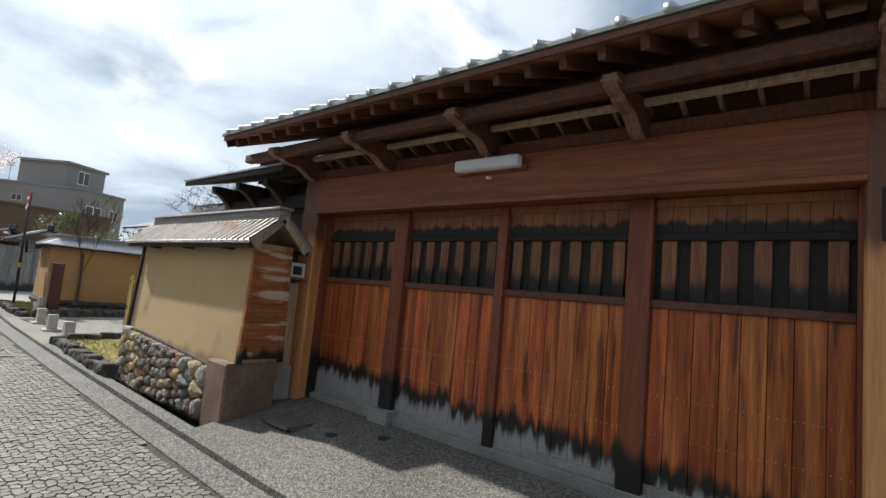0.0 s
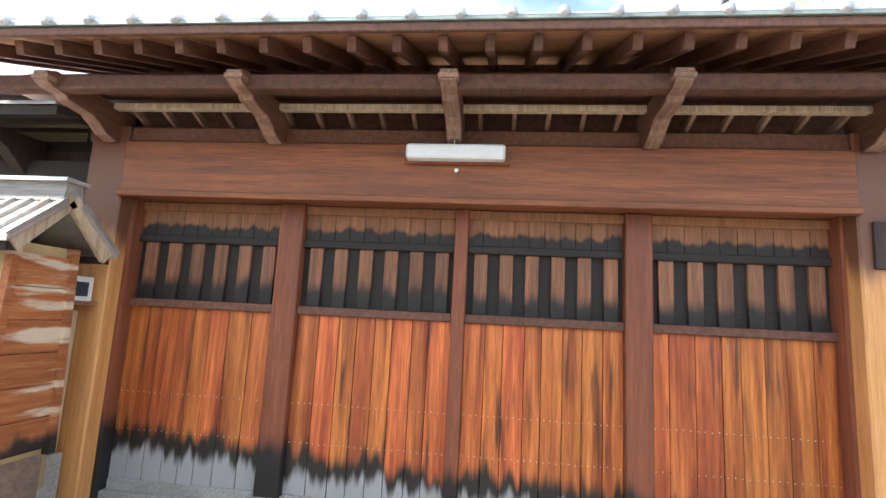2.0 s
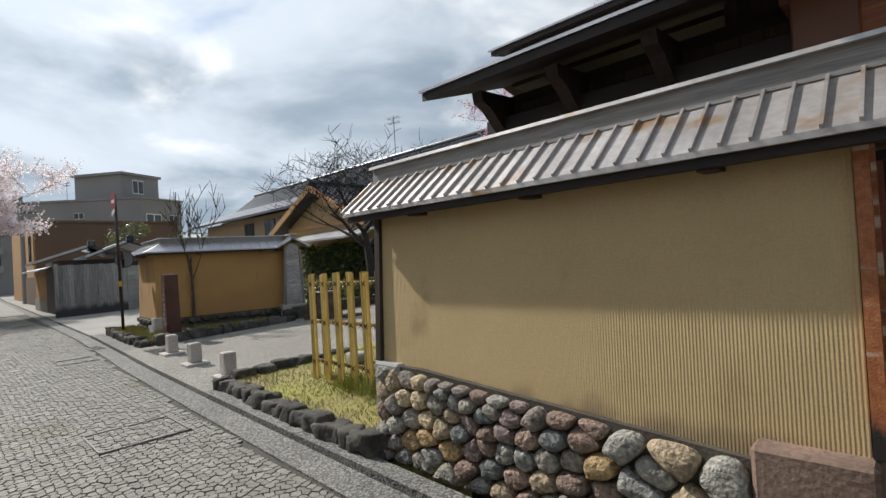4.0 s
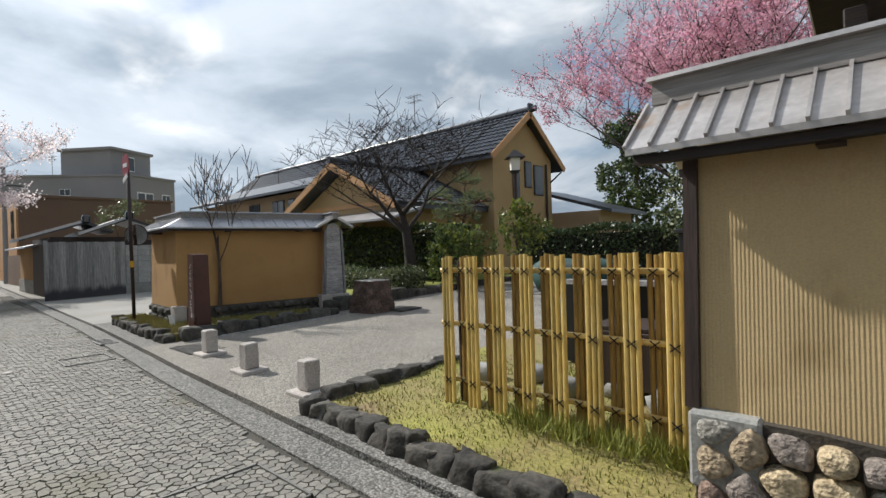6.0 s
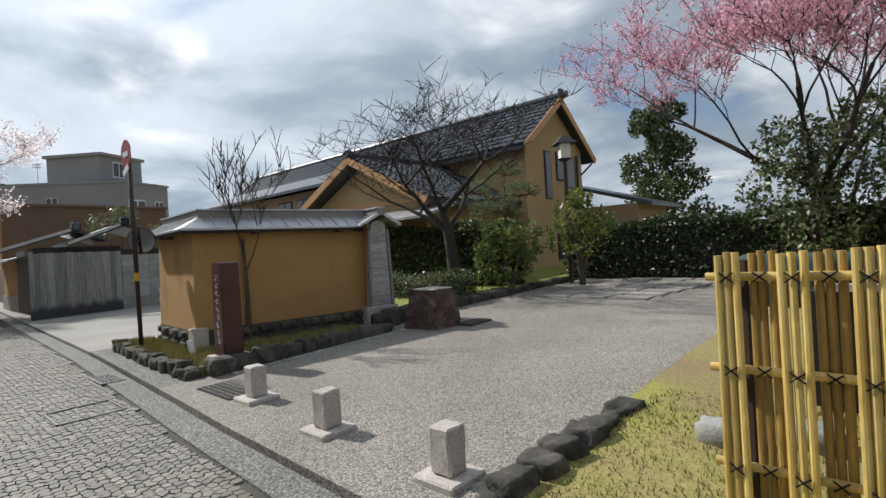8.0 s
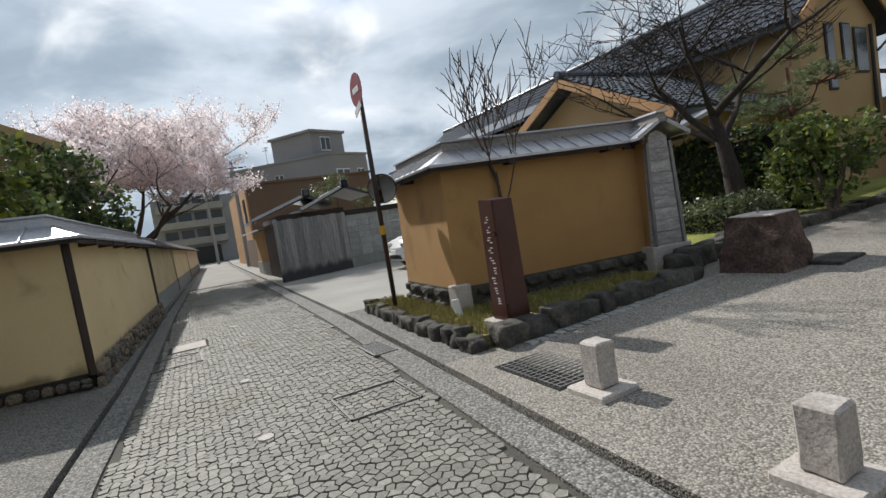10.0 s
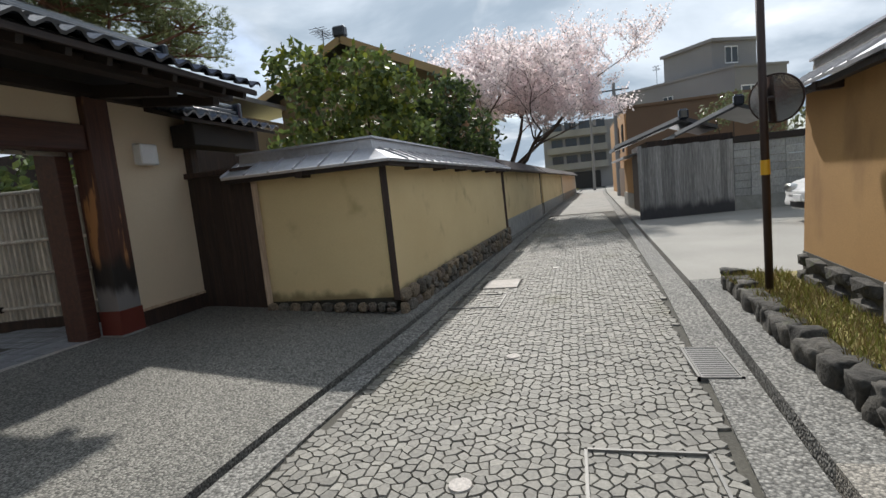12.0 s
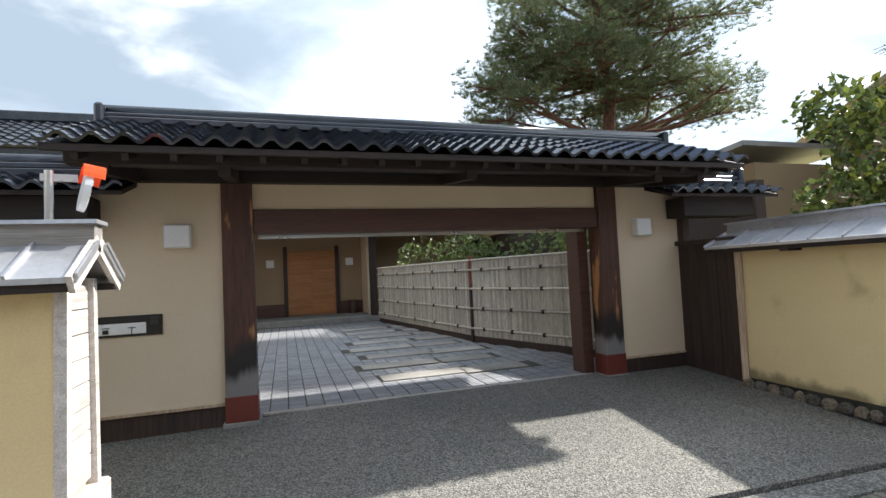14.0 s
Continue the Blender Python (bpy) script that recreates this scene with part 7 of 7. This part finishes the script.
tufts("bed_grass", 9000, in_poly, 1, M["straw"], 0.07, "short dry grass in the planting bed")
tufts("bed_grass_green", 5000, in_poly, 2, M["grass"], 0.08, "short green grass in the planting bed")


def in_corner(rng):
    x = rng.uniform(-11.05, -7.8)
    y = rng.uniform(2.75, 5.2)
    return (x, y, right_z(x, y) + 0.07 + 0.05 * noise.noise(Vector((x, y, 0))))


tufts("corner_grass", 6000, in_corner, 3, M["grass"], 0.045, "short moss and grass before the bamboo fence")
tufts("corner_straw", 3500, in_corner, 4, M["straw"], 0.04, "thin dry grass before the bamboo fence")
tufts("fence_weeds", 1500, lambda rng: (rng.uniform(-9.5, -7.8), rng.normal(3.45, 0.1), 0.24), 6, M["grass"], 0.16, "green weeds at the foot of the fence")

# bamboo fence
bf = thing("bamboo_fence", (-9.1, 3.53, 0.2), "yellow bamboo fence tied with black cord", "fence")
FX0, FX1, FY = -10.2, -7.95, 3.53
random.seed(2)
n = 17
for i in range(n):
    front = i % 2 == 0
    xc = FX0 + 0.055 + (FX1 - FX0 - 0.11) * i / (n - 1)
    y = FY - 0.044 if front else FY + 0.044
    for j in (-1, 0, 1):
        x = xc + j * 0.0405
        r = random.uniform(0.0185, 0.0205)
        c = part("cane", rod((x, y, 0.20 if front else 0.22), (x + random.uniform(-.006, .006), y, 1.50 + random.uniform(-0.012, 0.012)), r, r * 0.96, 10), M["bamboo"] if front else M["bamboo_d"], bf, smooth=False)
    for z in (0.44, 0.92, 1.38):
        yt = FY - 0.066 if front else FY - 0.026
        for lean in (-1, 1):
            part("tie", beam((xc - 0.03, yt, z - 0.024 * lean), (xc + 0.03, yt, z + 0.024 * lean), 0.006, 0.007), M["cord"], bf)
for z in (0.44, 0.92, 1.38):
    part("rail", rod((FX0 - 0.05, FY, z), (FX1 + 0.05, FY, z + 0.01), 0.022, 0.02, 10), M["bamboo"], bf)
part("fence_post", rod((FX0 + 0.12, FY + 0.07, 0.1), (FX0 + 0.12, FY + 0.07, 1.46), 0.04, n=10), M["dark"], bf)
part("fence_post", rod((FX1 - 0.1, FY + 0.07, 0.1), (FX1 - 0.1, FY + 0.07, 1.46), 0.04, n=10), M["dark"], bf)

# things behind the fence
hb = thing("black_cabinet", (-9.0, 7.6, 0.4), "black metal cabinet with a flat lid", "cabinet")
part("body", box(-9.45, -8.5, 7.4, 8.1, 0.3, 1.68, 0.012), M["black"], hb)
part("lid", box(-9.5, -8.45, 7.35, 8.15, 1.68, 1.74, 0.008), M["iron"], hb)
for x in (-9.3, -8.98, -8.65):
    part("bolt", rod((x, 7.4, 1.55), (x, 7.385, 1.55), 0.012, n=8), M["steel"], hb)
solo("white_kettle", rock((-9.0, 7.6, 1.83), (0.09, 0.09, 0.1), 2, 2, 0.1), M["white"], "white pot standing on the black cabinet", "pot", smooth=True)
solo("cream_canister", rod((-8.75, 7.6, 1.74), (-8.75, 7.6, 1.94), 0.08, 0.075, 14), M["paper"], "cream canister standing on the black cabinet", "canister")
cs = thing("covered_stack", (-9.3, 5.6, 0.3), "low stack under a dark green sheet", "stack")
part("frame", box(-10.0, -8.4, 5.2, 6.1, 0.3, 1.15, 0.01), M["black"], cs)
part("sheet", rock((-10.1, 5.8, 1.2), (0.55, 0.3, 0.22), 5, 3, 0.2), M["net"], cs, "crumpled green sheet", smooth=True)
part("plank", box(-9.9, -8.2, 5.1, 5.2, 1.15, 1.2), M["greywoodx"], cs)
sb = thing("sorting_bench", (-8.1, 4.6, 0.3), "dark low trestle behind the fence", "trestle")
part("board", box(-9.3, -7.9, 4.4, 5.0, 0.82, 0.86, 0.004), M["dark"], sb)
# panel added to darken what shows through the fence gaps
part("front_panel", box(-9.3, -7.9, 4.38, 4.41, 0.34, 0.82, 0.004), M["dark"], sb)
for x in (-9.2, -8.0):
    part("leg", box(x - 0.03, x + 0.03, 4.5, 4.9, 0.3, 0.82), M["dark"], sb)
for i in range(6):
    solo("garden_stone", rock((-10.4 + i * 0.45, 4.3 + 0.2 * (i % 2), 0.3), (0.16, 0.13, 0.1), i + 3, 2, 0.25), M["greyblock"], "pale loose stone behind the fence", "stone", group="loose stones", smooth=True)
sp2 = thing("stone_path", (-14.5, 12, 0.4), "path of flat grey stone slabs", "path", kind="structure")
random.seed(6)
for i in range(9):
    for j in range(3):
        x, y = -15.6 + j * 0.85 + i * 0.12, 10.6 + i * 0.6
        part("slab", box(x, x + 0.8, y, y + 0.54, right_z(x, y) - 0.02, right_z(x, y) + 0.03 + random.uniform(0, 0.01), 0.01), M["slab"], sp2)
bn = thing("stone_bench", (-14.6, 16.4, 0.5), "long low stone bench by the path", "bench")
part("seat", box(-17, -12.4, 16.2, 16.7, 0.85, 0.97, 0.02), M["slab"], bn)
for x in (-16.5, -14.7, -12.9):
    part("leg", box(x - 0.15, x + 0.15, 16.25, 16.65, 0.4, 0.85), M["darkrock"], bn)

# ---- plants ----
hedge("clipped_hedge", -24.5, -17.0, 11.6, 12.3, 0.5, 2.25, 1, "tall green hedge with yellow young leaves", M["leaf_d"], 14000, 0.055, (M["leaf_y"], 0.14))
hedge("clipped_hedge", -17.0, -8.0, 14.6, 15.5, 0.5, 2.05, 2, "dark clipped hedge behind the forecourt", M["leaf_d"], 14000, 0.055)
hedge("low_shrub_row", -21.5, -16.8, 9.0, 9.9, 0.3, 0.95, 3, "low clipped azalea row", M["leaf_g"], 7000, 0.035, (M["leaf_d"], 0.4))
bushy("camellia", (-16.5, 11.0, 0.5), [(-16.9, 11.0, 1.2, 0.75), (-16.2, 11.3, 1.7, 0.6), (-17.0, 11.2, 1.9, 0.5)], 41, "glossy green camellia before the hedge", M["leaf"], 0.06, 800, second=(M["leaf_y"], 0.25), category="shrub")
bushy("young_tree", (-15.3, 12.4, 0.5), [(-15.3, 12.4, 1.7, 0.6), (-15.5, 12.3, 2.3, 0.5), (-15.0, 12.6, 2.1, 0.45), (-15.3, 12.4, 2.7, 0.3)], 42, "small tree with yellow-green leaves", M["leaf_y"], 0.06, 380, second=(M["leaf"], 0.35))
tree("bare_tree", (-17.76, 10.39, 0.45), 7, "bare dark tree with fine twigs", M["bark_k"], None, 4.7, 0.95, 0.22, 0, 0, 0, levels=5, kids=4, first=0.46, wiggle=0.2, ratio=0.66)
tree("sapling", (-17.25, 4.55, 0.28), 19, "thin bare sapling against the ochre wall", M["bark"], None, 3.0, 0.35, 0.045, 0, 0, 0, levels=4, kids=3, first=0.5, wiggle=0.12, ratio=0.62)


def pine(name, base, seed, pads, label, trunk, top):
    t = thing(name, base, label, "tree")
    bm = bmesh.new()
    b, c = Vector(base), Vector(top)
    prev, r = b, trunk
    rng = random.Random(seed)
    spine = [b]
    for i in range(1, 7):
        q = b.lerp(c, i / 6) + Vector((rng.uniform(-.25, .25), rng.uniform(-.25, .25), 0)) * (i < 6)
        rod(prev, q, r, r * 0.85, 9, bm)
        prev, r = q, r * 0.85
        spine.append(q)
    twig_pts = []
    for x, y, z, rad in pads:
        e = Vector((x, y, z))
        s = min(spine[2:], key=lambda p: abs(p.z - (z - 0.4)))
        mid = s.lerp(e, 0.55) + Vector((rng.uniform(-.3, .3), rng.uniform(-.3, .3), -0.15))
        rod(s, mid, trunk * 0.26, trunk * 0.17, 6, bm)
        rod(mid, e, trunk * 0.17, 0.02, 6, bm)
        for k in range(9):
            a = rng.uniform(0, 6.28)
            f = e + Vector((math.cos(a), math.sin(a), rng.uniform(-0.05, 0.3))) * rad * rng.uniform(0.5, 1)
            rod(e.lerp(mid, 0.2), f, 0.025, 0.01, 4, bm)
            twig_pts.append(f)
    part("trunk", bm, M["bark_r"], t)
    g = np.random.default_rng(seed)
    centres = []
    for x, y, z, rad in pads:
        k = int(170 * rad * rad) + 45
        a, rr = g.uniform(0, 6.28, k), rad * np.sqrt(g.random(k))
        centres.append(np.stack([x + np.cos(a) * rr, y + np.sin(a) * rr, z + 0.18 * rad * g.normal(size=k) + 0.25 * (1 - rr / rad)], 1))
    cs2 = np.concatenate(centres)
    per = 12
    cc = np.repeat(cs2, per, 0)
    d = g.normal(size=cc.shape)
    d[:, 2] = np.abs(d[:, 2]) * 0.7 + 0.15
    d /= np.linalg.norm(d, axis=1)[:, None]
    s = np.cross(d, g.normal(size=cc.shape))
    s /= np.linalg.norm(s, axis=1)[:, None]
    ln3 = g.uniform(0.10, 0.2, (len(cc), 1))
    v = np.stack([cc - s * 0.010, cc + s * 0.010, cc + d * ln3], 1).reshape(-1, 3)
    mass("needles", v, np.arange(len(v)).reshape(-1, 3), M["needle"], t)
    return t


random.seed(77)
pads = [(-22.6 + random.uniform(-4.2, 4.2), -9 + random.uniform(-2.2, 2.2), random.uniform(5.9, 10.6), random.uniform(0.7, 1.2)) for _ in range(135)]
pads = [p for p in pads if abs(p[0] + 22.6) < 4.4 - 0.62 * (p[2] - 5.9)]
pine("red_pine", (-22.6, -9.2, 0.3), 5, pads, "large red pine with layered needle pads", 0.28, (-22.3, -9.0, 10.2))
pine("red_pine", (-5.6, -10.0, 0.3), 6, [(-6.5, -9.6, 6.3, 0.9), (-5.4, -9.4, 6.8, 0.8), (-4.6, -10, 7.5, 0.8)], "red pine seen at the edge of the roofs", 0.2, (-5.4, -9.9, 7.5))
pine("garden_pine", (-18.4, 13.4, 0.45), 9, [(-18.4, 13.2, 2.7, 0.8), (-17.4, 13.0, 3.1, 0.6), (-19.0, 13.0, 3.3, 0.5), (-18.1, 13.4, 3.8, 0.5)], "small layered garden pine before the house", 0.1, (-18.2, 13.4, 3.6))
tree("plum_tree", (-10.6, 14.5, 0.45), 23, "pink flowering plum tree with dark limbs", M["bark_k"], M["pink"], 6.9, 0.56, 0.24, 0.038, 7, 0.075, levels=5, kids=4, first=0.27, wiggle=0.24, ratio=0.66)
bushy("tall_evergreen", (-18.4, 28.8, 0.45), [(-18.4 + 1.5 * math.cos(k * 2.4) * (1.15 - 0.12 * k), 28.6 + 1.3 * math.sin(k * 2.4), 2.4 + k * 0.75, 1.35 - 0.06 * k) for k in range(9)], 51, "tall dark evergreen tree with dense glossy leaves", M["leaf_d"], 0.12, 1100, second=(M["leaf"], 0.25))
bushy("evergreen_tree", (-10.4, 14.6, 0.45), [(-11.2, 14.2, 2.4, 0.9), (-10.2, 14.2, 3.0, 1.1), (-9.2, 14.3, 2.6, 1.0), (-10.6, 14.0, 1.6, 0.9), (-8.6, 14.5, 3.4, 0.9), (-9.6, 14.6, 3.9, 0.7), (-8.0, 14.2, 2.2, 1.0), (-10.9, 13.8, 3.4, 0.8)], 52, "olive-green evergreen with sparse leaves", M["leaf_g"], 0.06, 1100, second=(M["leaf_d"], 0.4))
tree("cherry_tree", (-34.0, -0.85, 0.3), 12, "white flowering cherry tree over the lane wall", M["bark"], M["sakura"], 7.0, 0.86, 0.34, 0.052, 11, 0.10, levels=5, kids=4, first=0.24, wiggle=0.22, ratio=0.66)
bushy("loquat_tree", (-25.0, -2.9, 0.3), [(-24.6, -4.4, 4.7, 0.75), (-24.9, -3.8, 3.6, 0.9), (-25.2, -3.0, 4.5, 0.8), (-25.0, -2.8, 3.2, 0.9), (-24.8, -2.2, 4.0, 0.7), (-24.7, -4.6, 2.8, 0.8), (-25, -2.0, 2.8, 0.8)], 61, "loquat tree with long glossy leaves", M["leaf"], 0.10, 620, second=(M["leaf_y"], 0.2))
bushy("evergreen_tree", (-27.0, -1.5, 0.3), [(-27.0, -1.4, 4.0, 0.8), (-27.2, -1.0, 3.0, 0.9), (-26.8, -1.9, 3.4, 0.8), (-27.4, -0.9, 2.5, 0.7)], 62, "dark evergreen tree behind the plaster wall", M["leaf_d"], 0.09, 700, second=(M["leaf"], 0.4))
bushy("hillside_shrub", (-45.0, 10.5, 0.2), [(-45, 9.6, 4.2, 0.9), (-45.2, 10.6, 4.9, 0.8), (-44.5, 12.5, 3.6, 1.0), (-44.5, 14.5, 4.0, 1.2)], 63, "olive shrubs above the old roofs", M["leaf_g"], 0.12, 260, category="shrub")

# ---- paving stones of the lane ----
rng = random.Random(99)
cell = 0.072
hx, hy = cell, cell * 0.86
lane = thing("lane_paving", (-15, 1.2, 0.13), "irregular grey paving stones with dark joints", "paving", kind="structure")


def corner(i, j, k):
    r = random.Random(i * 7919 + j * 104729 + k * 31)
    return r.uniform(-0.018, 0.018), r.uniform(-0.015, 0.015)


def hex_corner(i, j):
    """Corner points of the honeycomb, numbered on a fine lattice so that neighbours share them."""
    dx, dy = corner(i, j, 0)
    return i * hx / 2 + dx, j * hy / 3 + dy


sv, sf = [], []
nrow = int(2.6 / hy) + 4
for row in range(-2, nrow):
    for col in range(int(-33.5 / hx), int(3.5 / hx)):
        ci, cj = 2 * col + (row % 2), 3 * row
        cx, cy = ci * hx / 2, cj * hy / 3
        if not kerb_left(cx) + P0 + 0.05 < cy < kerb_right(cx) - P1 - 0.05:
            continue
        if any(a < cx < b and c < cy < d for a, b, c, d in ((-20.72, -20.08, 0.43, 0.97),)):
            continue
        pts = [hex_corner(ci + a, cj + b) for a, b in ((0, 2), (-1, 1), (-1, -1), (0, -2), (1, -1), (1, 1))]
        mx, my = sum(p[0] for p in pts) / 6, sum(p[1] for p in pts) / 6
        zt = road_z(mx) + rng.uniform(-0.005, 0.003)
        top = [(mx + (x - mx) * 0.86, my + (y - my) * 0.86, zt) for x, y in pts]
        low = [(mx + (x - mx) * 0.96, my + (y - my) * 0.96, zt - 0.016) for x, y in pts]
        if -15.6 < mx < -14.9 and len(lane.children) < 300:
            raw("paving_stone", top + low, [(0, 1, 2, 3, 4, 5)] + [(k, k + 6, (k + 1) % 6 + 6, (k + 1) % 6) for k in range(6)], M["paving"], lane)
        else:
            s = len(sv)
            sv += top + low
            sf.append(tuple(range(s, s + 6)))
            sf += [(s + k, s + k + 6, s + (k + 1) % 6 + 6, s + (k + 1) % 6) for k in range(6)]
tagged(raw("paving_stones_beyond", sv, sf, M["paving"], lane), kind="stuff")
